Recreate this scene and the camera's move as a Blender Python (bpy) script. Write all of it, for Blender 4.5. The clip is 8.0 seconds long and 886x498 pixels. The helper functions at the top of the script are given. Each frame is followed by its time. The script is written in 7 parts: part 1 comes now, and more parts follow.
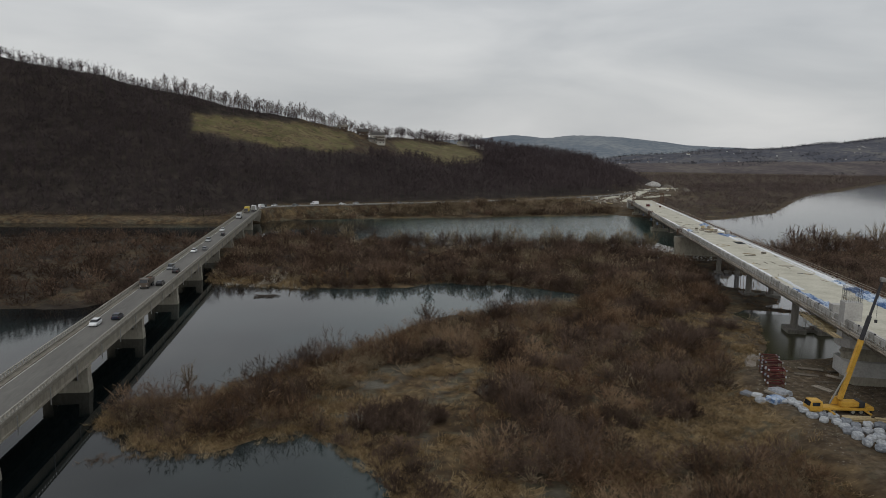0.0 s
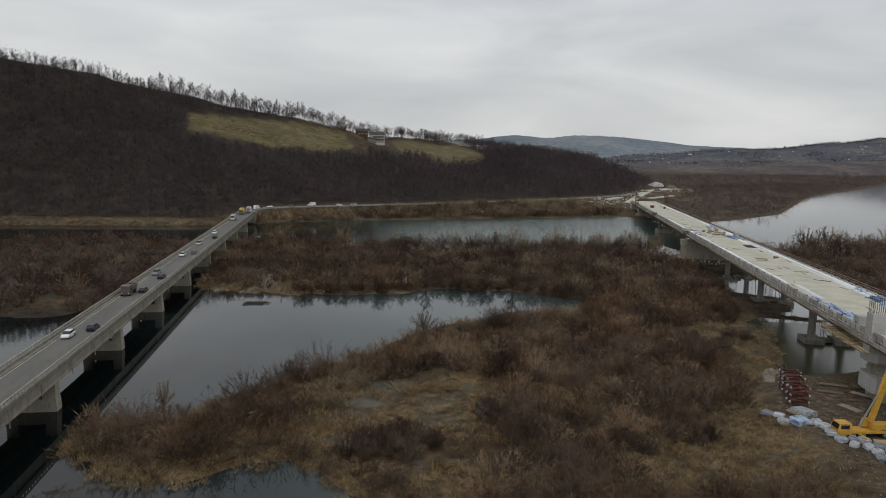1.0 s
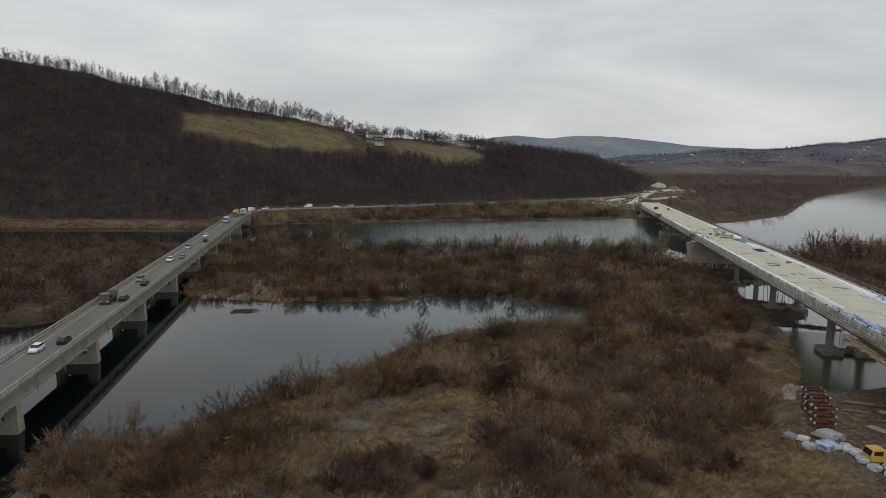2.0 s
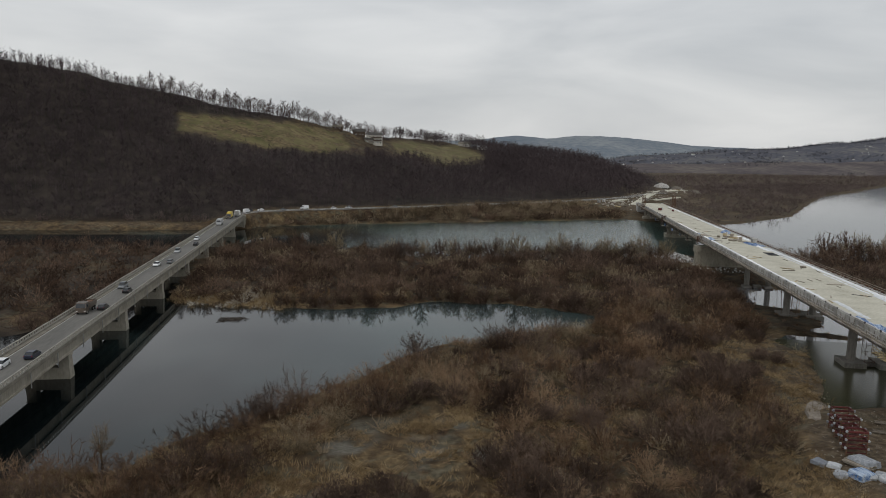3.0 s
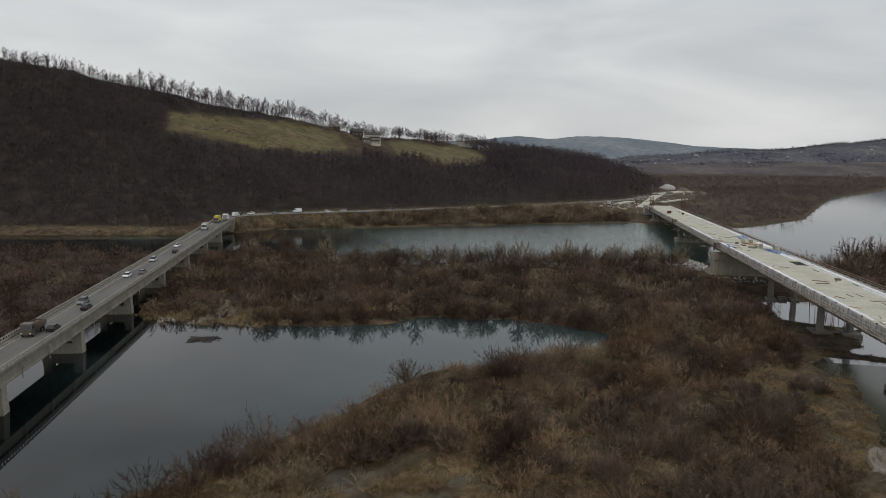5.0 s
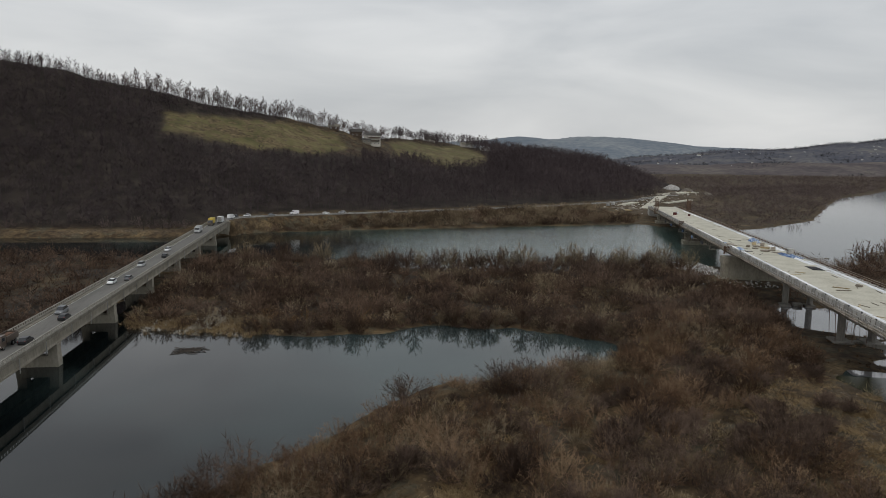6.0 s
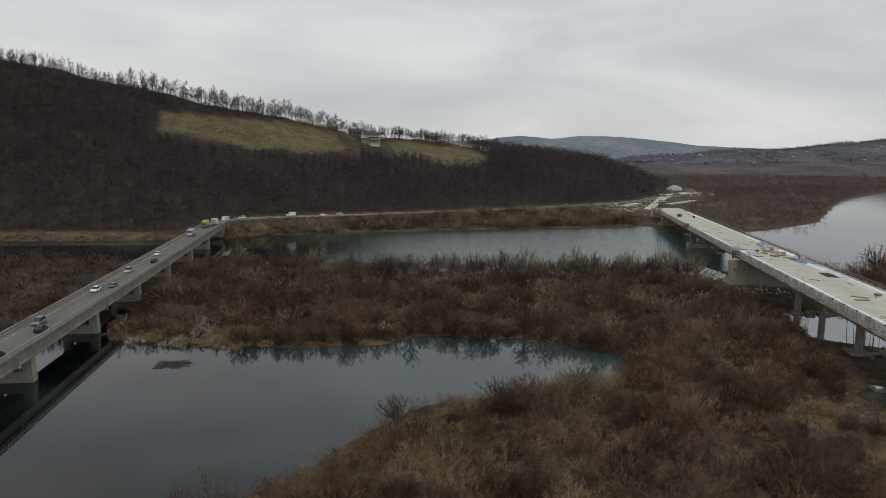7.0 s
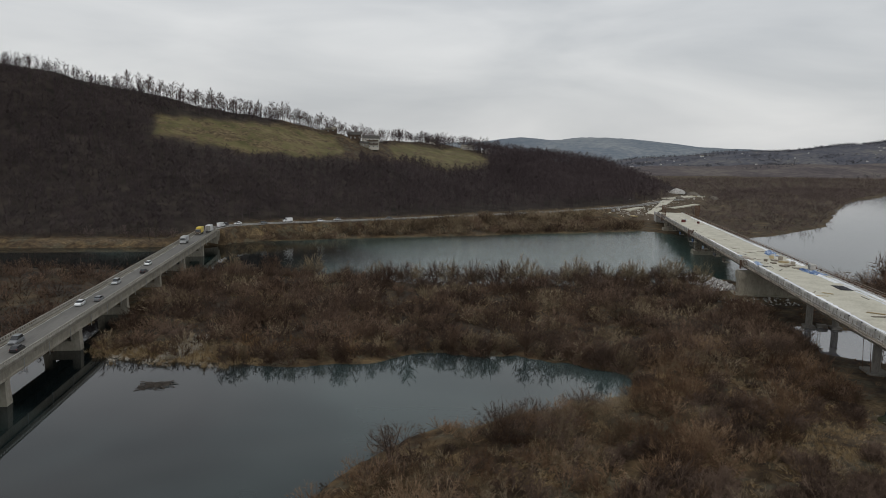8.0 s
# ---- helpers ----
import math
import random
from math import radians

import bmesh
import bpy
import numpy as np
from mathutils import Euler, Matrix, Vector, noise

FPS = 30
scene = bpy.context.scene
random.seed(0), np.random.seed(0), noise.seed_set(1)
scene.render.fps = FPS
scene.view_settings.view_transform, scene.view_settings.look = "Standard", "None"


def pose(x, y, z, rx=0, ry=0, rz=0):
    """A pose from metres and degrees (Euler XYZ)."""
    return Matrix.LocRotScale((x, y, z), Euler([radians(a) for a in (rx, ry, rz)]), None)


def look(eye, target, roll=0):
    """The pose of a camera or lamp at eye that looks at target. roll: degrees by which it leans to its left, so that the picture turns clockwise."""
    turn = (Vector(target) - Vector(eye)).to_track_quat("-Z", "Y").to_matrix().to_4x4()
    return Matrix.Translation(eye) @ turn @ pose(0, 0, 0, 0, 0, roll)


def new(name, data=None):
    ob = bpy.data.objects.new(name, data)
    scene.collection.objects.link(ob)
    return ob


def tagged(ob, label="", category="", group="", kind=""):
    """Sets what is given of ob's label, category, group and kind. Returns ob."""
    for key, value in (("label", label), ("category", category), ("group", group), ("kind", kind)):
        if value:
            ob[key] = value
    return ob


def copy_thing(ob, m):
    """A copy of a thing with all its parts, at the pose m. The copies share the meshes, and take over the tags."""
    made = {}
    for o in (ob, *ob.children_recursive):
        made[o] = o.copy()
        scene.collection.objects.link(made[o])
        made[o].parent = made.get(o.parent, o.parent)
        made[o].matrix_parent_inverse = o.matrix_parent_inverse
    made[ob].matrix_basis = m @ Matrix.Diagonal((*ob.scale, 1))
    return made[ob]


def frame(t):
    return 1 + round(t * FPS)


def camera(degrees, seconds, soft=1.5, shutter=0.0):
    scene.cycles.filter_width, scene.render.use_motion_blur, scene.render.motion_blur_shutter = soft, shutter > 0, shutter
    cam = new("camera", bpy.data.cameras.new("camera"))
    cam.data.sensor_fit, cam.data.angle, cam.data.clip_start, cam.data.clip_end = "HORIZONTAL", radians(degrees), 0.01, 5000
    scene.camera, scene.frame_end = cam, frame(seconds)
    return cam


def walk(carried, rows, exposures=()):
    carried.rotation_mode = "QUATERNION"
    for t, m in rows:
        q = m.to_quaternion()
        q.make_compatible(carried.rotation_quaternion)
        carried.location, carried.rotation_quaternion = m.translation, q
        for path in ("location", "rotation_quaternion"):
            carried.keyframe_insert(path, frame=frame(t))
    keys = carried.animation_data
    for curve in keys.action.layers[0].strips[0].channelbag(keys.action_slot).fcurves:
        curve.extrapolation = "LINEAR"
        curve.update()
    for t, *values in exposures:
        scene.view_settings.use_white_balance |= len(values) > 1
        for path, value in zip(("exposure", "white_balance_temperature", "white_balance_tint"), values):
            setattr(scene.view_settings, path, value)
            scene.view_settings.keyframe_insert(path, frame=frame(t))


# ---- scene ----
cam = camera(65.0, 8.0, soft=0.9)
PATH = [
    (0, (-0.282, 1.619, 49.281), (0.02, 3.575, 48.995), 1.2),
    (0.5, (0.986, 6.688, 49.231), (1.286, 8.645, 48.946), 1.2),
    (1, (2.193, 11.725, 49.265), (2.492, 13.682, 48.979), 1.2),
    (1.5, (3.49, 16.716, 49.237), (3.788, 18.673, 48.952), 1.2),
    (3, (7.013, 31.747, 49.123), (7.308, 33.705, 48.839), 1.1),
    (3.5, (8.256, 36.809, 49.118), (8.55, 38.767, 48.835), 1.1),
    (4, (9.326, 41.822, 49.134), (9.618, 43.78, 48.851), 1.1),
    (4.5, (10.379, 46.97, 49.085), (10.671, 48.928, 48.802), 1.1),
    (6, (13.308, 62.067, 48.862), (13.595, 64.026, 48.581), 1.0),
    (6.5, (14.362, 66.603, 48.934), (14.648, 68.562, 48.652), 1.0),
    (7, (15.249, 70.879, 49.618), (15.534, 72.838, 49.335), 1.0),
    (7.5, (16.186, 74.945, 50.583), (16.47, 76.905, 50.3), 1.0),
    (8, (17.211, 78.747, 51.611), (17.493, 80.707, 51.331), 1.0),
]
walk(cam, [(t, look(eye, target, roll)) for t, eye, target, roll in PATH], [(0.0, -0.15), (0.3, 0.0), (8.0, 0.0)])

# ---- world, light ----
SUN_AZ, SUN_EL = 205.0, 42.0
world = bpy.data.worlds.new("overcast_sky")
scene.world = world
world.use_nodes = True


def sky_nodes():
    nt = world.node_tree
    nt.nodes.clear()
    out = nt.nodes.new("ShaderNodeOutputWorld")
    bg = nt.nodes.new("ShaderNodeBackground")
    sky = nt.nodes.new("ShaderNodeTexSky")
    sky.sky_type, sky.sun_disc = "NISHITA", False
    sky.sun_elevation, sky.sun_rotation = radians(SUN_EL), radians(SUN_AZ)
    sky.dust_density = 4.0
    co = nt.nodes.new("ShaderNodeTexCoord")
    # cloud cover: long flat streaks, lit evenly from above
    mp = nt.nodes.new("ShaderNodeMapping")
    mp.inputs["Scale"].default_value = (1.0, 1.2, 4.2)
    n1 = nt.nodes.new("ShaderNodeTexNoise")
    n1.inputs["Scale"].default_value, n1.inputs["Detail"].default_value, n1.inputs["Roughness"].default_value = 2.3, 5.0, 0.5
    n1.inputs["Distortion"].default_value = 0.35
    ramp = nt.nodes.new("ShaderNodeValToRGB")
    ramp.color_ramp.elements[0].position, ramp.color_ramp.elements[0].color = 0.33, (0.545, 0.57, 0.595, 1)
    ramp.color_ramp.elements[1].position, ramp.color_ramp.elements[1].color = 0.66, (0.76, 0.775, 0.785, 1)
    sep = nt.nodes.new("ShaderNodeSeparateXYZ")
    grad = nt.nodes.new("ShaderNodeValToRGB")
    grad.color_ramp.elements[0].position, grad.color_ramp.elements[0].color = 0.0, (0.97, 0.955, 0.935, 1)
    grad.color_ramp.elements[1].position, grad.color_ramp.elements[1].color = 0.32, (1.03, 1.03, 1.03, 1)
    mul = nt.nodes.new("ShaderNodeMix")
    mul.data_type, mul.blend_type = "RGBA", "MULTIPLY"
    mul.inputs[0].default_value = 1.0
    sc = nt.nodes.new("ShaderNodeMix")
    sc.data_type, sc.blend_type = "RGBA", "MULTIPLY"
    sc.inputs[0].default_value = 1.0
    sc.inputs[7].default_value = (0.1, 0.1, 0.1, 1)
    mix = nt.nodes.new("ShaderNodeMix")
    mix.data_type = "RGBA"
    mix.inputs[0].default_value = 0.93
    L = nt.links.new
    L(co.outputs["Generated"], mp.inputs["Vector"])
    L(mp.outputs["Vector"], n1.inputs["Vector"])
    L(n1.outputs[0], ramp.inputs[0])
    L(co.outputs["Generated"], sep.inputs[0])
    L(sep.outputs[2], grad.inputs[0])
    L(ramp.outputs[0], mul.inputs[6])
    L(grad.outputs[0], mul.inputs[7])
    L(sky.outputs[0], sc.inputs[6])
    L(sc.outputs[2], mix.inputs[6])
    L(mul.outputs[2], mix.inputs[7])
    L(mix.outputs[2], bg.inputs[0])
    bg.inputs[1].default_value = 1.0
    L(bg.outputs[0], out.inputs[0])


sky_nodes()
sun = new("sun", bpy.data.lights.new("sun", "SUN"))
sun.data.energy, sun.data.angle, sun.data.color = 0.6, radians(25), (1.0, 0.97, 0.93)
sun.matrix_world = pose(0, 0, 300, 90 - SUN_EL, 0, 180 - SUN_AZ)


# ---- materials ----
def material(name, colours, scale=1.0, fine=8.0, rough=0.85, bump=0.3, metal=0.0, spread=0.0, island=0.0, spec=0.3, stretch=(1, 1, 1), sharp=0.18, plant=0.0):
    """Two scales of noise between three colours; spread: variation from object to object, island: from piece to piece of one mesh."""
    m = bpy.data.materials.new(name)
    m.use_nodes = True
    nt = m.node_tree
    b = nt.nodes["Principled BSDF"]
    b.inputs["Roughness"].default_value, b.inputs["Metallic"].default_value = rough, metal
    b.inputs["Specular IOR Level"].default_value = spec
    L = nt.links.new
    co = nt.nodes.new("ShaderNodeTexCoord")
    mp = nt.nodes.new("ShaderNodeMapping")
    mp.inputs["Scale"].default_value = stretch
    L(co.outputs["Object"], mp.inputs[0])
    a = nt.nodes.new("ShaderNodeTexNoise")
    a.inputs["Scale"].default_value, a.inputs["Detail"].default_value = scale, 3
    f = nt.nodes.new("ShaderNodeTexNoise")
    f.inputs["Scale"].default_value, f.inputs["Detail"].default_value = scale * fine, 4
    L(mp.outputs[0], a.inputs["Vector"])
    L(mp.outputs[0], f.inputs["Vector"])
    r = nt.nodes.new("ShaderNodeValToRGB")
    r.color_ramp.elements[0].position, r.color_ramp.elements[1].position = 0.5 - sharp, 0.5 + sharp
    r.color_ramp.elements[0].color = (*colours[0], 1)
    r.color_ramp.elements[1].color = (*colours[2], 1)
    e = r.color_ramp.elements.new(0.5)
    e.color = (*colours[1], 1)
    s = nt.nodes.new("ShaderNodeMath")
    s.operation = "MULTIPLY_ADD"
    s.inputs[1].default_value = 0.55
    L(a.outputs[0], s.inputs[0])
    s2 = nt.nodes.new("ShaderNodeMath")
    s2.operation = "MULTIPLY"
    s2.inputs[1].default_value = 0.45
    L(f.outputs[0], s2.inputs[0])
    L(s2.outputs[0], s.inputs[2])
    value = s.outputs[0]
    for amount, node, socket in ((spread, "ShaderNodeObjectInfo", "Random"), (island, "ShaderNodeNewGeometry", "Random Per Island")):
        if amount:
            o = nt.nodes.new(node)
            k = nt.nodes.new("ShaderNodeMath")
            k.operation = "MULTIPLY_ADD"
            k.inputs[1].default_value = amount
            L(o.outputs[socket], k.inputs[0])
            k2 = nt.nodes.new("ShaderNodeMath")
            k2.operation = "SUBTRACT"
            k2.inputs[1].default_value = amount / 2
            L(value, k.inputs[2])
            L(k.outputs[0], k2.inputs[0])
            value = k2.outputs[0]
    if plant:
        # each bush or tuft has a tone of its own
        o = nt.nodes.new("ShaderNodeAttribute")
        o.attribute_name = "tone"
        k = nt.nodes.new("ShaderNodeMath")
        k.operation = "MULTIPLY_ADD"
        k.inputs[1].default_value = plant
        L(o.outputs["Fac"], k.inputs[0])
        L(value, k.inputs[2])
        value = k.outputs[0]
    L(value, r.inputs[0])
    L(r.outputs[0], b.inputs["Base Color"])
    if plant:
        # slivers stand for round twigs, lit from every side
        through_light = nt.nodes.new("ShaderNodeBsdfTranslucent")
        both = nt.nodes.new("ShaderNodeMixShader")
        both.inputs[0].default_value = 0.42
        L(r.outputs[0], through_light.inputs[0])
        L(b.outputs[0], both.inputs[1])
        L(through_light.outputs[0], both.inputs[2])
        L(both.outputs[0], nt.nodes["Material Output"].inputs[0])
    if bump:
        n = nt.nodes.new("ShaderNodeBump")
        n.inputs["Strength"].default_value, n.inputs["Distance"].default_value = bump, 0.05
        L(f.outputs[0], n.inputs["Height"])
        L(n.outputs[0], b.inputs["Normal"])
    return m


def tone(c, k=0.2):
    """A dark, a middle and a light value of one colour."""
    return [tuple(v * (1 - k) for v in c), c, tuple(min(1, v * (1 + k)) for v in c)]


def water_material(name, deep, shallow, rough, waves, ior=1.333, calm=None, sheen_x=None):
    m = bpy.data.materials.new(name)
    m.use_nodes = True
    nt = m.node_tree
    b = nt.nodes["Principled BSDF"]
    b.inputs["Roughness"].default_value = rough
    b.inputs["IOR"].default_value = ior
    L = nt.links.new
    co = nt.nodes.new("ShaderNodeTexCoord")
    a = nt.nodes.new("ShaderNodeTexNoise")
    a.inputs["Scale"].default_value, a.inputs["Detail"].default_value = 0.013, 3
    r = nt.nodes.new("ShaderNodeValToRGB")
    r.color_ramp.elements[0].position, r.color_ramp.elements[0].color = 0.38, (*deep, 1)
    r.color_ramp.elements[1].position, r.color_ramp.elements[1].color = 0.62, (*shallow, 1)
    mp = nt.nodes.new("ShaderNodeMapping")
    mp.inputs["Scale"].default_value = (0.5, 1.6, 1)
    w = nt.nodes.new("ShaderNodeTexNoise")
    w.inputs["Scale"].default_value, w.inputs["Detail"].default_value = 0.9, 3
    n = nt.nodes.new("ShaderNodeBump")
    n.inputs["Strength"].default_value, n.inputs["Distance"].default_value = waves, 0.05 if calm is None else 0.16
    L(co.outputs["Object"], a.inputs["Vector"])
    L(a.outputs[0], r.inputs[0])
    if sheen_x:
        # body colour runs dark to pale along x, imitating reflected hill and sky
        xyz = nt.nodes.new("ShaderNodeSeparateXYZ")
        rise = nt.nodes.new("ShaderNodeMapRange")
        rise.inputs[1].default_value, rise.inputs[2].default_value = sheen_x
        rise.inputs[3].default_value, rise.inputs[4].default_value = -0.16, 0.16
        both = nt.nodes.new("ShaderNodeMath")
        L(co.outputs["Object"], xyz.inputs[0])
        L(xyz.outputs[0], rise.inputs[0])
        L(a.outputs[0], both.inputs[0])
        L(rise.outputs[0], both.inputs[1])
        L(both.outputs[0], r.inputs[0])
    L(r.outputs[0], b.inputs["Base Color"])
    L(co.outputs["Object"], mp.inputs[0])
    L(mp.outputs[0], w.inputs["Vector"])
    L(w.outputs[0], n.inputs["Height"])
    L(n.outputs[0], b.inputs["Normal"])
    if calm:
        # the wind reaches the water only past the lee of the hill
        sp = nt.nodes.new("ShaderNodeSeparateXYZ")
        mr = nt.nodes.new("ShaderNodeMapRange")
        mr.inputs[1].default_value, mr.inputs[2].default_value = calm
        mr.inputs[3].default_value, mr.inputs[4].default_value = 0.02, waves
        rr = nt.nodes.new("ShaderNodeMapRange")
        rr.inputs[1].default_value, rr.inputs[2].default_value = calm
        rr.inputs[3].default_value, rr.inputs[4].default_value = 0.02, rough
        L(co.outputs["Object"], sp.inputs[0])
        L(sp.outputs[0], mr.inputs[0])
        L(sp.outputs[0], rr.inputs[0])
        L(mr.outputs[0], n.inputs["Strength"])
        L(rr.outputs[0], b.inputs["Roughness"])
    return m


def ground_material():
    """Marsh, with meadow, gravel and a dark floor for woods, scrub and flats where the cover attribute says so."""
    m = bpy.data.materials.new("ground")
    m.use_nodes = True
    nt = m.node_tree
    b = nt.nodes["Principled BSDF"]
    b.inputs["Roughness"].default_value = 0.95
    b.inputs["Specular IOR Level"].default_value = 0.15
    L = nt.links.new
    co = nt.nodes.new("ShaderNodeTexCoord")

    def noisy(scale, detail, c, lo=0.35, hi=0.65, distort=0.0):
        t = nt.nodes.new("ShaderNodeTexNoise")
        t.inputs["Scale"].default_value, t.inputs["Detail"].default_value, t.inputs["Distortion"].default_value = scale, detail, distort
        L(co.outputs["Object"], t.inputs["Vector"])
        r = nt.nodes.new("ShaderNodeValToRGB")
        r.color_ramp.elements[0].position, r.color_ramp.elements[0].color = lo, (*c[0], 1)
        r.color_ramp.elements[1].position, r.color_ramp.elements[1].color = hi, (*c[-1], 1)
        if len(c) == 3:
            e = r.color_ramp.elements.new((lo + hi) / 2)
            e.color = (*c[1], 1)
        L(t.outputs[0], r.inputs[0])
        return r.outputs[0]

    def blend(fac, a, c):
        x = nt.nodes.new("ShaderNodeMix")
        x.data_type = "RGBA"
        L(fac, x.inputs[0])
        L(a, x.inputs[6])
        L(c, x.inputs[7])
        return x.outputs[2]

    at = nt.nodes.new("ShaderNodeAttribute")
    at.attribute_name = "cover"
    sp = nt.nodes.new("ShaderNodeSeparateColor")
    L(at.outputs["Color"], sp.inputs[0])
    mud = noisy(0.35, 6, [(0.028, 0.0185, 0.011), (0.062, 0.042, 0.023), (0.120, 0.083, 0.045)], 0.33, 0.68)
    straw = noisy(1.1, 6, [(0.070, 0.048, 0.024), (0.145, 0.103, 0.054), (0.25, 0.185, 0.10)], 0.3, 0.7, 0.6)
    patch = noisy(0.085, 4, [(0, 0, 0), (1, 1, 1)], 0.53, 0.66)
    marsh = blend(patch, mud, straw)
    silt = noisy(0.8, 6, [(0.044, 0.037, 0.024), (0.078, 0.066, 0.043), (0.125, 0.108, 0.074)], 0.33, 0.68)
    marsh = blend(noisy(0.16, 5, [(0, 0, 0), (1, 1, 1)], 0.52, 0.60, 0.7), marsh, silt)
    meadow = blend(noisy(0.09, 8, [(0, 0, 0), (1, 1, 1)], 0.46, 0.60, 0.8), noisy(0.06, 8, [(0.070, 0.066, 0.028), (0.110, 0.099, 0.044), (0.160, 0.131, 0.068)], 0.32, 0.68), noisy(0.35, 6, [(0.055, 0.042, 0.024), (0.105, 0.080, 0.044), (0.165, 0.125, 0.072)], 0.32, 0.68))
    gravel = noisy(0.9, 7, [(0.046, 0.034, 0.023), (0.098, 0.075, 0.052), (0.190, 0.152, 0.112)], 0.32, 0.72)
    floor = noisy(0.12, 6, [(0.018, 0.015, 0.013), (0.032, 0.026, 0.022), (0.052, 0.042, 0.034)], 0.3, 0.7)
    wet = noisy(0.5, 6, [(0.052, 0.047, 0.036), (0.088, 0.080, 0.062), (0.140, 0.130, 0.106)], 0.3, 0.7, 0.5)
    marsh = blend(at.outputs["Alpha"], marsh, wet)
    dull = nt.nodes.new("ShaderNodeMapRange")
    dull.inputs[3].default_value, dull.inputs[4].default_value = 0.95, 0.4
    L(at.outputs["Alpha"], dull.inputs[0])
    L(dull.outputs[0], b.inputs["Roughness"])
    c = blend(sp.outputs[0], marsh, meadow)
    c = blend(sp.outputs[1], c, gravel)
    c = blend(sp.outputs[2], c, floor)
    L(c, b.inputs["Base Color"])
    h = nt.nodes.new("ShaderNodeTexNoise")
    h.inputs["Scale"].default_value, h.inputs["Detail"].default_value = 1.7, 6
    L(co.outputs["Object"], h.inputs["Vector"])
    n = nt.nodes.new("ShaderNodeBump")
    n.inputs["Strength"].default_value, n.inputs["Distance"].default_value = 0.6, 0.3
    L(h.outputs[0], n.inputs["Height"])
    L(n.outputs[0], b.inputs["Normal"])
    return m


# last pair of pool and river: x range of the painted reflection gradient
POOL_WATER = water_material("still_pool_water", (0.003, 0.0050, 0.0055), (0.036, 0.053, 0.052), 0.03, 0.06, 1.333, None, (-60.0, 75.0))
REACH_WATER = water_material("rippled_river_water", (0.004, 0.0075, 0.007), (0.040, 0.071, 0.065), 0.10, 0.7, 1.333, (-30.0, 70.0), (-90.0, 110.0))
WIDE_WATER = water_material("open_river_water", (0.016, 0.020, 0.022), (0.026, 0.032, 0.034), 0.08, 0.12)
# pale body colour and raised IOR stand in for bright reflected sky
SKY_BRIGHT_WATER = water_material("sky_bright_water", (0.15, 0.145, 0.15), (0.20, 0.195, 0.20), 0.03, 0.04, 1.9)
MURKY_WATER = water_material("murky_shallow_water", (0.024, 0.030, 0.014), (0.055, 0.050, 0.024), 0.22, 0.25)
GROUND = ground_material()
TWIG = material("willow_twigs", [(0.0741, 0.0439, 0.0266), (0.1697, 0.1074, 0.0665), (0.3467, 0.2416, 0.1570)], 0.09, 4, 0.9, 0, island=0.06, spec=0.1, sharp=0.16, plant=0.17)
TWIG_TAN = material("tan_willow_twigs", [(0.1164, 0.0691, 0.0341), (0.2117, 0.1339, 0.0706), (0.3281, 0.2214, 0.1319)], 0.09, 4, 0.9, 0, island=0.06, spec=0.1, sharp=0.16, plant=0.12)
TWIG_OLIVE = material("grey_olive_twigs", [(0.0933, 0.0695, 0.0439), (0.2033, 0.1562, 0.1010), (0.3706, 0.3001, 0.2102)], 0.12, 4, 0.9, 0, island=0.06, spec=0.1, sharp=0.16, plant=0.17)
TWIG_DARK = material("dark_damp_twigs", [(0.0526, 0.0354, 0.0266), (0.1028, 0.0720, 0.0558), (0.2033, 0.1464, 0.1130)], 0.10, 4, 0.9, 0, island=0.06, spec=0.1, sharp=0.16, plant=0.17)
TWIG_RED = material("alder_twigs", [(0.0487, 0.0313, 0.0223), (0.1101, 0.0724, 0.0506), (0.2276, 0.1588, 0.1153)], 0.05, 4, 0.9, 0, island=0.06, spec=0.1, sharp=0.16, plant=0.19)
TWIG_GREY = material("grey_brown_twigs", [(0.074, 0.057, 0.053), (0.122, 0.095, 0.088), (0.190, 0.150, 0.138)], 0.012, 4, 0.9, 0, island=0.12, spec=0.1, plant=0.12)
FOREST = material("bare_woodland", [(0.042, 0.033, 0.0345), (0.063, 0.050, 0.0515), (0.096, 0.077, 0.078)], 0.022, 6, 0.95, 0, island=0.10, spec=0.05)
BARK = material("grey_bark", [(0.045, 0.038, 0.032), (0.075, 0.064, 0.055), (0.12, 0.105, 0.09)], 0.6, 6, 0.95, 0.3, spread=0.3, spec=0.1)
REED = material("dry_reed", [(0.15, 0.102, 0.053), (0.29, 0.21, 0.116), (0.48, 0.37, 0.225)], 0.15, 8, 0.9, 0, island=0.30, spec=0.1, plant=0.14)
OLD_CONC = material("weathered_concrete", [(0.13, 0.118, 0.094), (0.19, 0.174, 0.142), (0.26, 0.24, 0.20)], 0.5, 7, 0.9, 0.25)
# darker concrete for the new bridge's columns, footings and girders
COLUMN_CONC = material("darker_column_concrete", [(0.12, 0.11, 0.095), (0.18, 0.168, 0.148), (0.25, 0.235, 0.21)], 0.4, 8, 0.9, 0.25, stretch=(1, 1, 0.3))
RAIL_CONC = material("pale_parapet_concrete", [(0.20, 0.19, 0.165), (0.29, 0.275, 0.24), (0.37, 0.355, 0.315)], 0.5, 7, 0.9, 0.2)
PIER_CONC = material("stained_pier_concrete", [(0.17, 0.153, 0.120), (0.25, 0.228, 0.184), (0.32, 0.295, 0.245)], 0.35, 8, 0.9, 0.25, stretch=(1, 1, 0.35))
NEW_CONC = material("fresh_concrete", [(0.30, 0.295, 0.28), (0.38, 0.372, 0.355), (0.46, 0.45, 0.43)], 0.3, 8, 0.85, 0.2)
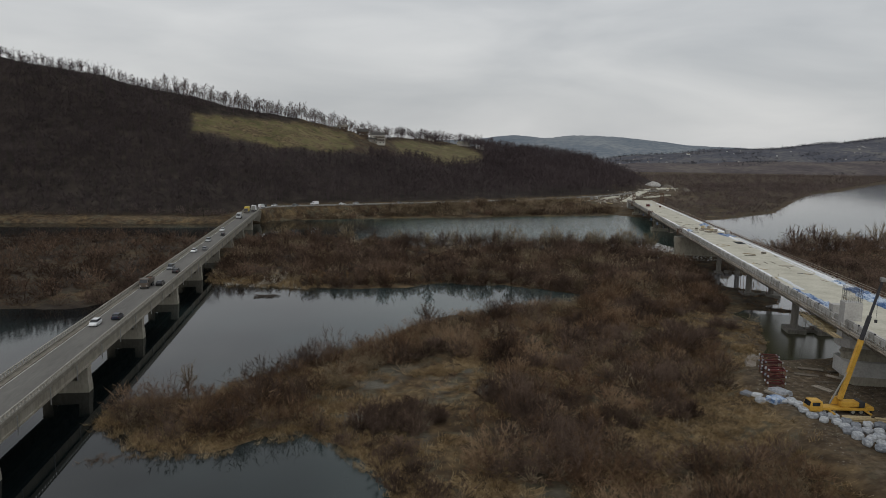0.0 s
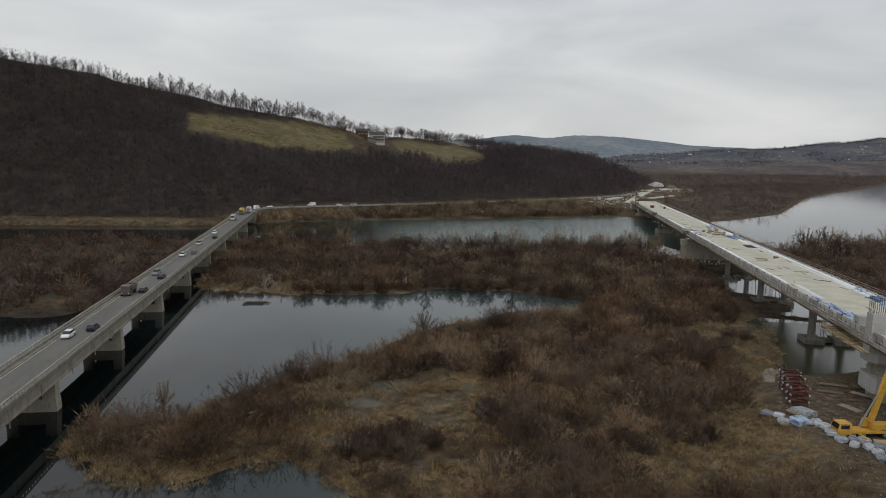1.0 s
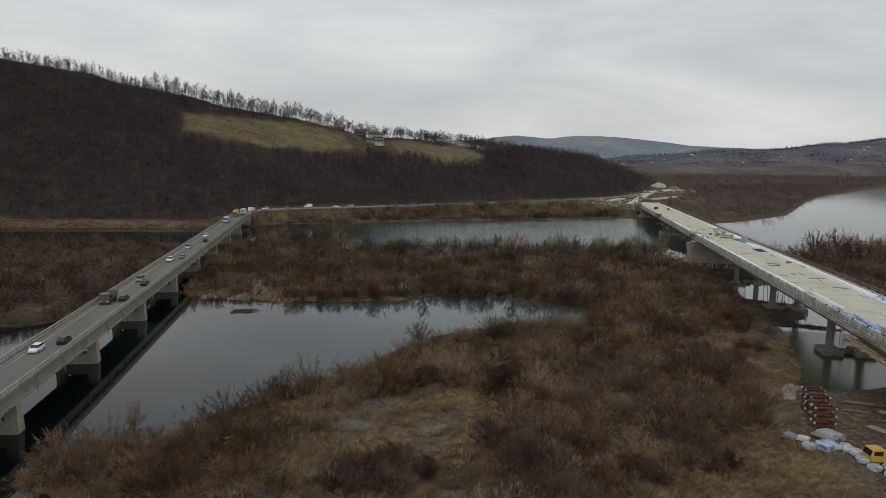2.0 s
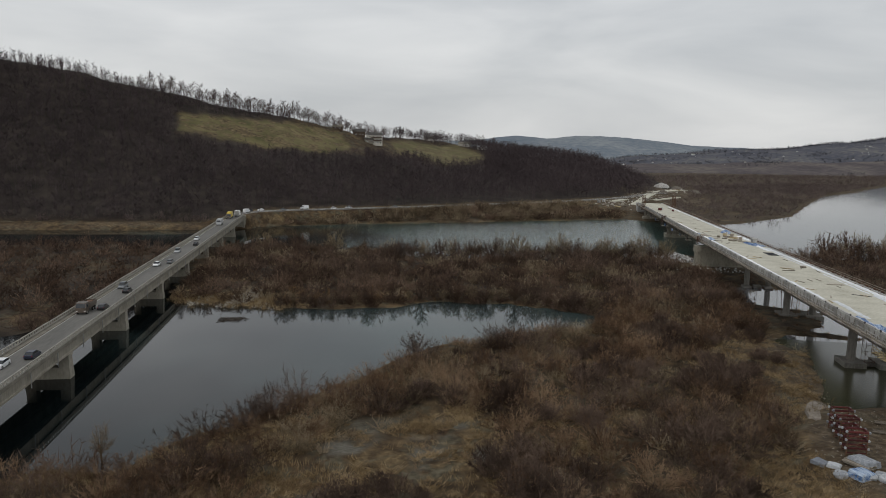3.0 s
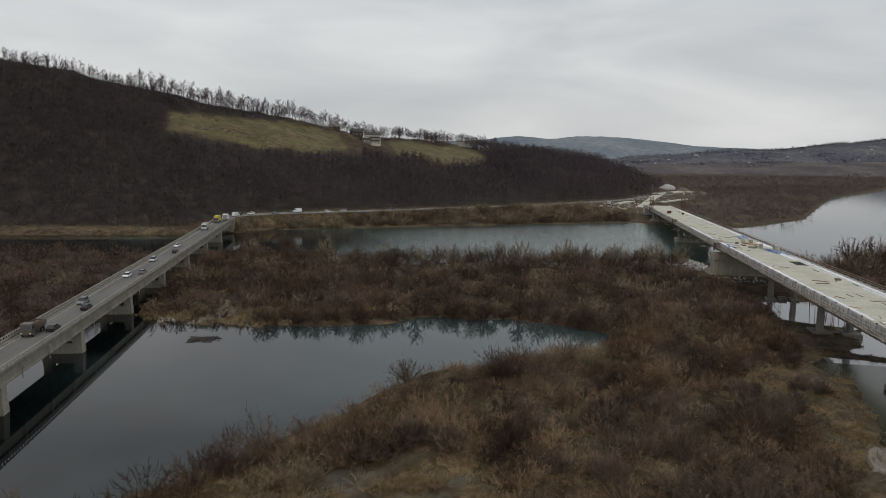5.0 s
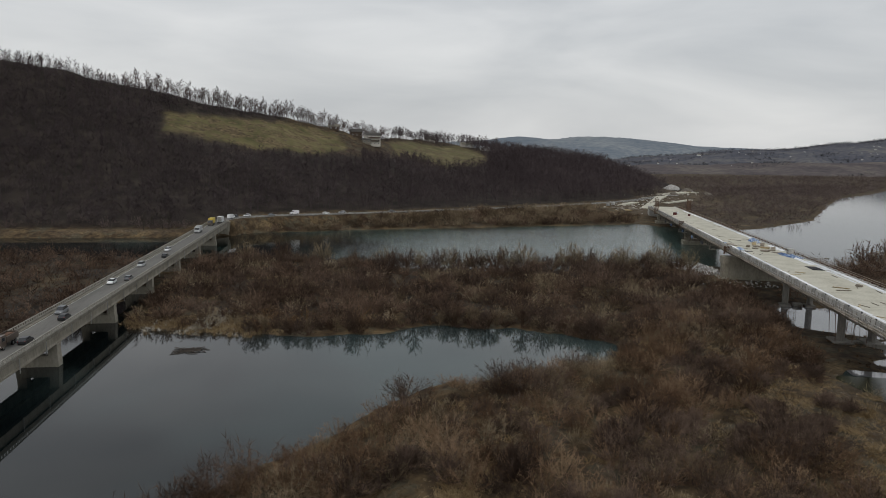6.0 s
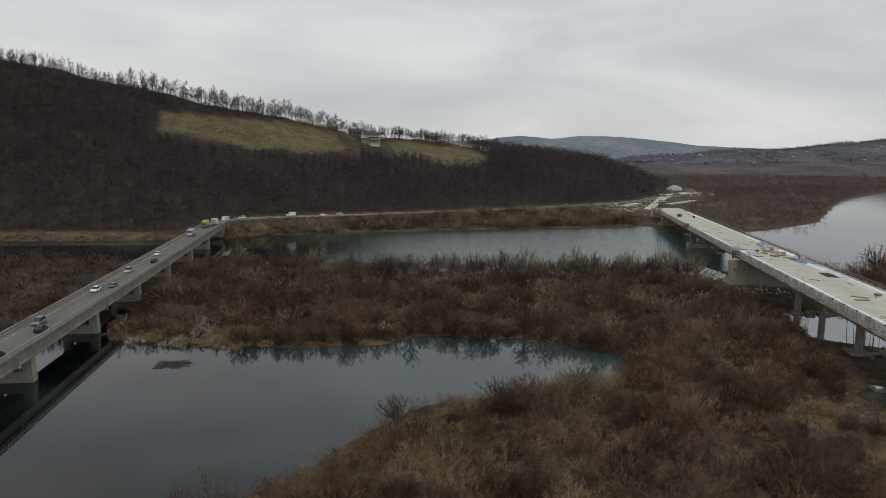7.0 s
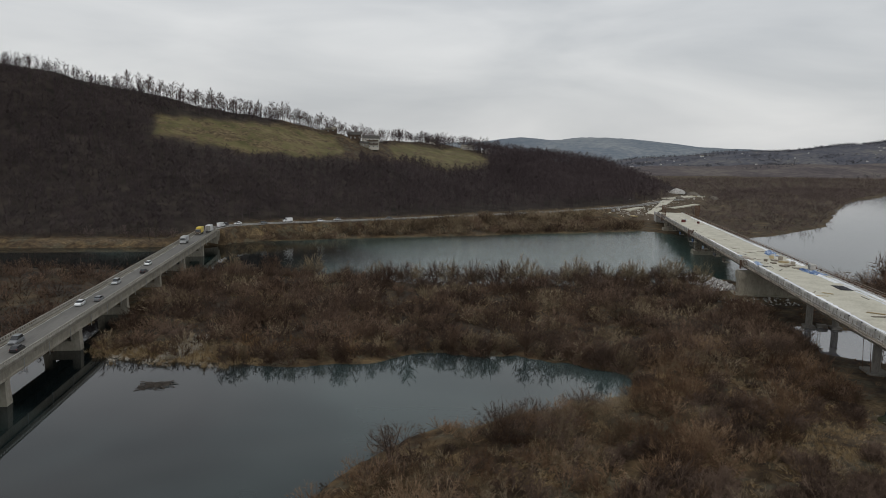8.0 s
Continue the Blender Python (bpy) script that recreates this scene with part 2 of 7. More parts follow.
DECK_CONC = material("dusty_deck_concrete", [(0.35, 0.332, 0.268), (0.47, 0.450, 0.372), (0.56, 0.540, 0.460)], 0.16, 9, 0.9, 0.15)
ASPHALT = material("worn_asphalt", [(0.100, 0.097, 0.090), (0.137, 0.132, 0.122), (0.172, 0.167, 0.152)], 0.25, 14, 0.9, 0.15, stretch=(1, 0.12, 1))
LINE = material("road_paint", tone((0.62, 0.61, 0.58), 0.12), 1.5, 8, 0.8, 0)
STEEL = material("galvanised_steel", tone((0.30, 0.30, 0.29), 0.2), 1.2, 6, 0.55, 0.1, metal=0.6)
RUST = material("rusty_steel", [(0.06, 0.035, 0.025), (0.10, 0.055, 0.035), (0.16, 0.09, 0.055)], 1.5, 6, 0.85, 0.2, spread=0.3)
DARK_STEEL = material("dark_steel", tone((0.045, 0.045, 0.05), 0.25), 1.5, 6, 0.6, 0.1, metal=0.3)
RED = material("red_formwork_paint", [(0.045, 0.012, 0.012), (0.085, 0.018, 0.017), (0.14, 0.032, 0.029)], 1.2, 6, 0.65, 0.1, spread=0.3)
YELLOW = material("crane_yellow_paint", [(0.40, 0.22, 0.03), (0.54, 0.31, 0.045), (0.62, 0.38, 0.075)], 0.8, 7, 0.45, 0.05, spec=0.5)
BLUE = material("blue_tarpaulin", [(0.018, 0.055, 0.15), (0.035, 0.11, 0.28), (0.42, 0.50, 0.60)], 0.9, 4, 0.5, 0.4, spread=0.2, spec=0.5, stretch=(2.6, 0.22, 1), sharp=0.13)
WHITE_FOIL = material("white_foil", [(0.52, 0.54, 0.56), (0.68, 0.70, 0.72), (0.82, 0.83, 0.84)], 1.4, 5, 0.5, 0.4, spread=0.3, spec=0.5)
BAG = material("white_bag_fabric", [(0.16, 0.175, 0.20), (0.28, 0.30, 0.325), (0.46, 0.48, 0.50)], 1.8, 5, 0.75, 0.4, spread=0.4)
TIMBER = material("formwork_timber", [(0.24, 0.18, 0.09), (0.38, 0.30, 0.17), (0.50, 0.41, 0.25)], 1.3, 6, 0.8, 0.2, spread=0.5)
GREY_PLANK = material("weathered_timber", [(0.16, 0.14, 0.11), (0.24, 0.21, 0.17), (0.33, 0.29, 0.24)], 1.3, 6, 0.85, 0.2, spread=0.5)
DRAB_PLANK = material("muddy_timber", [(0.06, 0.048, 0.036), (0.11, 0.092, 0.072), (0.18, 0.155, 0.125)], 1.3, 6, 0.9, 0.2, spread=0.5)
GRAVEL = material("brown_gravel", [(0.06, 0.05, 0.04), (0.11, 0.095, 0.078), (0.20, 0.18, 0.15)], 0.9, 6, 0.9, 0.3, island=0.6)
SLURRY = material("set_slurry", [(0.12, 0.102, 0.082), (0.20, 0.172, 0.142), (0.28, 0.248, 0.21)], 0.5, 6, 0.9, 0.2)
FORM = material("grey_formwork_panel", [(0.25, 0.245, 0.23), (0.39, 0.382, 0.362), (0.52, 0.51, 0.485)], 0.9, 6, 0.8, 0.2, spread=0.35)
REED_WHITE = material("bleached_reed", [(0.28, 0.25, 0.20), (0.44, 0.41, 0.35), (0.58, 0.55, 0.49)], 0.3, 8, 0.9, 0, island=0.4, spec=0.1)
STONE = material("pale_river_stone", [(0.17, 0.165, 0.155), (0.31, 0.30, 0.285), (0.50, 0.49, 0.47)], 0.9, 6, 0.85, 0.3, island=0.5)
DEBRIS = material("mixed_debris", [(0.10, 0.085, 0.065), (0.28, 0.25, 0.20), (0.52, 0.50, 0.45)], 0.3, 8, 0.9, 0.2, island=0.7)
GLASS = material("tinted_glass", tone((0.018, 0.021, 0.025), 0.2), 1, 4, 0.08, 0, spec=0.7)
TYRE = material("tyre_rubber", tone((0.018, 0.018, 0.018), 0.2), 3, 5, 0.85, 0.1)
PLASTER = material("cream_plaster", tone((0.46, 0.44, 0.39), 0.12), 0.6, 8, 0.9, 0.1)
VILLAGE_WALL = material("whitewashed_wall", tone((0.62, 0.62, 0.60), 0.12), 0.6, 8, 0.9, 0.1, spread=0.3)
ROOF = material("dark_roof_tiles", tone((0.06, 0.055, 0.05), 0.25), 0.8, 6, 0.85, 0.2)
WOOD_DARK = material("dark_stained_boards", tone((0.07, 0.05, 0.035), 0.25), 1.2, 6, 0.85, 0.2)
# aerial haze is painted into the base colours of these four distance materials
FAR_HILL = material("hazed_distant_hills", [(0.132, 0.158, 0.190), (0.170, 0.194, 0.220), (0.230, 0.250, 0.262)], 0.0045, 10, 1.0, 0, spec=0.0, sharp=0.13)
MID_HILL = material("hazed_valley_side", [(0.078, 0.082, 0.100), (0.100, 0.102, 0.117), (0.155, 0.150, 0.145)], 0.0062, 9, 1.0, 0, spec=0.0, sharp=0.13)
NEAR_SLOPE = material("hazed_valley_floor", [(0.078, 0.070, 0.074), (0.104, 0.092, 0.094), (0.150, 0.134, 0.122)], 0.007, 9, 1.0, 0, spec=0.0, sharp=0.14)
FAR_TREES = material("hazed_far_trees", [(0.060, 0.060, 0.070), (0.076, 0.075, 0.084), (0.098, 0.096, 0.100)], 0.02, 6, 1.0, 0, spec=0.0)
LAMP_RED = material("red_lens", tone((0.30, 0.015, 0.012), 0.1), 2, 4, 0.3, 0)
LAMP_CLEAR = material("clear_lens", tone((0.7, 0.7, 0.68), 0.05), 2, 4, 0.15, 0, spec=0.7)


# ---- mesh helpers ----
class Geo:
    """Collects vertices and faces for one mesh."""

    def __init__(self):
        self.v, self.f = [], []

    def add(self, verts, faces):
        n = len(self.v)
        self.v += [tuple(p) for p in verts]
        self.f += [tuple(i + n for i in f) for f in faces]
        return self

    def box(self, c, s, rz=0.0, ch=0.0, tilt=None):
        """A box about c of size s, turned by rz degrees; ch: chamfer."""
        x, y, z = s[0] / 2, s[1] / 2, s[2] / 2
        if ch:
            verts, ids = [], {}
            for i in (-1, 1):
                for j in (-1, 1):
                    for k in (-1, 1):
                        for a in range(3):
                            p = [i * (x - ch), j * (y - ch), k * (z - ch)]
                            p[a] = (i * x, j * y, k * z)[a]
                            ids[i, j, k, a] = len(verts)
                            verts.append(p)
            faces = []
            for a in range(3):
                b, d = (a + 1) % 3, (a + 2) % 3
                for sgn in (-1, 1):
                    loop = []
                    for q, r in ((-1, -1), (1, -1), (1, 1), (-1, 1)):
                        key = [0, 0, 0]
                        key[a], key[b], key[d] = sgn, q, r
                        loop.append(ids[(*key, a)])
                    faces.append(loop if sgn > 0 else loop[::-1])
                for q in (-1, 1):
                    for r in (-1, 1):
                        lo, hi = [0, 0, 0], [0, 0, 0]
                        lo[a], lo[b], lo[d] = -1, q, r
                        hi[a], hi[b], hi[d] = 1, q, r
                        loop = [ids[(*lo, b)], ids[(*hi, b)], ids[(*hi, d)], ids[(*lo, d)]]
                        faces.append(loop if q * r < 0 else loop[::-1])
            for i in (-1, 1):
                for j in (-1, 1):
                    for k in (-1, 1):
                        loop = [ids[i, j, k, a] for a in range(3)]
                        faces.append(loop if i * j * k > 0 else loop[::-1])
        else:
            verts = [(i * x, j * y, k * z) for k in (-1, 1) for j in (-1, 1) for i in (-1, 1)]
            faces = [(0, 2, 3, 1), (4, 5, 7, 6), (0, 1, 5, 4), (2, 6, 7, 3), (0, 4, 6, 2), (1, 3, 7, 5)]
        m = Matrix.Translation(c) @ Matrix.Rotation(radians(rz), 4, "Z")
        if tilt:
            m = m @ Euler([radians(t) for t in tilt]).to_matrix().to_4x4()
        return self.add([m @ Vector(p) for p in verts], faces)

    def tube(self, p0, p1, r0, r1=None, n=8, caps=True):
        r1 = r0 if r1 is None else r1
        p0, p1 = Vector(p0), Vector(p1)
        d = (p1 - p0).normalized()
        a = d.cross(Vector((0, 0, 1)) if abs(d.z) < 0.9 else Vector((1, 0, 0))).normalized()
        b = d.cross(a)
        verts = []
        for p, r in ((p0, r0), (p1, r1)):
            verts += [p + (a * math.cos(2 * math.pi * i / n) + b * math.sin(2 * math.pi * i / n)) * r for i in range(n)]
        faces = [(i, (i + 1) % n, n + (i + 1) % n, n + i) for i in range(n)]
        if caps:
            faces += [tuple(range(n))[::-1], tuple(range(n, 2 * n))]
        return self.add(verts, faces)

    def beam(self, p0, p1, w, h):
        """A square bar from p0 to p1."""
        p0, p1 = Vector(p0), Vector(p1)
        d = (p1 - p0).normalized()
        a = d.cross(Vector((0, 0, 1)) if abs(d.z) < 0.95 else Vector((0, 1, 0))).normalized() * (w / 2)
        b = a.cross(d).normalized() * (h / 2)
        verts = [p + i * a + j * b for p in (p0, p1) for i, j in ((-1, -1), (1, -1), (1, 1), (-1, 1))]
        return self.add(verts, [(3, 2, 1, 0), (4, 5, 6, 7), (0, 1, 5, 4), (1, 2, 6, 5), (2, 3, 7, 6), (3, 0, 4, 7)])

    def prism(self, poly, lo, hi, axis="x"):
        """poly extruded from lo to hi along an axis; poly gives the other two coordinates in the order x, y, z."""
        n = len(poly)
        place = {"x": lambda a, b, e: (e, a, b), "y": lambda a, b, e: (a, e, b), "z": lambda a, b, e: (a, b, e)}[axis]
        verts = [place(a, b, e) for e in (lo, hi) for a, b in poly]
        faces = [(i, (i + 1) % n, n + (i + 1) % n, n + i) for i in range(n)] + [tuple(range(n))[::-1], tuple(range(n, 2 * n))]
        return self.add(verts, faces)

    def rings(self, rows, closed=True, caps=True):
        """A loft through rows of points of equal count."""
        n = len(rows[0])
        verts = [p for r in rows for p in r]
        faces = []
        for k in range(len(rows) - 1):
            for i in range(n if closed else n - 1):
                j = (i + 1) % n
                faces.append((k * n + i, k * n + j, (k + 1) * n + j, (k + 1) * n + i))
        if caps:
            faces += [tuple(range(n))[::-1], tuple(range(len(verts) - n, len(verts)))]
        return self.add(verts, faces)

    def mesh(self, name, mat, smooth=False):
        me = bpy.data.meshes.new(name)
        me.from_pydata(self.v, [], self.f)
        me.materials.append(mat)
        bm = bmesh.new()
        bm.from_mesh(me)
        bmesh.ops.recalc_face_normals(bm, faces=bm.faces)
        bm.to_mesh(me)
        bm.free()
        if smooth:
            me.shade_smooth()
        return me


def thing(name, m, label, category, group="", kind=""):
    ob = new(name)
    ob.matrix_world = m
    return tagged(ob, label, category, group, kind)


def part(name, geo, mat, parent, label="", smooth=False):
    """One mesh under a thing or under a part, in the thing's own space."""
    me = geo if isinstance(geo, bpy.types.Mesh) else geo.mesh(name, mat, smooth)
    ob = new(name, me)
    ob.parent = parent
    if label:
        ob["label"] = label
    return ob


def solo(name, geo, mat, m, label, category, group="", kind="", smooth=False):
    """A thing that is a single mesh."""
    ob = new(name, geo if isinstance(geo, bpy.types.Mesh) else geo.mesh(name, mat, smooth))
    ob.matrix_world = m
    return tagged(ob, label, category, group, kind)


def fast_mesh(name, verts, faces, mat):
    """A mesh from arrays of triangles."""
    me = bpy.data.meshes.new(name)
    me.vertices.add(len(verts))
    me.vertices.foreach_set("co", np.asarray(verts, dtype=np.float32).ravel())
    me.loops.add(faces.size)
    me.loops.foreach_set("vertex_index", np.asarray(faces, dtype=np.int32).ravel())
    me.polygons.add(len(faces))
    me.polygons.foreach_set("loop_start", np.arange(0, faces.size, faces.shape[1], dtype=np.int32))
    me.update(calc_edges=True)
    me.materials.append(mat)
    return me


def spikes(base, tip, r0):
    """Three-sided tapering twigs from base to tip, as arrays."""
    d = tip - base
    d /= np.linalg.norm(d, axis=1, keepdims=True) + 1e-9
    ref = np.where(np.abs(d[:, 2:3]) < 0.9, np.array([[0, 0, 1.0]]), np.array([[1.0, 0, 0]]))
    a = np.cross(d, ref)
    a /= np.linalg.norm(a, axis=1, keepdims=True) + 1e-9
    b = np.cross(d, a)
    ring = [base + r0[:, None] * (a * math.cos(t) + b * math.sin(t)) for t in (0, 2.094, 4.189)]
    verts = np.stack(ring + [tip], axis=1).reshape(-1, 3)
    k = np.arange(len(base))[:, None] * 4
    faces = np.stack([k + np.array([[0, 1, 3]]), k + np.array([[1, 2, 3]]), k + np.array([[2, 0, 3]])], axis=1).reshape(-1, 3)
    return verts, faces


def blades(base, tip, r0, rng):
    """The finest twigs: one sliver each, turned at random."""
    d = tip - base
    a = np.cross(d, rng.normal(0, 1, d.shape))
    a /= np.linalg.norm(a, axis=1, keepdims=True) + 1e-9
    verts = np.stack([base - a * r0[:, None], base + a * r0[:, None], tip], axis=1).reshape(-1, 3)
    return verts, np.arange(len(verts)).reshape(-1, 3)


def join(parts):
    vs, fs, n = [], [], 0
    for v, f in parts:
        vs.append(v)
        fs.append(f + n)
        n += len(v)
    return np.concatenate(vs), np.concatenate(fs)


# ---- the lie of the land ----
RNG = np.random.default_rng(7)
TABLE = RNG.random((256, 256))


def bumps(x, y, size, seed=0):
    """Smooth noise from -1 to 1 with lumps of about that size."""
    u, v = np.asarray(x) / size + seed * 17.3, np.asarray(y) / size + seed * 9.7
    i, j = np.floor(u).astype(int), np.floor(v).astype(int)
    fx, fy = u - i, v - j
    fx, fy = fx * fx * (3 - 2 * fx), fy * fy * (3 - 2 * fy)
    g = lambda a, b: TABLE[a % 256, b % 256]
    top = g(i, j) * (1 - fx) + g(i + 1, j) * fx
    low = g(i, j + 1) * (1 - fx) + g(i + 1, j + 1) * fx
    return 2 * (top * (1 - fy) + low * fy) - 1


def ease(t):
    t = np.clip(t, 0, 1)
    return t * t * (3 - 2 * t)


def within(poly, x, y):
    """Distance to the outline of a plan, positive inside."""
    x, y = np.asarray(x, float), np.asarray(y, float)
    best, inside = np.full(x.shape, 1e9), np.zeros(x.shape, bool)
    for (x0, y0), (x1, y1) in zip(poly, poly[1:] + poly[:1]):
        dx, dy = x1 - x0, y1 - y0
        t = np.clip(((x - x0) * dx + (y - y0) * dy) / (dx * dx + dy * dy), 0, 1)
        best = np.minimum(best, np.hypot(x - x0 - t * dx, y - y0 - t * dy))
        cross = (y0 > y) != (y1 > y)
        with np.errstate(divide="ignore", invalid="ignore"):
            inside ^= cross & (x < (x1 - x0) * (y - y0) / (y1 - y0 if y1 != y0 else 1e-9) + x0)
    return np.where(inside, best, -best)


def along(line, x, y):
    """Distance to a line in plan."""
    best = np.full(np.shape(x), 1e9)
    for (x0, y0), (x1, y1) in zip(line, line[1:]):
        dx, dy = x1 - x0, y1 - y0
        t = np.clip(((x - x0) * dx + (y - y0) * dy) / (dx * dx + dy * dy), 0, 1)
        best = np.minimum(best, np.hypot(x - x0 - t * dx, y - y0 - t * dy))
    return best


POND = [(-300, -200), (-300, 206), (-150, 214), (-99, 217), (-80, 216), (-72, 224), (-68, 238), (-61, 242), (-57, 246), (-57, 298), (-54, 306), (-48, 297), (-48, 276), (-47, 264), (-42, 257), (-34, 252), (-22, 249), (-8, 246), (5, 243), (21, 244),
        (36, 250), (58, 245), (72, 239), (83, 228), (77, 217), (57, 208), (42, 204), (26, 196), (9, 177), (-9, 156), (-19, 146), (-27, 137),
        (-37, 139), (-42, 135), (-42, 124), (-31, 114), (-22, 112), (-13, 116), (-5, 119), (0, 111), (5, 101), (8, 90), (12, 70), (30, 20), (60, -200)]
RIVER = [(-900, 440), (-192, 449), (-97, 447), (-58, 451), (-44, 466), (24, 485), (87, 495), (150, 508), (215, 521), (243, 492), (262, 478), (301, 499), (372, 548),
         (462, 656), (599, 812), (725, 911), (1016, 1176), (1500, 1560), (2300, 1900), (2500, 1700), (1300, 980), (800, 620), (500, 440), (330, 345), (262, 330),
         (215, 335), (190, 340), (177, 341), (169, 353), (155, 351), (147, 340), (120, 338), (90, 337), (55, 342), (30, 349), (0, 362), (-40, 372), (-75, 380), (-112, 387), (-162, 383),
         (-260, 390), (-900, 392)]
INLET = [(103, 151), (113, 165), (122, 184), (121, 197), (130, 203), (146, 196), (170, 196), (196, 190), (180, 160), (155, 147), (130, 150), (115, 147)]
POOL_A = [(139, 206), (146, 210), (152, 222), (164, 226), (176, 216), (164, 198), (150, 198)]
POOL_B = [(143, 240), (146, 252), (154, 270), (176, 262), (186, 248), (176, 232), (158, 228)]
WATERS = [POND, RIVER, INLET, POOL_A, POOL_B]
# plans of the banks and the islands
NEAR_BANK = [(12, 60), (6, 96), (0, 118), (-40, 112), (-44, 138), (-20, 144), (14, 174), (30, 190), (58, 206), (84, 222), (84, 236), (100, 246), (135, 246), (124, 205), (122, 186), (100, 150), (84, 138), (76, 118), (72, 60)]
MID_ISLE = [(-46, 236), (-20, 246), (36, 250), (60, 246), (84, 230), (130, 240), (142, 262), (155, 290), (160, 322), (150, 336), (30, 350), (-46, 374)]
LEFT_ISLE = [(-58, 262), (-70, 258), (-95, 214), (-150, 180), (-260, 190), (-260, 388), (-110, 388), (-59, 378)]
OPEN_BANK = [(-5, 126), (-3, 139), (8, 153), (34, 154), (33, 132), (24, 118), (18, 97), (34, 94), (30, 80), (10, 84), (2, 112)]
STRAW = [(47, 104), (53, 113), (66, 123), (75, 130), (82, 129), (79, 112), (74, 98), (48, 97)]
FAR_BANK = [(-40, 468), (24, 487), (150, 510), (214, 523), (236, 560), (150, 556), (45, 510), (-30, 480)]
PAD = [(72, 60), (76, 100), (78, 118), (84, 135), (96, 146), (112, 144), (128, 147), (150, 142), (170, 110), (150, 60)]
ROAD = [(-53.3, 456), (-52, 466), (-47, 476), (-36, 485), (-15, 495), (10, 504), (45, 518), (90, 538), (150, 566), (205, 598), (262, 640), (318, 700), (345, 722)]
# the long hill: foot, crest and the height of the crest by easting
HX = [-900, -420, -241, -204, -186, -161, -130, -100, -74, -37, -8, 12, 40, 89, 138, 195, 264, 334, 392, 432, 480]
HB = [463, 463, 463, 463, 463, 463, 463, 464, 470, 502, 514, 520, 530, 552, 576, 608, 655, 735, 800, 850, 890]
HC = [600, 620, 654, 663, 670, 679, 682, 689, 699, 713, 730, 746, 770, 887, 1003, 983, 951, 934, 926, 918, 910]
HZ = [190, 146, 111, 108, 103, 98, 91, 85, 81, 77, 71, 66, 60, 62, 61, 52, 44, 35, 26, 17, 4]
FOOT_Y = [446, 446, 446, 446, 446, 446, 446, 447, 449, 468, 480, 484, 488, 496, 506, 517, 560, 640, 700, 760, 800]
MEADOWS = [[(-125, 646), (-119, 612), (-60, 614), (-10, 640), (14, 672), (20, 700), (5, 728), (-37, 701), (-76, 677), (-106, 661)],
           [(66, 735), (110, 738), (165, 800), (185, 900), (165, 985), (95, 880), (62, 800)]]


def water_depth(x, y):
    d = np.full(np.shape(x), -1e9)
    for w in WATERS:
        d = np.maximum(d, within(w, x, y))
    return d + bumps(x, y, 9, 1) * 2.2 + bumps(x, y, 3.5, 2) * 0.9


def height(x, y):
    x, y = np.asarray(x, float), np.asarray(y, float)
    d = water_depth(x, y)
    land = 0.75 + 0.35 * bumps(x, y, 21, 3) + 0.18 * bumps(x, y, 6, 4)
    z = np.where(d < 0, land * ease(-d / 7) + 0.05 * np.minimum(-d, 3), -np.minimum(1.6, d * 0.22))
    # building yard by the new bridge
    p = within(PAD, x, y) + bumps(x, y, 7, 5) * 1.2
    z = z + (3.1 + 0.2 * bumps(x, y, 5, 6) - z) * ease((p + 5) / 9)
    # river bank, road bench, hill
    foot, base, crest, top = (np.interp(x, HX, t) for t in (FOOT_Y, HB, HC, HZ))
    low = np.interp(x, [-75, -45], [3.4, 8.1])
    bank = 0.9 + (low - 0.9) * ease((y - foot - 2) / np.maximum(base - 12 - foot - 2, 6))
    s = (y - base) / (crest - base)
    rise = (top - low) * np.clip(s, 0, 1) ** 1.06 * (1 + 0.02 * bumps(x, y, 60, 7)) + 1.5 * bumps(x, y, 40, 8) * ease(s * 4)
    back = np.maximum(0, y - crest) * 0.11
    hill = bank + np.where(top > 3.5, np.maximum(rise - back, 0), 0)
    side = ease((480 - x) / 90) * ease((y - foot) / 6)
    z = np.where(side > 0, np.maximum(z, z * (1 - side) + np.maximum(hill, 1.0) * side), z)
    # valley sides far off
    far = ease((y + 0.25 * x - 2300) / 2600) * 50
    z = z + np.where(d < 0, far + ease((y - 1500) / 600) * 4 * bumps(x, y, 210, 9), 0)
    # flat road bed
    r = along(ROAD, x, y)
    z = np.where((r < 9) & (y > 458), z + (8.1 - z) * ease((9 - r) / 4), z)
    return z


def axis(lo, fine_lo, fine_hi, hi, step, grow=1.09):
    mid = list(np.arange(fine_lo, fine_hi, step))
    out, s, v = [], step, mid[-1]
    while v < hi:
        s *= grow
        v += s
        out.append(v)
    pre, s, v = [], step, fine_lo
    while v > lo:
        s *= grow
        v -= s
        pre.append(v)
    return np.array(pre[::-1] + mid + out)


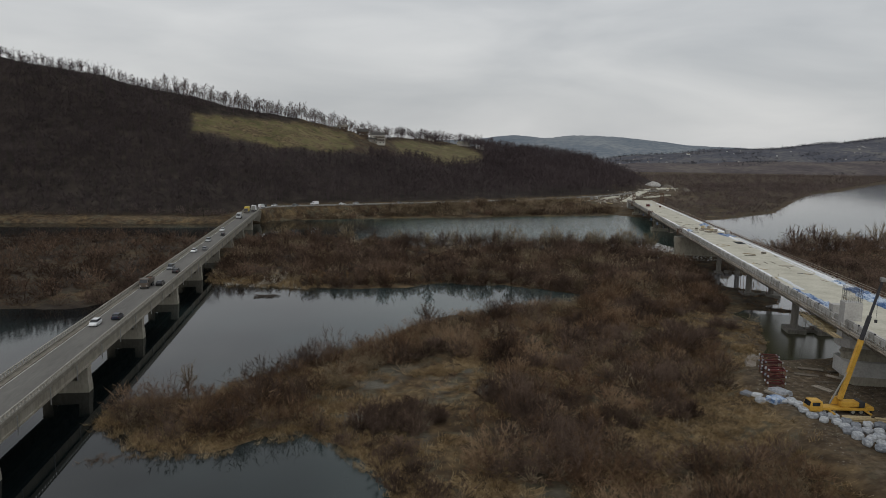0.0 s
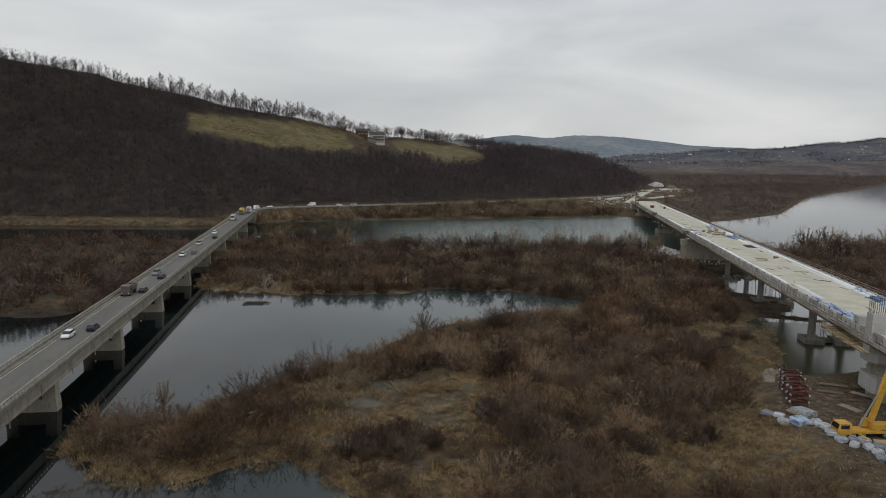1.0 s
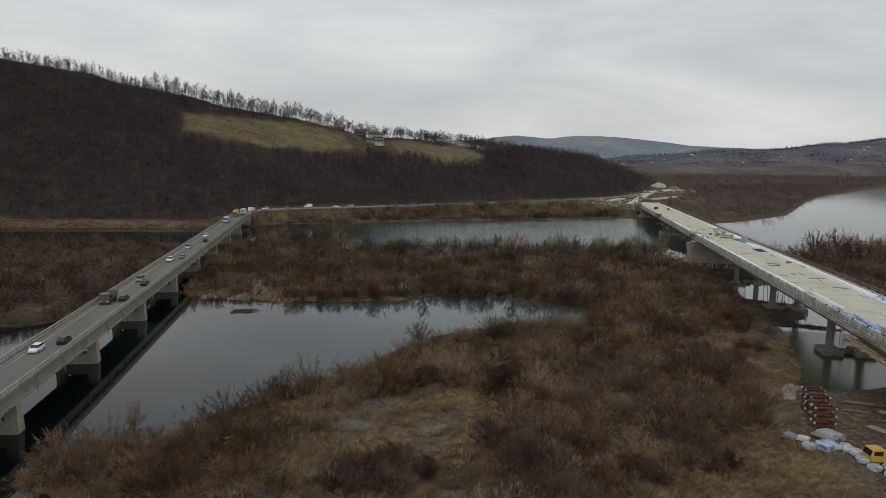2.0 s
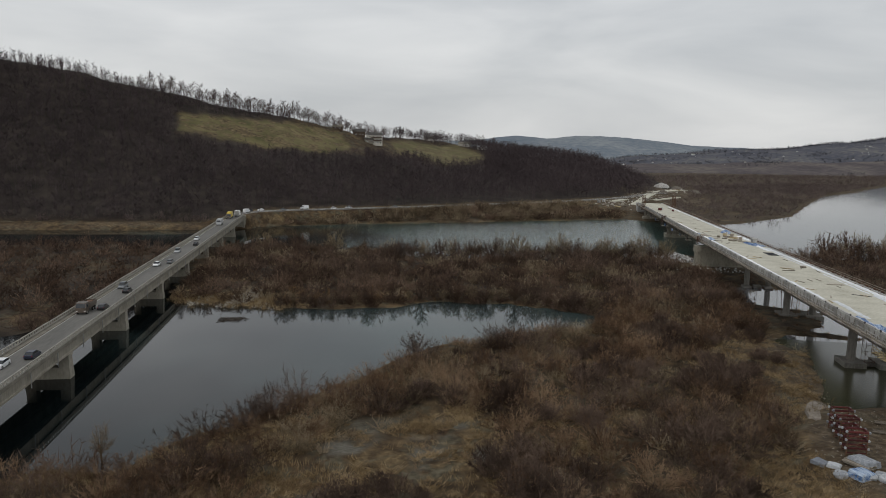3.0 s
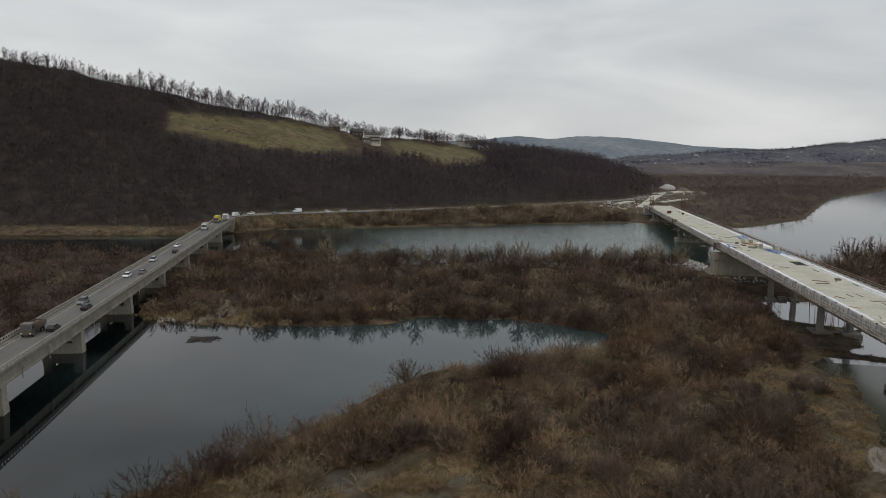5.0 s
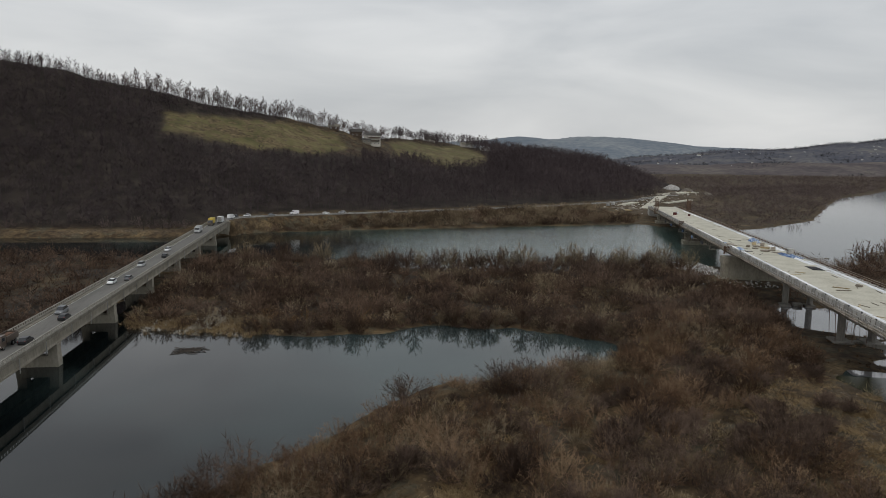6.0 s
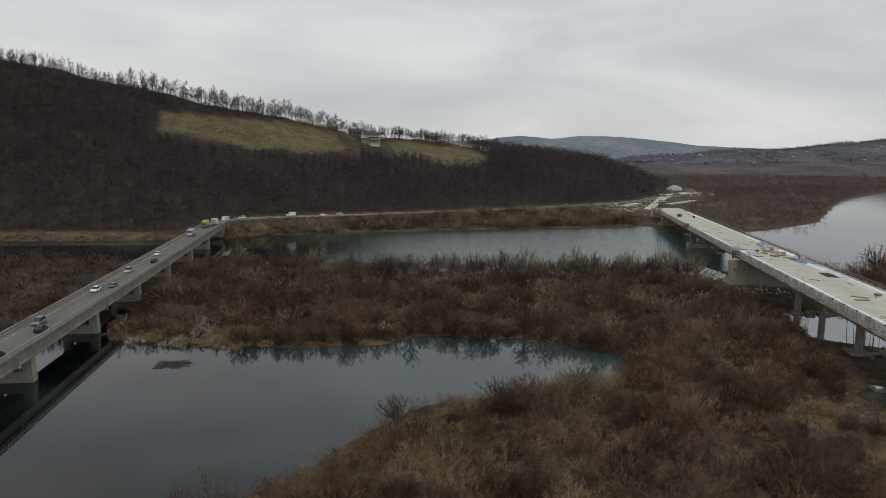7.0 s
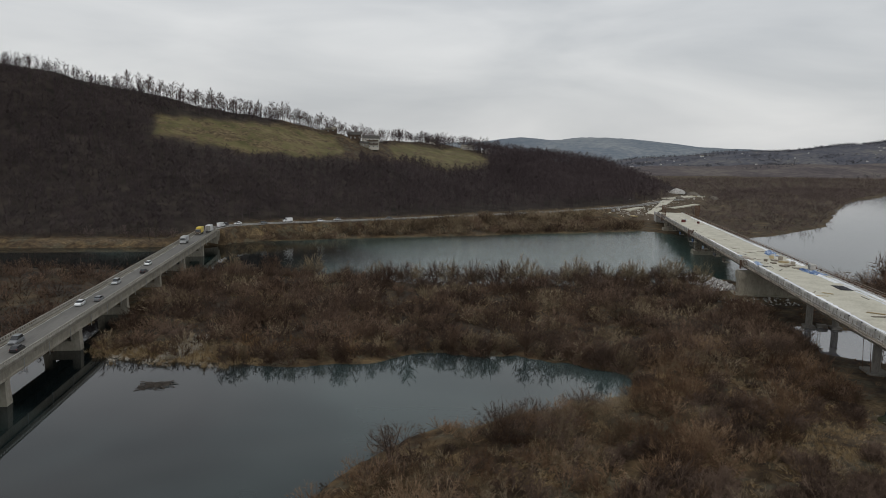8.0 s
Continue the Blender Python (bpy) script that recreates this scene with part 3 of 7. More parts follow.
def build_ground():
    xs = axis(-3200, -110, 190, 4600, 1.9, 1.05)
    ys = axis(-1500, 80, 335, 4700, 1.9, 1.023)
    gx, gy = np.meshgrid(xs, ys)
    gz = height(gx, gy)
    verts = np.stack([gx.ravel(), gy.ravel(), gz.ravel()], axis=1)
    nx, ny = len(xs), len(ys)
    i = (np.arange(ny - 1)[:, None] * nx + np.arange(nx - 1)[None]).ravel()
    faces = np.stack([i, i + 1, i + nx + 1, i + nx], axis=1)
    me = fast_mesh("ground", verts, faces, GROUND)
    me.shade_smooth()
    x, y, z = verts.T
    d = water_depth(x, y)
    meadow = np.max([ease((within(m, x, y) + 3 * bumps(x, y, 14, 11) + 2) / 6) for m in MEADOWS], axis=0)
    pad = ease((within(PAD, x, y) + 2) / 6) * (0.55 + 0.4 * bumps(x, y, 6, 12))
    spit = ease((within([(99, 150), (105, 170), (110, 192), (117, 203), (123, 199), (123, 186), (113, 164), (104, 151)], x, y) + 3) / 5) * (0.6 + 0.5 * bumps(x, y, 4, 13))
    left_bank = ease((y - 450) / 3) * ease((460 - y) / 3) * ease((-50 - x) / 8) * np.clip(0.35 + 0.9 * bumps(x * 0.2, y, 4, 14), 0, 1)
    works = ease((60 - np.hypot((x - 345) * 0.8, (y - 735) * 0.6)) / 25) * (0.6 + 0.6 * bumps(x, y, 12, 15)) + ease((30 - np.hypot(x - 252, y - 590)) / 12) * 0.8
    shore = ease((4 - np.abs(d + 3)) / 4) * ease((y - 300) / 40) * 0.5 * ease(0.3 + bumps(x, y, 13, 16))
    rough = ease((20 - np.hypot(x - 185, y - 308)) / 12) * 0.6
    gravel = np.clip(np.max([pad, spit, left_bank, works, shore, rough], axis=0), 0, 1)
    base = np.interp(x, HX, HB)
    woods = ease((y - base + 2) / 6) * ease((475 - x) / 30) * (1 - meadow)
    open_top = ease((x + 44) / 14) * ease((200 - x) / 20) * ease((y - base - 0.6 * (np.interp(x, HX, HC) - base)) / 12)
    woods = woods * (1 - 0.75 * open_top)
    # the same dark floor colour on islands, banks, flat, bridge line and plain
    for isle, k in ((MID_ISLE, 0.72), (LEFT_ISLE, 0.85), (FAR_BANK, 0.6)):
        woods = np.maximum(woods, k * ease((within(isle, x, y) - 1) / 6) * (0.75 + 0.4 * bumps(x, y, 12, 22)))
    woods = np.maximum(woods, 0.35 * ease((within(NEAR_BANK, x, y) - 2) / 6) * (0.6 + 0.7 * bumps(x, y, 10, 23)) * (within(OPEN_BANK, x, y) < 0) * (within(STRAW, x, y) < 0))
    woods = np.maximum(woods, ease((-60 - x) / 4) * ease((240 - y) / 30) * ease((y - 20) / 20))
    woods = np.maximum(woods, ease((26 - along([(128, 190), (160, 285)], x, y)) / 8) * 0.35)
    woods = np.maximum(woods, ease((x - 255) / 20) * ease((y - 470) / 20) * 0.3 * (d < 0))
    silt = ease((within(OPEN_BANK, x, y) + 1) / 5) * ease((bumps(x, y, 7, 24) + 0.5 * bumps(x, y, 3, 25) - 0.15) / 0.35)
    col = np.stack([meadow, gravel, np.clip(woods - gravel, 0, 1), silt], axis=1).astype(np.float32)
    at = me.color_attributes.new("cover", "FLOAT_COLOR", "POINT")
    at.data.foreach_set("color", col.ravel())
    return tagged(new("ground", me), "brown marshy valley floor with gravel, meadow and wooded hill", "ground", kind="structure")


build_ground()


def build_water():
    """Level water in reaches that butt end to end."""
    seam = lambda y: 175 + (y - 300) * 0.328
    reaches = (("water", [(-3000, -1400), (4500, -1400), (4500, 300), (-3000, 300)], POOL_WATER, "calm dark pool water reflecting the grey sky"),
               ("water", [(-3000, 300), (seam(300), 300), (seam(2400), 2400), (-3000, 2400)], REACH_WATER, "rippled teal river water"),
               ("water", [(seam(300), 300), (4500, 300), (4500, 2400), (seam(2400), 2400)], WIDE_WATER, "wide pale river reflecting the sky"))
    for name, poly, mat, label in reaches:
        tagged(new(name, Geo().add([(x, y, 0) for x, y in poly], [(0, 1, 2, 3)]).mesh(name, mat)), label, "water", kind="structure")


build_water()


# ---- vegetation ----
def shrubs(points, hgt, rad, stems, fine, thick, rng):
    """Bare many-stemmed bushes: stems fan out of the root to a dome, fine twigs fork from them. Also a tone for each bush."""
    n = len(points)
    m = n * stems
    root = np.repeat(points, stems, axis=0)
    h, r = np.repeat(hgt, stems), np.repeat(rad, stems)
    a = rng.random(m) * 2 * math.pi
    c = 0.10 + 0.90 * rng.random(m)
    rho = 0.66 + 0.30 * rng.random(m) ** 0.6
    out = np.stack([np.cos(a), np.sin(a), np.zeros(m)], axis=1) * (r * np.sqrt(1 - c * c) * rho * 1.15)[:, None]
    base = root + out * 0.18
    tip = root + out
    tip[:, 2] += h * (0.22 + 0.78 * c) * rho
    tip += rng.normal(0, 0.10, tip.shape)
    w = np.minimum(thick * 0.5, 0.05) * (0.6 + 0.8 * rng.random(m))
    twig = [spikes(base, tip, w)]
    tone = rng.normal(0, 0.38, n) + 0.55 * bumps(points[:, 0], points[:, 1], 9, 26)
    tones = [np.repeat(tone, stems * 4)]
    k = m * fine
    b2, t2 = np.repeat(base, fine, axis=0), np.repeat(tip, fine, axis=0)
    u = 0.22 + 0.80 * rng.random((k, 1)) ** 0.75
    p = b2 + (t2 - b2) * u
    d = (t2 - b2) / (np.linalg.norm(t2 - b2, axis=1, keepdims=True) + 1e-9)
    d = d * 0.7 + rng.normal(0, 0.70, p.shape) + np.array([[0, 0, 0.12]])
    reach = np.minimum(np.repeat(h, fine), 8.0) * (0.06 + 0.11 * rng.random(k))
    twig.append(blades(p, p + d * reach[:, None], thick * (0.5 + 0.9 * rng.random(k)), rng))
    tones.append(np.repeat(tone, stems * fine * 3))
    v, f = join(twig)
    return v, f, np.concatenate(tones)


def scatter(poly, density, rng, gap=0.0, lump=14, seed=20, dry=0.12):
    """Points on dry land inside a plan; gap: how much of it stays open."""
    px, py = [p[0] for p in poly], [p[1] for p in poly]
    area = (max(px) - min(px)) * (max(py) - min(py))
    n = int(area * density)
    x = rng.uniform(min(px), max(px), n)
    y = rng.uniform(min(py), max(py), n)
    z = height(x, y)
    keep = (within(poly, x, y) > 0) & (z > dry) & (bumps(x, y, lump, seed) + 0.5 * bumps(x, y, lump / 3, seed + 1) > gap * 2 - 1.5)
    return np.stack([x, y, z - 0.05], axis=1)[keep]


def clear_of(points, polys, lines):
    k = np.ones(len(points), bool)
    for p in polys:
        k &= within(p, points[:, 0], points[:, 1]) < 0
    for line, w in lines:
        k &= along(line, points[:, 0], points[:, 1]) > w
    return points[k]


U = Vector((0.312, 0.950, 0)).normalized()
NB_O = Vector((110.6, 149.0, 0))
NEW_LINE = [tuple((NB_O + U * s + Vector((U.y, -U.x, 0)) * 9.4)[:2]) for s in (-160, 450)]
OLD_LINE = [(-53.3, -50), (-53.3, 456)]
REED_SPIT = [(-42, 138), (-30, 142), (-6, 142), (10, 128), (2, 116), (-6, 120), (-14, 117), (-30, 113), (-43, 124)]
LEFT_FLAT = [(-64, 150), (-64, 240), (-64, 256), (-96, 214), (-150, 180), (-260, 190), (-260, 40), (-140, 54), (-78, 98), (-66, 132)]
GRAVEL_SPIT = [(88, 139), (91, 158), (97, 178), (104, 197), (116, 206), (125, 200), (124, 186), (113, 164), (104, 151), (96, 143)]


def scrub(name, poly, density, size, stems, fine, thick, mat, label, seed, gap=0.2, clear=(), lines=((NEW_LINE, 11), (OLD_LINE, 6), (ROAD, 7)), lump=14, dry=0.12, wide=0.86):
    rng = np.random.default_rng(seed)
    p = clear_of(scatter(poly, density, rng, gap, lump, seed, dry), clear, lines)
    n = len(p)
    vary = 0.80 + 0.42 * bumps(p[:, 0], p[:, 1], 15, seed + 3) + 0.30 * rng.normal(0, 0.6, n)
    h = np.clip(size * vary, size * 0.35, size * 1.6)
    r = h * (wide - 0.16 + 0.32 * rng.random(n))
    return bushes(name, p, h, r, stems, fine, thick, mat, label, rng)


def bushes(name, p, h, r, stems, fine, thick, mat, label, rng):
    v, f, tone_of = shrubs(p, h, r, stems, fine, thick, rng)
    me = fast_mesh(name, v, f, mat)
    at = me.attributes.new("tone", "FLOAT", "POINT")
    at.data.foreach_set("value", tone_of.astype(np.float32))
    return tagged(new(name, me), label, "scrub", kind="stuff")


NEAR_SHORE = [(-2, 150), (14, 170), (30, 187), (58, 202), (80, 218), (86, 208), (60, 186), (40, 170), (24, 152), (6, 138), (-8, 136)]
POOL_EDGE = [(-19, 147), (-9, 157), (9, 178), (26, 198), (42, 206), (57, 211), (77, 220), (84, 230), (94, 226), (86, 208), (60, 198), (44, 193), (30, 184), (14, 166), (-4, 148)]
ISLE_EDGE = [(-10, 243), (5, 242), (21, 243), (36, 249), (58, 244), (72, 238), (83, 228), (92, 232), (80, 244), (60, 251), (36, 255), (10, 250), (-10, 250)]
RIGHT_ISLE = [(182, 292), (240, 255), (235, 200), (330, 200), (620, 420), (760, 590), (500, 436), (330, 342), (262, 328), (205, 333)]
PLAIN = [(250, 500), (262, 480), (372, 552), (462, 660), (600, 815), (900, 1090), (700, 1100), (520, 1000), (470, 880), (380, 740), (300, 620)]
PLAIN_FAR = [(470, 880), (600, 820), (1016, 1182), (1500, 1570), (1300, 1600), (800, 1500), (500, 1300), (430, 1000)]
RIPRAP = [(148, 300), (173, 297), (177, 352), (150, 353)]
BARE = (OPEN_BANK, GRAVEL_SPIT, STRAW)
# near bank
scrub("willow_scrub", NEAR_BANK, 0.046, 4.6, 28, 20, 0.042, TWIG, "bare brown willow scrub on the near bank", 31, 0.56, BARE, lump=15)
scrub("willow_scrub", NEAR_BANK, 0.032, 5.4, 32, 22, 0.042, TWIG_DARK, "tall dark bare bushes on the near bank", 63, 0.58, BARE, lump=13)
scrub("willow_scrub", NEAR_BANK, 0.04, 3.4, 22, 16, 0.042, TWIG_OLIVE, "grey-olive bare bushes on the near bank", 64, 0.62, BARE, lump=11)
scrub("willow_scrub", NEAR_SHORE, 0.075, 4.0, 22, 14, 0.034, TWIG_OLIVE, "bare willow bushes along the shore of the pool", 32, 0.55, lump=10)
scrub("willow_scrub", POOL_EDGE, 0.10, 3.0, 18, 14, 0.034, TWIG, "bare bushes overhanging the edge of the pool", 55, 0.5, dry=-0.25, lump=8)
scrub("undergrowth", NEAR_BANK, 0.2, 1.1, 5, 6, 0.06, TWIG_OLIVE, "low brown brambles and dead stalks under the bushes", 57, 0.4, BARE, lump=9)
scrub("low_scrub", OPEN_BANK, 0.03, 1.5, 12, 8, 0.032, TWIG, "low thin bushes on the open bank", 39, 0.5)
scrub("willow_scrub", REED_SPIT, 0.09, 2.3, 16, 12, 0.03, TWIG, "thin bare bushes on the reed spit", 48, 0.6)
scrub("dark_scrub", [(-6, 121), (0, 113), (6, 101), (10, 86), (18, 88), (13, 104), (6, 118)], 0.12, 3.2, 24, 14, 0.05, TWIG_DARK, "dark bushes at the edge of the pool", 70, 0.4, dry=-0.2)
scrub("dark_scrub", [(112, 190), (124, 206), (132, 222), (140, 242), (152, 268), (160, 290), (150, 300), (138, 285), (124, 250), (112, 222), (104, 205)], 0.13, 3.4, 18, 12, 0.078, TWIG_RED, "dark leafless bushes on the mud beside the new bridge", 59, 0.2, lines=((NEW_LINE, 9.6),), dry=-0.1)
scrub("dark_scrub", [(128, 196), (170, 300), (186, 296), (146, 190)], 0.12, 1.1, 8, 8, 0.078, TWIG, "low weeds on the mud beneath the new bridge", 60, 0.4, lines=(), dry=0.0)
scrub("willow_scrub", STRAW, 0.02, 2.2, 18, 12, 0.032, TWIG_OLIVE, "thin bare bushes in the straw by the yard", 78, 0.5)
scrub("willow_scrub", GRAVEL_SPIT, 0.02, 2.4, 18, 12, 0.032, TWIG_OLIVE, "thin bare bushes on the gravel spit", 75, 0.5)


def thickets():
    """Broad dark willow thickets standing free on the open bank."""
    rng = np.random.default_rng(84)
    p, h = [], []
    for x, y, size, spread, count in ((8, 118, 5.0, 2.8, 7), (14, 122, 4.4, 2.2, 5), (33, 129, 5.4, 3.0, 8), (35, 119, 5.0, 2.8, 7), (36, 111, 4.8, 2.8, 6), (49, 146, 4.6, 2.6, 6), (23, 160, 3.8, 2.2, 4), (40, 158, 4.4, 2.6, 6), (62, 118, 3.8, 2.2, 4), (70, 138, 4.4, 2.6, 6), (80, 150, 4.2, 2.4, 5), (58, 168, 4.6, 2.8, 6), (72, 172, 4.6, 3.2, 8), (83, 187, 4.4, 3.0, 7), (66, 184, 4.4, 3.0, 6), (78, 163, 4.4, 3.0, 6), (94, 205, 4.4, 3.0, 6), (102, 192, 3.6, 2.4, 5), (115, 197, 3.6, 2.4, 5), (93, 177, 3.6, 2.4, 5), (104, 180, 3.6, 2.4, 5), (98, 169, 3.6, 2.4, 5), (92, 169, 3.6, 2.4, 5)):
        for k in range(count):
            p.append((x + rng.normal(0, spread), y + rng.normal(0, spread)))
            h.append(size * rng.uniform(0.65, 1.1))
    p, h = np.array(p), np.array(h)
    z = np.maximum(height(p[:, 0], p[:, 1]), 0.05) - 0.05
    bushes("willow_thicket", np.column_stack([p, z]), h, h * rng.uniform(0.5, 0.72, len(h)), 44, 24, 0.048, TWIG_DARK, "broad dark bare willow thickets on the open bank", rng)


thickets()
# island and the flats beside the old bridge
scrub("willow_scrub", ISLE_EDGE, 0.07, 3.8, 18, 12, 0.051, TWIG_DARK, "dark leafless bushes overhanging the island shore", 82, 0.45, dry=-0.3, lump=8)
scrub("alder_scrub", ISLE_EDGE, 0.08, 2.8, 16, 10, 0.095, TWIG_RED, "leafless bushes overhanging the island shore", 56, 0.4, dry=-0.3, lump=7)
scrub("alder_scrub", MID_ISLE, 0.034, 5.6, 24, 13, 0.085, TWIG_RED, "dense reddish-brown leafless scrub on the island", 33, 0.45, (RIPRAP,), lump=17)
scrub("alder_scrub", MID_ISLE, 0.022, 4.4, 20, 12, 0.085, TWIG_OLIVE, "paler olive leafless scrub on the island", 65, 0.64, (RIPRAP,), lump=13)
scrub("alder_scrub", MID_ISLE, 0.02, 6.0, 24, 13, 0.085, TWIG_DARK, "dark leafless bushes among the island scrub", 85, 0.66, (RIPRAP,), lump=12)
scrub("undergrowth", MID_ISLE, 0.09, 1.5, 4, 5, 0.126, TWIG_RED, "low brown undergrowth on the island", 58, 0.0, (RIPRAP,))
scrub("willow_dome", [(-16, 246), (40, 249), (40, 262), (-16, 262)], 0.018, 3.2, 22, 12, 0.095, TWIG_TAN, "rounded tan willow bushes near the island shore", 86, 0.3, wide=0.95)
scrub("dark_scrub", [(-70, 196), (-63, 196), (-62, 256), (-58, 296), (-74, 290), (-74, 240)], 0.10, 3.4, 14, 9, 0.118, TWIG_DARK, "dark bushes on the mud beside the old bridge", 76, 0.3, lines=((OLD_LINE, 5),), dry=-0.2)
scrub("dark_scrub", [(-66, 185), (-55, 190), (-54, 298), (-66, 298)], 0.18, 1.5, 7, 7, 0.084, TWIG_DARK, "low dark weeds on the mud under the old bridge", 77, 0.0, lines=(), dry=-0.25)
scrub("alder_scrub", LEFT_ISLE, 0.022, 6.0, 14, 9, 0.13, TWIG_RED, "dense leafless scrub beside the old bridge", 34, 0.40, lump=18)
scrub("alder_scrub", LEFT_ISLE, 0.015, 5.4, 14, 9, 0.13, TWIG_DARK, "darker leafless scrub beside the old bridge", 87, 0.50, lump=15)
scrub("dark_scrub", LEFT_FLAT, 0.022, 3.8, 12, 9, 0.09, TWIG_DARK, "dark leafless scrub on the wet flat", 40, 0.40, lump=16)
scrub("shore_willows", [(22, 346), (55, 338), (90, 333), (150, 331), (158, 326), (158, 336), (120, 340), (55, 345), (24, 353), (-44, 374), (-44, 366), (0, 354)], 0.08, 5.4, 20, 12, 0.07, TWIG_RED, "tall rounded leafless willows on the river shore", 49, 0.3, (RIPRAP,), lump=9)
# beyond the new bridge, the far bank, the plain
scrub("alder_scrub", [(166, 222), (184, 290), (205, 312), (250, 300), (250, 250), (225, 190)], 0.06, 6.0, 14, 9, 0.09, TWIG_DARK, "leafless scrub beyond the new bridge", 71, 0.3)
scrub("shore_willows", [(196, 322), (215, 331), (262, 327), (330, 341), (500, 437), (500, 418), (330, 322), (262, 308), (205, 312)], 0.06, 9.0, 22, 18, 0.05, TWIG_RED, "tall leafless willows along the wide river", 66, 0.3, lump=9)
scrub("alder_scrub", RIGHT_ISLE, 0.012, 7.5, 11, 8, 0.14, TWIG_RED, "dense leafless scrub beside the new bridge", 35, 0.2)
scrub("bank_scrub", FAR_BANK, 0.09, 5.0, 12, 9, 0.11, TWIG_OLIVE, "leafless bushes on the bank below the road", 36, 0.35, lump=12)
scrub("bank_scrub", FAR_BANK, 0.060, 5.6, 12, 9, 0.11, TWIG_RED, "reddish leafless bushes on the bank below the road", 88, 0.45, lump=12)
scrub("bank_scrub", [(52, 511), (93, 530), (153, 558), (208, 590), (214, 582), (158, 546), (98, 519), (56, 501)], 0.10, 5.2, 14, 10, 0.11, TWIG_OLIVE, "leafless bushes along the edge of the bank road", 93, 0.3, (), ((ROAD, 4.6),), 12)
scrub("bank_scrub", [(-330, 459), (-64, 459), (-58, 470), (-330, 472)], 0.035, 6.0, 10, 8, 0.175, TWIG_GREY, "grey leafless bushes at the foot of the hill", 89, 0.45, lump=14)
scrub("low_scrub", [(-125, 612), (-118, 596), (-60, 594), (-8, 622), (20, 655), (34, 700), (20, 690), (10, 668), (-12, 636), (-60, 608)], 0.05, 3.6, 6, 5, 0.16, TWIG_GREY, "leafless bushes along the lower edge of the meadow", 61, 0.3)
scrub("low_scrub", [(-122, 634), (-60, 640), (-12, 660), (12, 690), (9, 693), (-14, 664), (-60, 644), (-122, 638)], 0.09, 1.8, 5, 5, 0.144, TWIG_GREY, "row of low bushes along a terrace of the meadow", 90, 0.3)
scrub("low_scrub", MEADOWS[0], 0.005, 1.5, 6, 5, 0.144, TWIG_GREY, "scattered low bushes on the meadow", 62, 0.1)
scrub("ridge_scrub", [(-268, 648), (-200, 664), (-130, 684), (-60, 705), (10, 746), (64, 802), (64, 818), (10, 764), (-60, 722), (-130, 702), (-200, 682), (-268, 668)], 0.09, 4.8, 7, 6, 0.10, FOREST, "leafless undergrowth along the hill crest", 50, -0.4)
scrub("plain_scrub", PLAIN, 0.016, 6.4, 6, 6, 0.24, TWIG_GREY, "leafless scrub on the river plain", 37, 0.0)
scrub("plain_scrub", PLAIN_FAR, 0.008, 8.5, 4, 4, 0.5, TWIG_GREY, "far leafless scrub on the river plain", 38, 0.0)


def reeds(name, poly, density, size, seed, gap, label, clear=(), lump=10, bend=0.35, mat=REED, dry=0.02, wide=0.035):
    """Dry reed: bundles of bent stalks."""
    rng = np.random.default_rng(seed)
    p = clear_of(scatter(poly, density, rng, gap, lump, seed, dry), clear, ((OLD_LINE, 4),))
    k = 12
    p[:, 2] = np.maximum(p[:, 2], -0.12)
    b = np.repeat(p, k, axis=0) + rng.normal(0, 0.35, (len(p) * k, 3)) * np.array([[1, 1, 0]])
    lean = np.repeat(rng.normal(0, bend, (len(p), 2)), k, axis=0) + rng.normal(0, 0.3, (len(p) * k, 2))
    h = size * (0.5 + 0.7 * rng.random(len(b)))
    t = b + np.concatenate([lean * h[:, None], h[:, None]], axis=1)
    v, f = blades(b, t, np.full(len(b), wide), rng)
    me = fast_mesh(name, v, f, mat)
    at = me.attributes.new("tone", "FLOAT", "POINT")
    at.data.foreach_set("value", np.repeat(rng.normal(0, 0.5, len(p)), k * 3).astype(np.float32))
    return tagged(new(name, me), label, "reed", kind="stuff")


reeds("dry_reeds", REED_SPIT, 0.8, 1.3, 41, 0.62, "straw-coloured dry reeds on the low spit")
reeds("dry_reeds", NEAR_BANK, 0.45, 0.9, 42, 0.92, "straw-coloured dry reeds between the bushes")
reeds("dry_reeds", [(-46, 236), (-20, 247), (30, 248), (30, 258), (-20, 262), (-46, 256)], 0.5, 1.5, 43, 0.45, "pale dry reeds along the island shore")
reeds("dry_reeds", [(60, 110), (82, 108), (80, 70), (40, 70), (44, 100)], 0.5, 0.9, 44, 0.9, "straw-coloured dry reeds beside the yard")
reeds("dry_reeds", [(86, 142), (84, 160), (96, 190), (108, 206), (119, 203), (112, 190), (104, 168), (97, 148)], 0.5, 0.8, 53, 0.55, "straw-coloured grass on the gravel spit")
reeds("dry_reeds", STRAW, 1.6, 0.8, 45, 0.55, "flattened straw-coloured grass by the yard", lump=6, bend=0.9)
reeds("dry_reeds", OPEN_BANK, 0.6, 0.7, 46, 1.0, "tufts of straw-coloured grass on the open bank")
reeds("dry_reeds", NEAR_BANK, 1.7, 0.8, 67, 0.96, "flattened pale straw clumps between the bushes", (), 5, 1.1, wide=0.05)
reeds("dry_reeds", OPEN_BANK, 1.2, 0.6, 68, 1.12, "flattened pale straw clumps on the open bank", (), 4, 1.1)
reeds("dry_reeds", MID_ISLE, 0.25, 1.2, 69, 1.0, "pale straw clumps among the island scrub", (), 7, 0.8)
reeds("dry_reeds", [(-27, 250), (-19, 252), (-18, 267), (-25, 268)], 1.6, 1.5, 47, 0.1, "bleached whitish reeds on the island shore", mat=REED_WHITE)
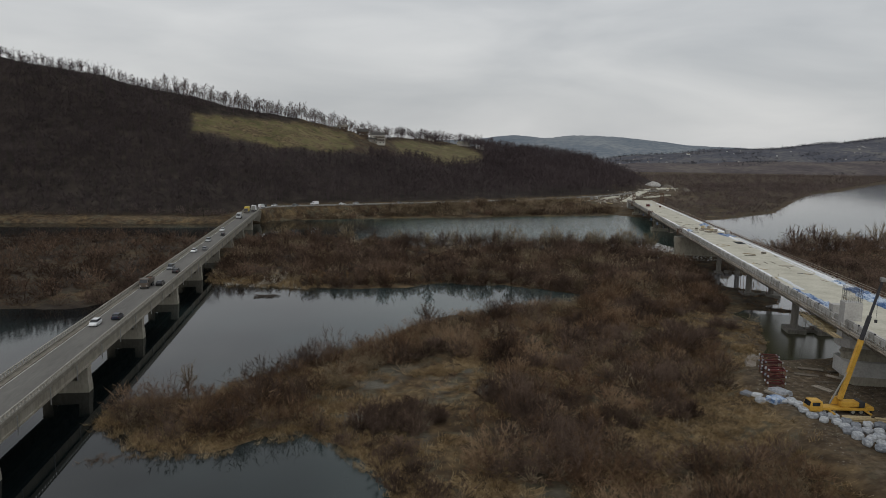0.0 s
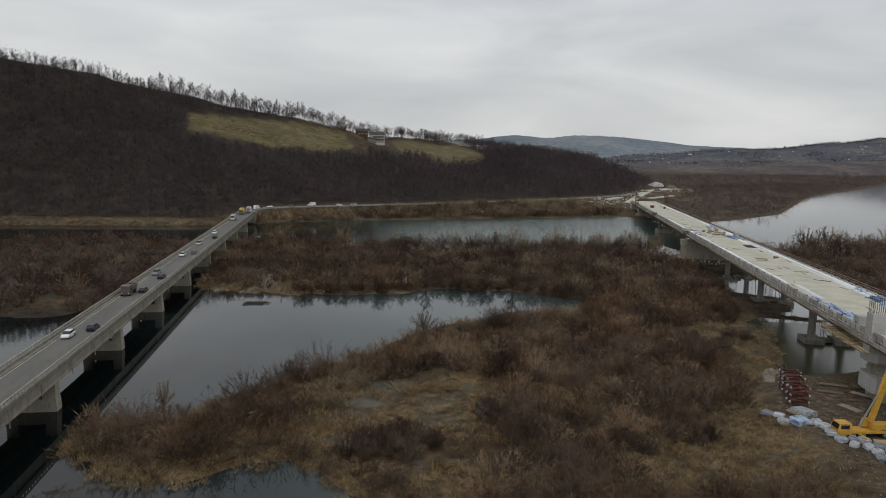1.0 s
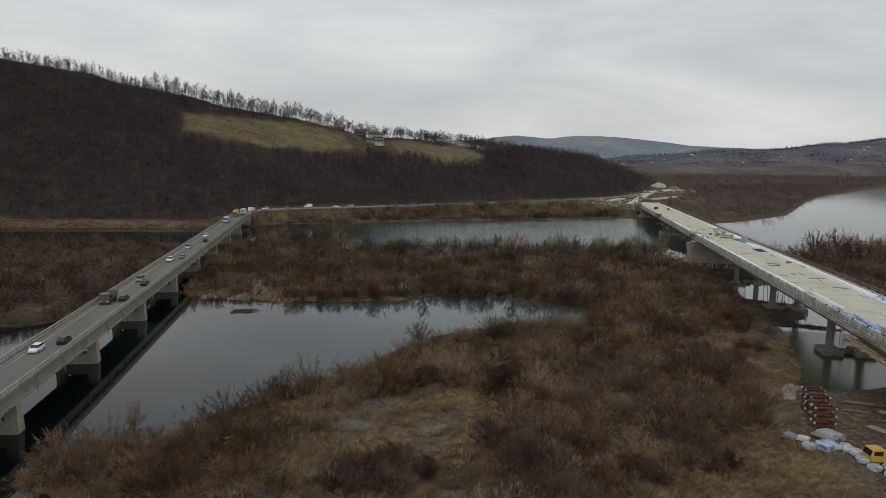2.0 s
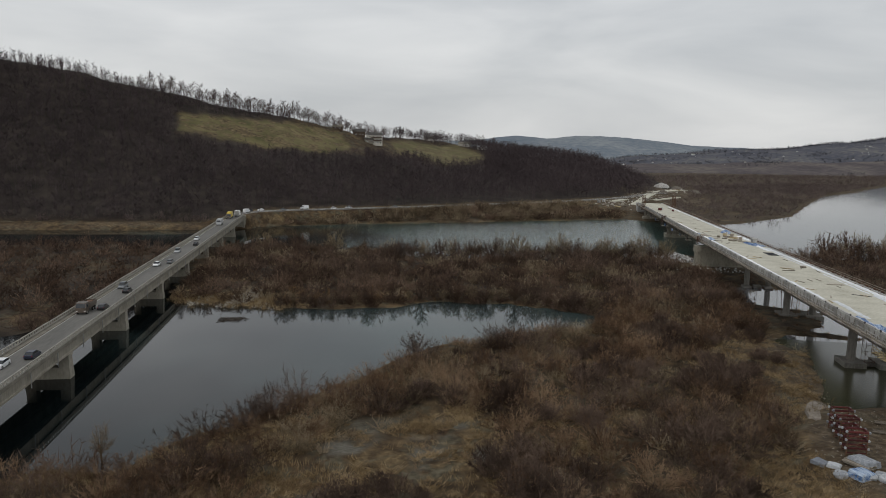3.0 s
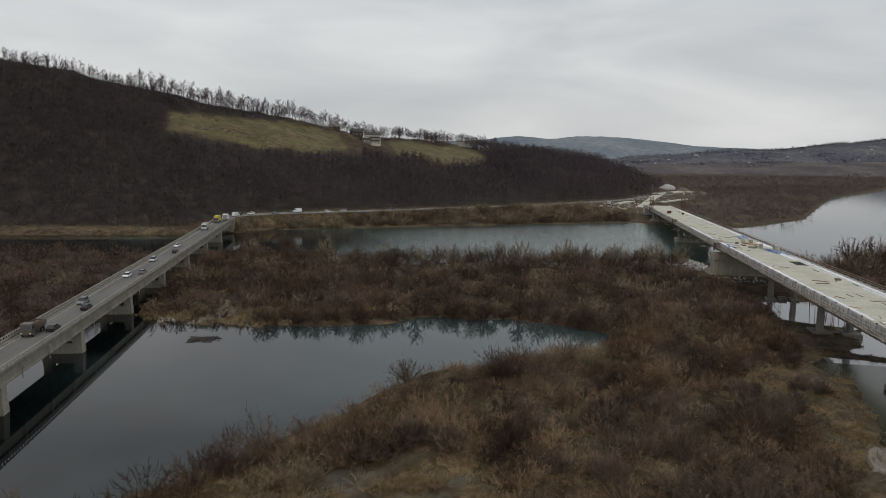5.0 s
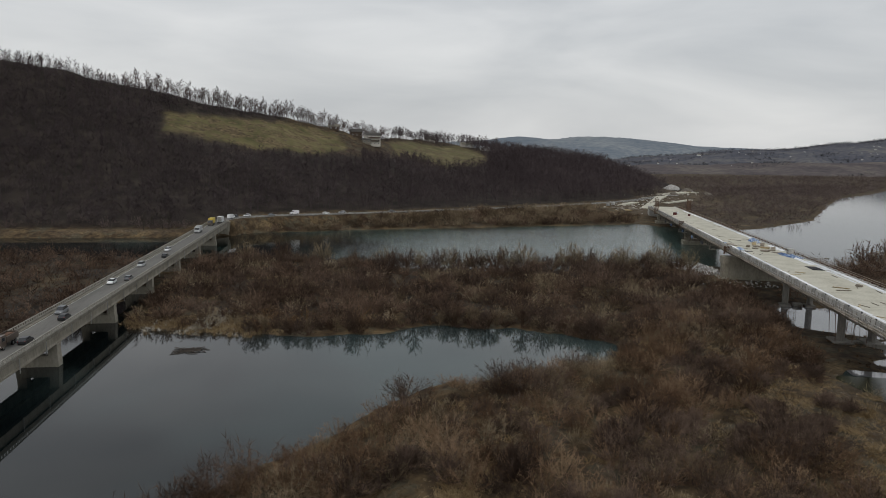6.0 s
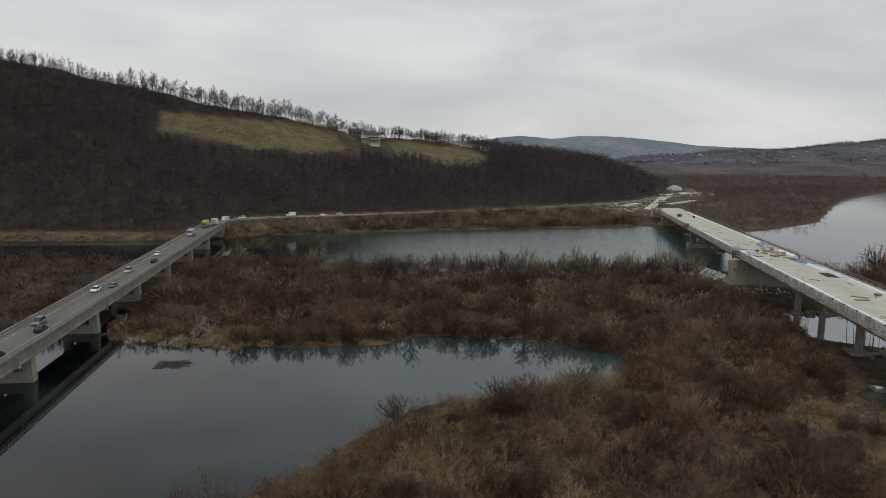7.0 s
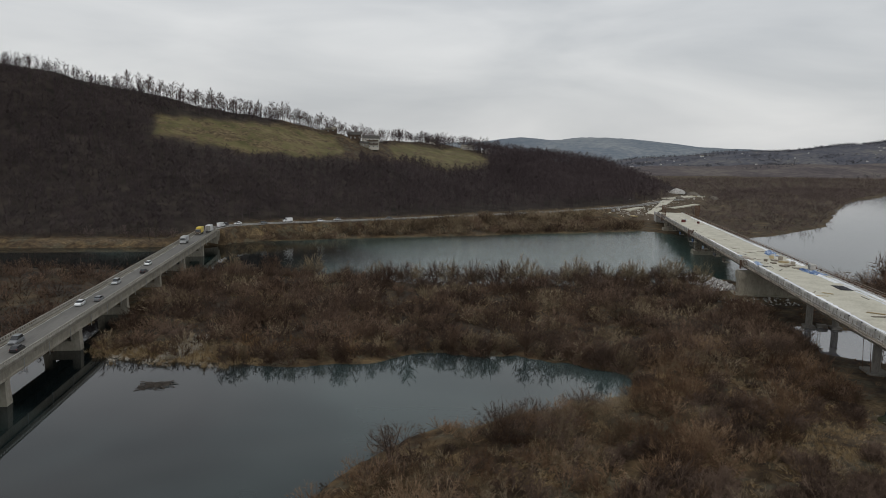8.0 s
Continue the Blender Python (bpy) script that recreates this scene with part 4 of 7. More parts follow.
reeds("dry_reeds", [(-45, 240), (-14, 245), (-11, 260), (-30, 264), (-45, 258)], 0.9, 1.4, 72, 0.45, "pale dry reeds on the wet island shore", lump=6)
SPIT_EDGE = [(-47, 122), (-31, 108), (-22, 106), (-13, 111), (-5, 115), (2, 106), (8, 92), (13, 94), (8, 108), (-2, 121), (-13, 121), (-24, 117), (-33, 119), (-42, 128)]
reeds("dry_reeds", SPIT_EDGE, 1.4, 1.0, 79, 0.5, "ragged dry reeds in the shallows of the spit", lump=4, bend=0.6, dry=-0.45)
reeds("dry_reeds", [(-54, 306), (-27, 317), (0, 321), (0, 328), (-27, 326), (-54, 317)], 0.8, 1.0, 73, 0.45, "line of pale dry reeds across the island", lump=6)
reeds("dry_reeds", GRAVEL_SPIT, 1.0, 0.5, 74, 0.6, "short straw-coloured grass on the gravel spit", lump=5, bend=0.8)
scrub("willow_scrub", SPIT_EDGE, 0.07, 1.7, 12, 10, 0.02, TWIG_DARK, "low dark bushes in the shallows of the spit", 80, 0.55, dry=-0.35, lump=6)
scrub("willow_scrub", [(-26, 138), (-16, 146), (-2, 158), (14, 178), (10, 180), (-8, 162), (-22, 150), (-30, 142)], 0.09, 1.8, 9, 9, 0.02, TWIG_OLIVE, "thin stalks standing in the shallows of the pool", 81, 0.5, dry=-0.7, lump=6)
reeds("dry_reeds", [(14, 146), (24, 152), (34, 160), (36, 156), (30, 148), (18, 142)], 2.2, 1.0, 92, 0.6, "pale flattened straw clumps round the open mud", lump=4, bend=0.9)
reeds("dry_reeds", [(-47, 236), (-30, 236), (-10, 241), (-6, 248), (-22, 254), (-36, 260), (-47, 270)], 0.7, 1.3, 94, 0.62, "ragged pale reeds standing in the wet island shore", lump=5, dry=-0.9, wide=0.06)
reeds("dry_reeds", [(-40, 246), (-12, 243), (-10, 250), (-24, 255), (-38, 262)], 0.5, 0.9, 95, 0.7, "bleached reed litter along the island shore", lump=5, bend=1.0, dry=-0.9, mat=REED_WHITE, wide=0.06)
scrub("willow_scrub", [(-47, 240), (-30, 240), (-12, 244), (-10, 250), (-24, 254), (-38, 262), (-47, 270)], 0.03, 2.6, 12, 10, 0.06, TWIG, "low bushes in the wet island shore", 96, 0.55, dry=-0.6, lump=7)
reeds("dry_reeds", [(-41.2, 110.0), (-36.2, 108.6), (-31.2, 111.6), (-36.2, 113.2)], 1.6, 0.4, 97, 0.4, "flat patch of brown water weed on the pool", lump=3, bend=1.4, dry=-3.0, mat=TWIG)


def woodland(name, points, hgt, mat, label, seed, branches=16, thick=0.16):
    """Bare trees standing close: a stem each and steep forked branches."""
    rng = np.random.default_rng(seed)
    n = len(points)
    top = points + np.array([[0, 0, 1]]) * hgt[:, None] + rng.normal(0, 0.5, (n, 3)) * np.array([[1, 1, 0]])
    stems = spikes(points, top, np.full(n, 0.11))
    b0 = np.repeat(points, branches, axis=0)
    t0 = np.repeat(top, branches, axis=0)
    u = 0.3 + 0.6 * rng.random((n * branches, 1))
    b = b0 + (t0 - b0) * u
    H = np.repeat(hgt, branches)[:, None]
    a = rng.random((n * branches, 1)) * 2 * math.pi
    reach = H * (0.14 + 0.26 * rng.random((n * branches, 1))) * (1.3 - u)
    tip = b + np.concatenate([np.cos(a) * reach, np.sin(a) * reach, H * (0.06 + 0.14 * rng.random((n * branches, 1)))], axis=1)
    w = thick * (0.5 + rng.random(n * branches))
    fork = b + (tip - b) * 0.45
    out = np.concatenate([np.cos(a + 1.1) * reach, np.sin(a + 1.1) * reach, 0.14 * H], axis=1) * (0.4 + 0.6 * rng.random((n * branches, 1)))
    v, f = join([stems, blades(b, tip, w, rng), blades(fork, fork + out, w * 0.8, rng)])
    return tagged(new(name, fast_mesh(name, v, f, mat)), label, "woodland", kind="stuff")


def hill_woods():
    rng = np.random.default_rng(51)
    n = 28000
    x = rng.uniform(-420, 470, n)
    foot, base, crest, top = (np.interp(x, HX, t) for t in (FOOT_Y, HB, HC, HZ))
    y = base - 2 + (crest + 6 - base) * rng.random(n) ** 0.9
    ok = np.max([within(m, x, y) for m in MEADOWS], axis=0) < -1
    ok &= np.max([within(m, x, y + 21) for m in MEADOWS], axis=0) < 0
    ok &= along(ROAD, x, y) > 8
    ok &= ~((x > -38) & (x < 30) & (y > 640))
    ok &= ~((x > 20) & (x < 66) & (y > 690))
    ok &= ~((x > 352) & (y < 960))
    ok &= rng.random(n) < np.clip((crest - base) / 330, 0.4, 1)
    p = np.stack([x, y, height(x, y) - 0.3], axis=1)[ok]
    h = 8 + 4.0 * rng.random(len(p)) + 2 * bumps(p[:, 0], p[:, 1], 30, 21)
    h = h * np.interp(p[:, 0], [40, 120, 220, 300, 420], [1.0, 1.25, 1.5, 1.6, 1.3])
    h = h * np.where((np.interp(p[:, 0], HX, HC) - p[:, 1] < 22) & (p[:, 0] < 20), np.interp(p[:, 0], [-200, -150], [0.95, 0.6]), 1.0)
    woodland("hillside_woods", p, h, FOREST, "dense dark bare woods on the hillside", 52, 11, 0.14)


hill_woods()


def tree_meshes(seed, h, spread, stems=1, fine=0.005, mat=BARK):
    """Trunk and crown of a bare tree, about its foot: leaders, limbs, branches and twigs."""
    rng = np.random.default_rng(seed)
    trunk, b, t, w = Geo(), [], [], []
    for s in range(stems):
        lean = np.array([rng.normal(0, 0.10 + 0.12 * (stems > 1)), rng.normal(0, 0.10 + 0.12 * (stems > 1)), 1.0])
        foot = np.array([rng.normal(0, 0.2) * (stems > 1), rng.normal(0, 0.2) * (stems > 1), -0.3])
        top = foot + lean * h * rng.uniform(0.8, 1.0)
        kink = foot + (top - foot) * 0.5 + rng.normal(0, 0.025 * h, 3)
        trunk.tube(foot, kink, h * 0.019, h * 0.012, 6, False)
        trunk.tube(kink, top, h * 0.012, h * 0.003, 5, False)
        limbs = int(20 / stems ** 0.45)
        for k in range(limbs):
            u = 0.22 + 0.74 * (k + rng.random()) / limbs
            p = foot + (kink - foot) * u * 2 if u < 0.5 else kink + (top - kink) * (u - 0.5) * 2
            a = rng.random() * 2 * math.pi
            out = np.array([math.cos(a), math.sin(a), 0]) * spread
            d = out * rng.uniform(0.55, 1.0) + np.array([0, 0, rng.uniform(0.55, 1.1)])
            d /= np.linalg.norm(d)
            length = h * rng.uniform(0.26, 0.40) * (1.15 - 0.65 * u)
            q = p + d * length
            trunk.tube(p, q, h * 0.0075 * (1.2 - u), h * 0.003, 4, False)
            for i in range(8):
                v = rng.uniform(0.2, 1.0)
                p2 = p + (q - p) * v
                d2 = d + rng.normal(0, 0.55, 3) + np.array([0, 0, 0.25])
                d2 /= np.linalg.norm(d2)
                l2 = length * rng.uniform(0.3, 0.55)
                q2 = p2 + d2 * l2
                b.append(p2), t.append(q2), w.append(h * fine)
                for j in range(4):
                    p3 = p2 + (q2 - p2) * rng.uniform(0.25, 1.0)
                    d3 = d2 + rng.normal(0, 0.6, 3) + np.array([0, 0, 0.15])
                    b.append(p3), t.append(p3 + d3 / np.linalg.norm(d3) * l2 * rng.uniform(0.35, 0.7)), w.append(h * fine * 0.75)
    v, f = blades(np.array(b), np.array(t), np.array(w), rng)
    return trunk.mesh("trunk", mat), fast_mesh("crown", v, f, mat)


def tree(seed, h, spread, label, stems=1, group="", fine=0.0062, mat=BARK):
    t, c = tree_meshes(seed, h, spread, stems, fine, mat)
    ob = thing("tree", Matrix(), label, "tree", group)
    part("trunk", t, BARK, ob)
    part("crown", c, BARK, ob)
    return ob


def dome_tree(seed, h, r, label, stems, fine, thick, mat, group="", clear=0.15):
    """A many-stemmed bare willow: a few crooked stems and a rounded crown of twigs."""
    rng = np.random.default_rng(seed)
    ob = thing("tree", Matrix(), label, "tree", group)
    trunk = Geo()
    for k in range(4):
        a = rng.random() * 6.28
        p0 = Vector((0.12 * math.cos(a), 0.12 * math.sin(a), -0.3))
        p1 = Vector((0.22 * r * math.cos(a), 0.22 * r * math.sin(a), h * 0.35))
        p2 = Vector((0.5 * r * math.cos(a + 0.4), 0.5 * r * math.sin(a + 0.4), h * 0.78))
        trunk.tube(p0, p1, h * 0.016, h * 0.011, 5, False)
        trunk.tube(p1, p2, h * 0.011, h * 0.003, 5, False)
    part("trunk", trunk.mesh("trunk", mat), mat, ob)
    v, f, tone_of = shrubs(np.array([[0.0, 0.0, h * clear]]), np.array([h * (1 - clear)]), np.array([r]), stems, fine, thick, rng)
    part("crown", fast_mesh("crown", v, f, mat), mat, ob)
    return ob


def ridge_trees():
    rng = random.Random(5)
    kinds = [tree(60 + k, 16 + k % 3, (1.2, 0.9, 1.4, 1.0, 1.3, 0.8)[k], "bare deciduous tree on the hill crest", 1, "trees on the crest", 0.0048, TWIG_GREY) for k in range(6)]
    spots = []
    x = -400.0
    while x < 62:
        spots.append((x, float(np.interp(x, HX, HC)) + rng.uniform(-6, 8)))
        x += rng.uniform(0.8, 2.6) if x > -150 else rng.uniform(1.5, 5)
    for x, y in ((132, 1000), (136, 1003), (141, 1001), (145, 1004), (150, 1000), (168, 1000), (182, 996), (196, 985), (80, 870), (72, 850)):
        spots.append((x, y))
    x = 200.0
    while x < 330:
        spots.append((x, float(np.interp(x, HX, HC)) + rng.uniform(-8, 4)))
        x += rng.uniform(2.5, 5)
    first = True
    for i, (x, y) in enumerate(spots):
        k = kinds[i % 6]
        s = rng.uniform(0.85, 1.35) * (0.6 if x < -170 else 1.0) * (1.1 if x > 100 else 1.0)
        m = Matrix.Translation((x, y, float(height(x, y)) - 0.9)) @ Matrix.Rotation(rng.uniform(0, 6.28), 4, "Z")
        if i < 6:
            k.matrix_world = m
            k.scale = (0.7, 0.7, 0.7)
        else:
            copy_thing(k, m @ Matrix.Diagonal((s, s, s * rng.uniform(0.85, 1.15), 1)))


ridge_trees()


def shore_trees():
    rng = random.Random(9)
    kinds = [dome_tree(80 + k, 8.6 + 0.6 * k, 3.6 + 0.4 * k, "rounded bare willow on the island's river shore", 44, 20, 0.075, (TWIG_RED, TWIG_OLIVE)[k % 2], "willows on the river shore") for k in range(4)]
    spots = [(34, 348), (46, 345), (52, 344), (57, 343), (60, 343), (64, 342), (67, 341), (80, 340), (84, 341), (92, 340), (100, 339), (107, 338), (115, 339), (128, 337), (140, 337), (146, 335), (152, 332), (71, 343), (76, 340), (88, 340), (96, 341), (104, 338), (110, 340), (119, 338), (124, 339), (131, 337), (137, 338), (143, 336), (149, 333), (155, 330),
             (40, 347), (30, 350), (18, 356), (5, 361), (-12, 366), (-28, 370), (235, 330), (243, 331), (249, 332), (256, 333), (262, 333), (270, 335), (279, 337), (290, 338), (300, 341), (312, 344), (326, 347)]
    for i, (x, y) in enumerate(spots):
        m = Matrix.Translation((x, y - 2, max(0.1, float(height(x, y - 2))) - 0.1)) @ Matrix.Rotation(rng.uniform(0, 6.28), 4, "Z")
        if i < 4:
            kinds[i].matrix_world = m
        else:
            s = rng.uniform(0.8, 1.25) * (1.25 if x > 200 else 1.0)
            copy_thing(kinds[i % 4], m @ Matrix.Diagonal((s, s, s, 1)))
    for x, y in ((-93, 455), (-90, 456), (-83, 455.5), (-80.5, 456)):
        t = tree(int(-x), 9.5, 0.7, "tall bare tree on the far river bank", 1, "trees on the far bank")
        t.matrix_world = Matrix.Translation((x, y, float(height(x, y)) - 0.2))
    lone = dome_tree(95, 7.8, 3.4, "low spreading bare tree among the shore bushes", 40, 16, 0.05, TWIG_DARK, "", 0.25)
    lone.matrix_world = Matrix.Translation((24.6, 187.0, float(height(24.6, 187.0)) - 0.1))
    slim = dome_tree(96, 6.8, 1.5, "slim pale bare sapling standing in the reeds", 34, 22, 0.022, TWIG_OLIVE, "", 0.22)
    slim.matrix_world = Matrix.Translation((-29.4, 140.4, 0.0))
    edge = [tree(100 + k, 5.0, 1.3, "low bare willow leaning over the island's pool shore", 4, "willows on the pool shore", 0.006, (TWIG_DARK, TWIG_RED, TWIG_OLIVE)[k]) for k in range(3)]
    for i in range(34):
        x = -12 + 3.0 * i + rng.uniform(-1.4, 1.4)
        y = float(np.interp(x, [-20, 5, 21, 36, 58, 72, 83, 92], [246.5, 244.5, 245.5, 251.5, 246.5, 240.5, 230, 232])) + rng.uniform(-0.6, 1.6)
        m = Matrix.Translation((x, y, max(0.0, float(height(x, y))) - 0.1)) @ Matrix.Rotation(rng.uniform(0, 6.28), 4, "Z")
        s = rng.uniform(0.6, 1.25) * (1.0 if i % 5 else 1.25)
        if i < 3:
            edge[i].matrix_world = m
        elif rng.random() < 0.85:
            copy_thing(edge[i % 3], m @ Matrix.Diagonal((s, s, s, 1)))
    for k, (x, y, h) in enumerate(((-16.4, 119.9, 5.6), (-10.4, 122.6, 4.6), (-3.3, 117.4, 4.8), (5.6, 111.8, 4.4))):
        t = dome_tree(110 + k, h, 0.26 * h, "thin bare willow at the edge of the spit", 16, 14, 0.02, TWIG_DARK, "willows on the spit", 0.25)
        t.matrix_world = Matrix.Translation((x, y, max(0.0, float(height(x, y))) - 0.1))
    small = dome_tree(97, 4.4, 1.0, "small bare sapling in the reeds", 22, 18, 0.022, TWIG_OLIVE, "", 0.2)
    small.matrix_world = Matrix.Translation((-16, 143, 0.1))


shore_trees()


# ---- old road bridge ----
OB_X, OB_Z, OB_HALF, OB_END = -53.3, 7.75, 4.35, 456.0
PIER_Y = [65.6 + 39.2 * k for k in range(-3, 10)]


def old_bridge():
    b = thing("road_bridge", pose(OB_X, 0, 0), "long old concrete girder bridge with a two-lane road and concrete parapets", "bridge")
    y0 = -70.0
    part("deck", Geo().prism([(-OB_HALF, -0.32), (-OB_HALF, 0.0), (OB_HALF, 0.0), (OB_HALF, -0.32), (3.2, -0.55), (-3.2, -0.55)], y0, OB_END, "y"), OLD_CONC, b).location.z = OB_Z
    road = part("roadway", Geo().prism([(-3.15, 0.004), (-3.15, 0.03), (0, 0.08), (3.15, 0.03), (3.15, 0.004)], y0, OB_END, "y"), ASPHALT, b, "grey worn asphalt roadway")
    road.location.z = OB_Z
    for side in (-1, 1):
        walkway = part("sidewalk", Geo().box((side * 3.72, (y0 + OB_END) / 2, 0.10), (1.1, OB_END - y0, 0.2), 0, 0.02), OLD_CONC, b)
        walkway.location.z = OB_Z
        fascia = part("edge_beam", Geo().prism([(side * 4.28, -0.45), (side * 4.5, -0.45), (side * 4.5, 0.28), (side * 4.28, 0.28)], y0, OB_END, "y"), OLD_CONC, b)
        fascia.location.z = OB_Z
        line = part("edge_line", Geo().box((side * 3.0, (y0 + OB_END) / 2, 0.045), (0.12, OB_END - y0, 0.01)), LINE, b)
        line.location.z = OB_Z
        rail = part("railing", Geo().box((side * 4.36, (y0 + OB_END) / 2, 1.26), (0.26, OB_END - y0, 0.15), 0, 0.02).box((side * 4.36, (y0 + OB_END) / 2, 0.42), (0.20, OB_END - y0, 0.30), 0, 0.02), RAIL_CONC, b, "pale concrete parapet with an open balustrade")
        rail.location.z = OB_Z
        post = Geo().box((side * 4.36, 0, 0.88), (0.17, 0.46, 0.64), 0, 0.02).mesh("baluster", RAIL_CONC)
        for k in range(300):
            p = part("baluster", post, RAIL_CONC, rail)
            p.location.y = 84 + 1.2 * k
        more = Geo()
        for k in range(128):
            more.box((side * 4.36, -70 + 1.2 * k, 0.88), (0.17, 0.46, 0.64))
        for k in range(9):
            more.box((side * 4.36, 444 + 1.2 * k, 0.88), (0.17, 0.46, 0.64))
        part("balustrade", more, RAIL_CONC, rail)["kind"] = "stuff"
        g = part("girder", Geo().prism([(side * 3.35, -2.7), (side * 4.2, -2.7), (side * 4.2, -2.35), (side * 4.08, -2.2), (side * 4.08, -0.44), (side * 3.35, -0.44)], y0, OB_END, "y"), PIER_CONC, b)
        g.location.z = OB_Z
    mid = part("girder", Geo().box((0, (y0 + OB_END) / 2, -1.45), (0.6, OB_END - y0, 1.8)), PIER_CONC, b)
    mid.location.z = OB_Z
    # a low wall across, and a column under each outer girder
    pier_me = Geo().rings([[(-4.6, -1.4, -2.5), (4.6, -1.4, -2.5), (4.6, 1.4, -2.5), (-4.6, 1.4, -2.5)],
                           [(-4.5, -1.25, 0.5), (4.5, -1.25, 0.5), (4.5, 1.25, 0.5), (-4.5, 1.25, 0.5)],
                           [(-4.4, -1.12, 2.4), (4.4, -1.12, 2.4), (4.4, 1.12, 2.4), (-4.4, 1.12, 2.4)]]).mesh("pier", PIER_CONC)
    cap_me = {k: Geo().rings([[(k * 2.4, -1.1, 2.4), (k * 4.35, -1.1, 2.4), (k * 4.35, 1.1, 2.4), (k * 2.4, 1.1, 2.4)],
                              [(k * 2.3, -1.0, 4.7), (k * 4.3, -1.0, 4.7), (k * 4.3, 1.0, 4.7), (k * 2.3, 1.0, 4.7)],
                              [(k * 2.2, -1.15, 4.75), (k * 4.4, -1.15, 4.75), (k * 4.4, 1.15, 4.75), (k * 2.2, 1.15, 4.75)],
                              [(k * 2.2, -1.15, 5.04), (k * 4.4, -1.15, 5.04), (k * 4.4, 1.15, 5.04), (k * 2.2, 1.15, 5.04)]]).mesh("column", PIER_CONC) for k in (-1, 1)}
    pipe_me = Geo().tube((4.62, 0, OB_Z - 0.3), (4.62, 0, OB_Z - 3.3), 0.10, 0.10, 8).mesh("drain_pipe", STEEL)
    for y in PIER_Y:
        p = part("pier", pier_me, PIER_CONC, b)
        p.location.y = y
        for k in (-1, 1):
            part("column", cap_me[k], PIER_CONC, p)
    for y in PIER_Y:
        for off in (7, 19.6, 32):
            if y + off < OB_END:
                d = part("drain_pipe", pipe_me, STEEL, b)
                d.location.y = y + off
    ab = part("abutment", Geo().box((0, 458.5, 3.3), (9.2, 5.0, 8.8), 0, 0.1).box((4.8, 463, 3.6), (0.7, 12, 8.4), 0, 0.05).box((-4.8, 463, 3.6), (0.7, 12, 8.4), 0, 0.05), PIER_CONC, b)
    return b


old_bridge()


def far_road():
    """Bank road from the bridge round the foot of the hill."""
    pts = []
    for i in range(len(ROAD) - 1):
        p0, p1 = Vector(ROAD[max(i - 1, 0)]), Vector(ROAD[i])
        p2, p3 = Vector(ROAD[i + 1]), Vector(ROAD[min(i + 2, len(ROAD) - 1)])
        for k in range(8):
            t = k / 8
            pts.append(0.5 * (2 * p1 + (p2 - p0) * t + (2 * p0 - 5 * p1 + 4 * p2 - p3) * t * t + (3 * p1 - p0 - 3 * p2 + p3) * t ** 3))
    pts.append(Vector(ROAD[-1]))
    body, edge = [], []
    for i, p in enumerate(pts):
        d = (pts[min(i + 1, len(pts) - 1)] - pts[max(i - 1, 0)]).normalized()
        s = Vector((d.y, -d.x))
        z = 8.32 - 0.45 * float(ease((10 - i) / 10))
        body.append([(*(p - s * 3.9), z - 0.5), (*(p - s * 3.7), z), (*p, z + 0.06), (*(p + s * 3.7), z), (*(p + s * 3.9), z - 0.5)])
        edge.append([[(*(p + s * k * 3.25), z + 0.03), (*(p + s * k * 3.45), z + 0.03), (*(p + s * k * 3.45), z + 0.008), (*(p + s * k * 3.25), z + 0.008)] for k in (-1, 1)])
    r = tagged(new("road", Geo().rings(body, False, False).mesh("road", ASPHALT)), "grey two-lane asphalt road along the wooded hill", "road", kind="structure")
    for k in (0, 1):
        part("edge_line", Geo().rings([e[k] for e in edge], True, True), LINE, r)
    return pts


ROAD_PTS = far_road()

# ---- new bridge under construction ----
NB_W = 18.8
V = Vector((U.y, -U.x, 0))


def nb(s, v, z=0.0):
    """A place by station along the new bridge, offset from its edge over the pool and height."""
    p = NB_O + U * s + V * v
    return Vector((p.x, p.y, z))


def nb_z(s):
    return 15.85 - 0.0152 * (s + 10)


NB_M = Matrix(((V.x, U.x, 0, NB_O.x), (V.y, U.y, 0, NB_O.y), (0, 0, 1, 0), (0, 0, 0, 1)))
SLOPE = Matrix.Rotation(math.atan(-0.0152), 4, "X")
NB_TOP = NB_M @ Matrix.Translation((0, -10, 15.85)) @ SLOPE @ Matrix.Translation((0, 10, 0))


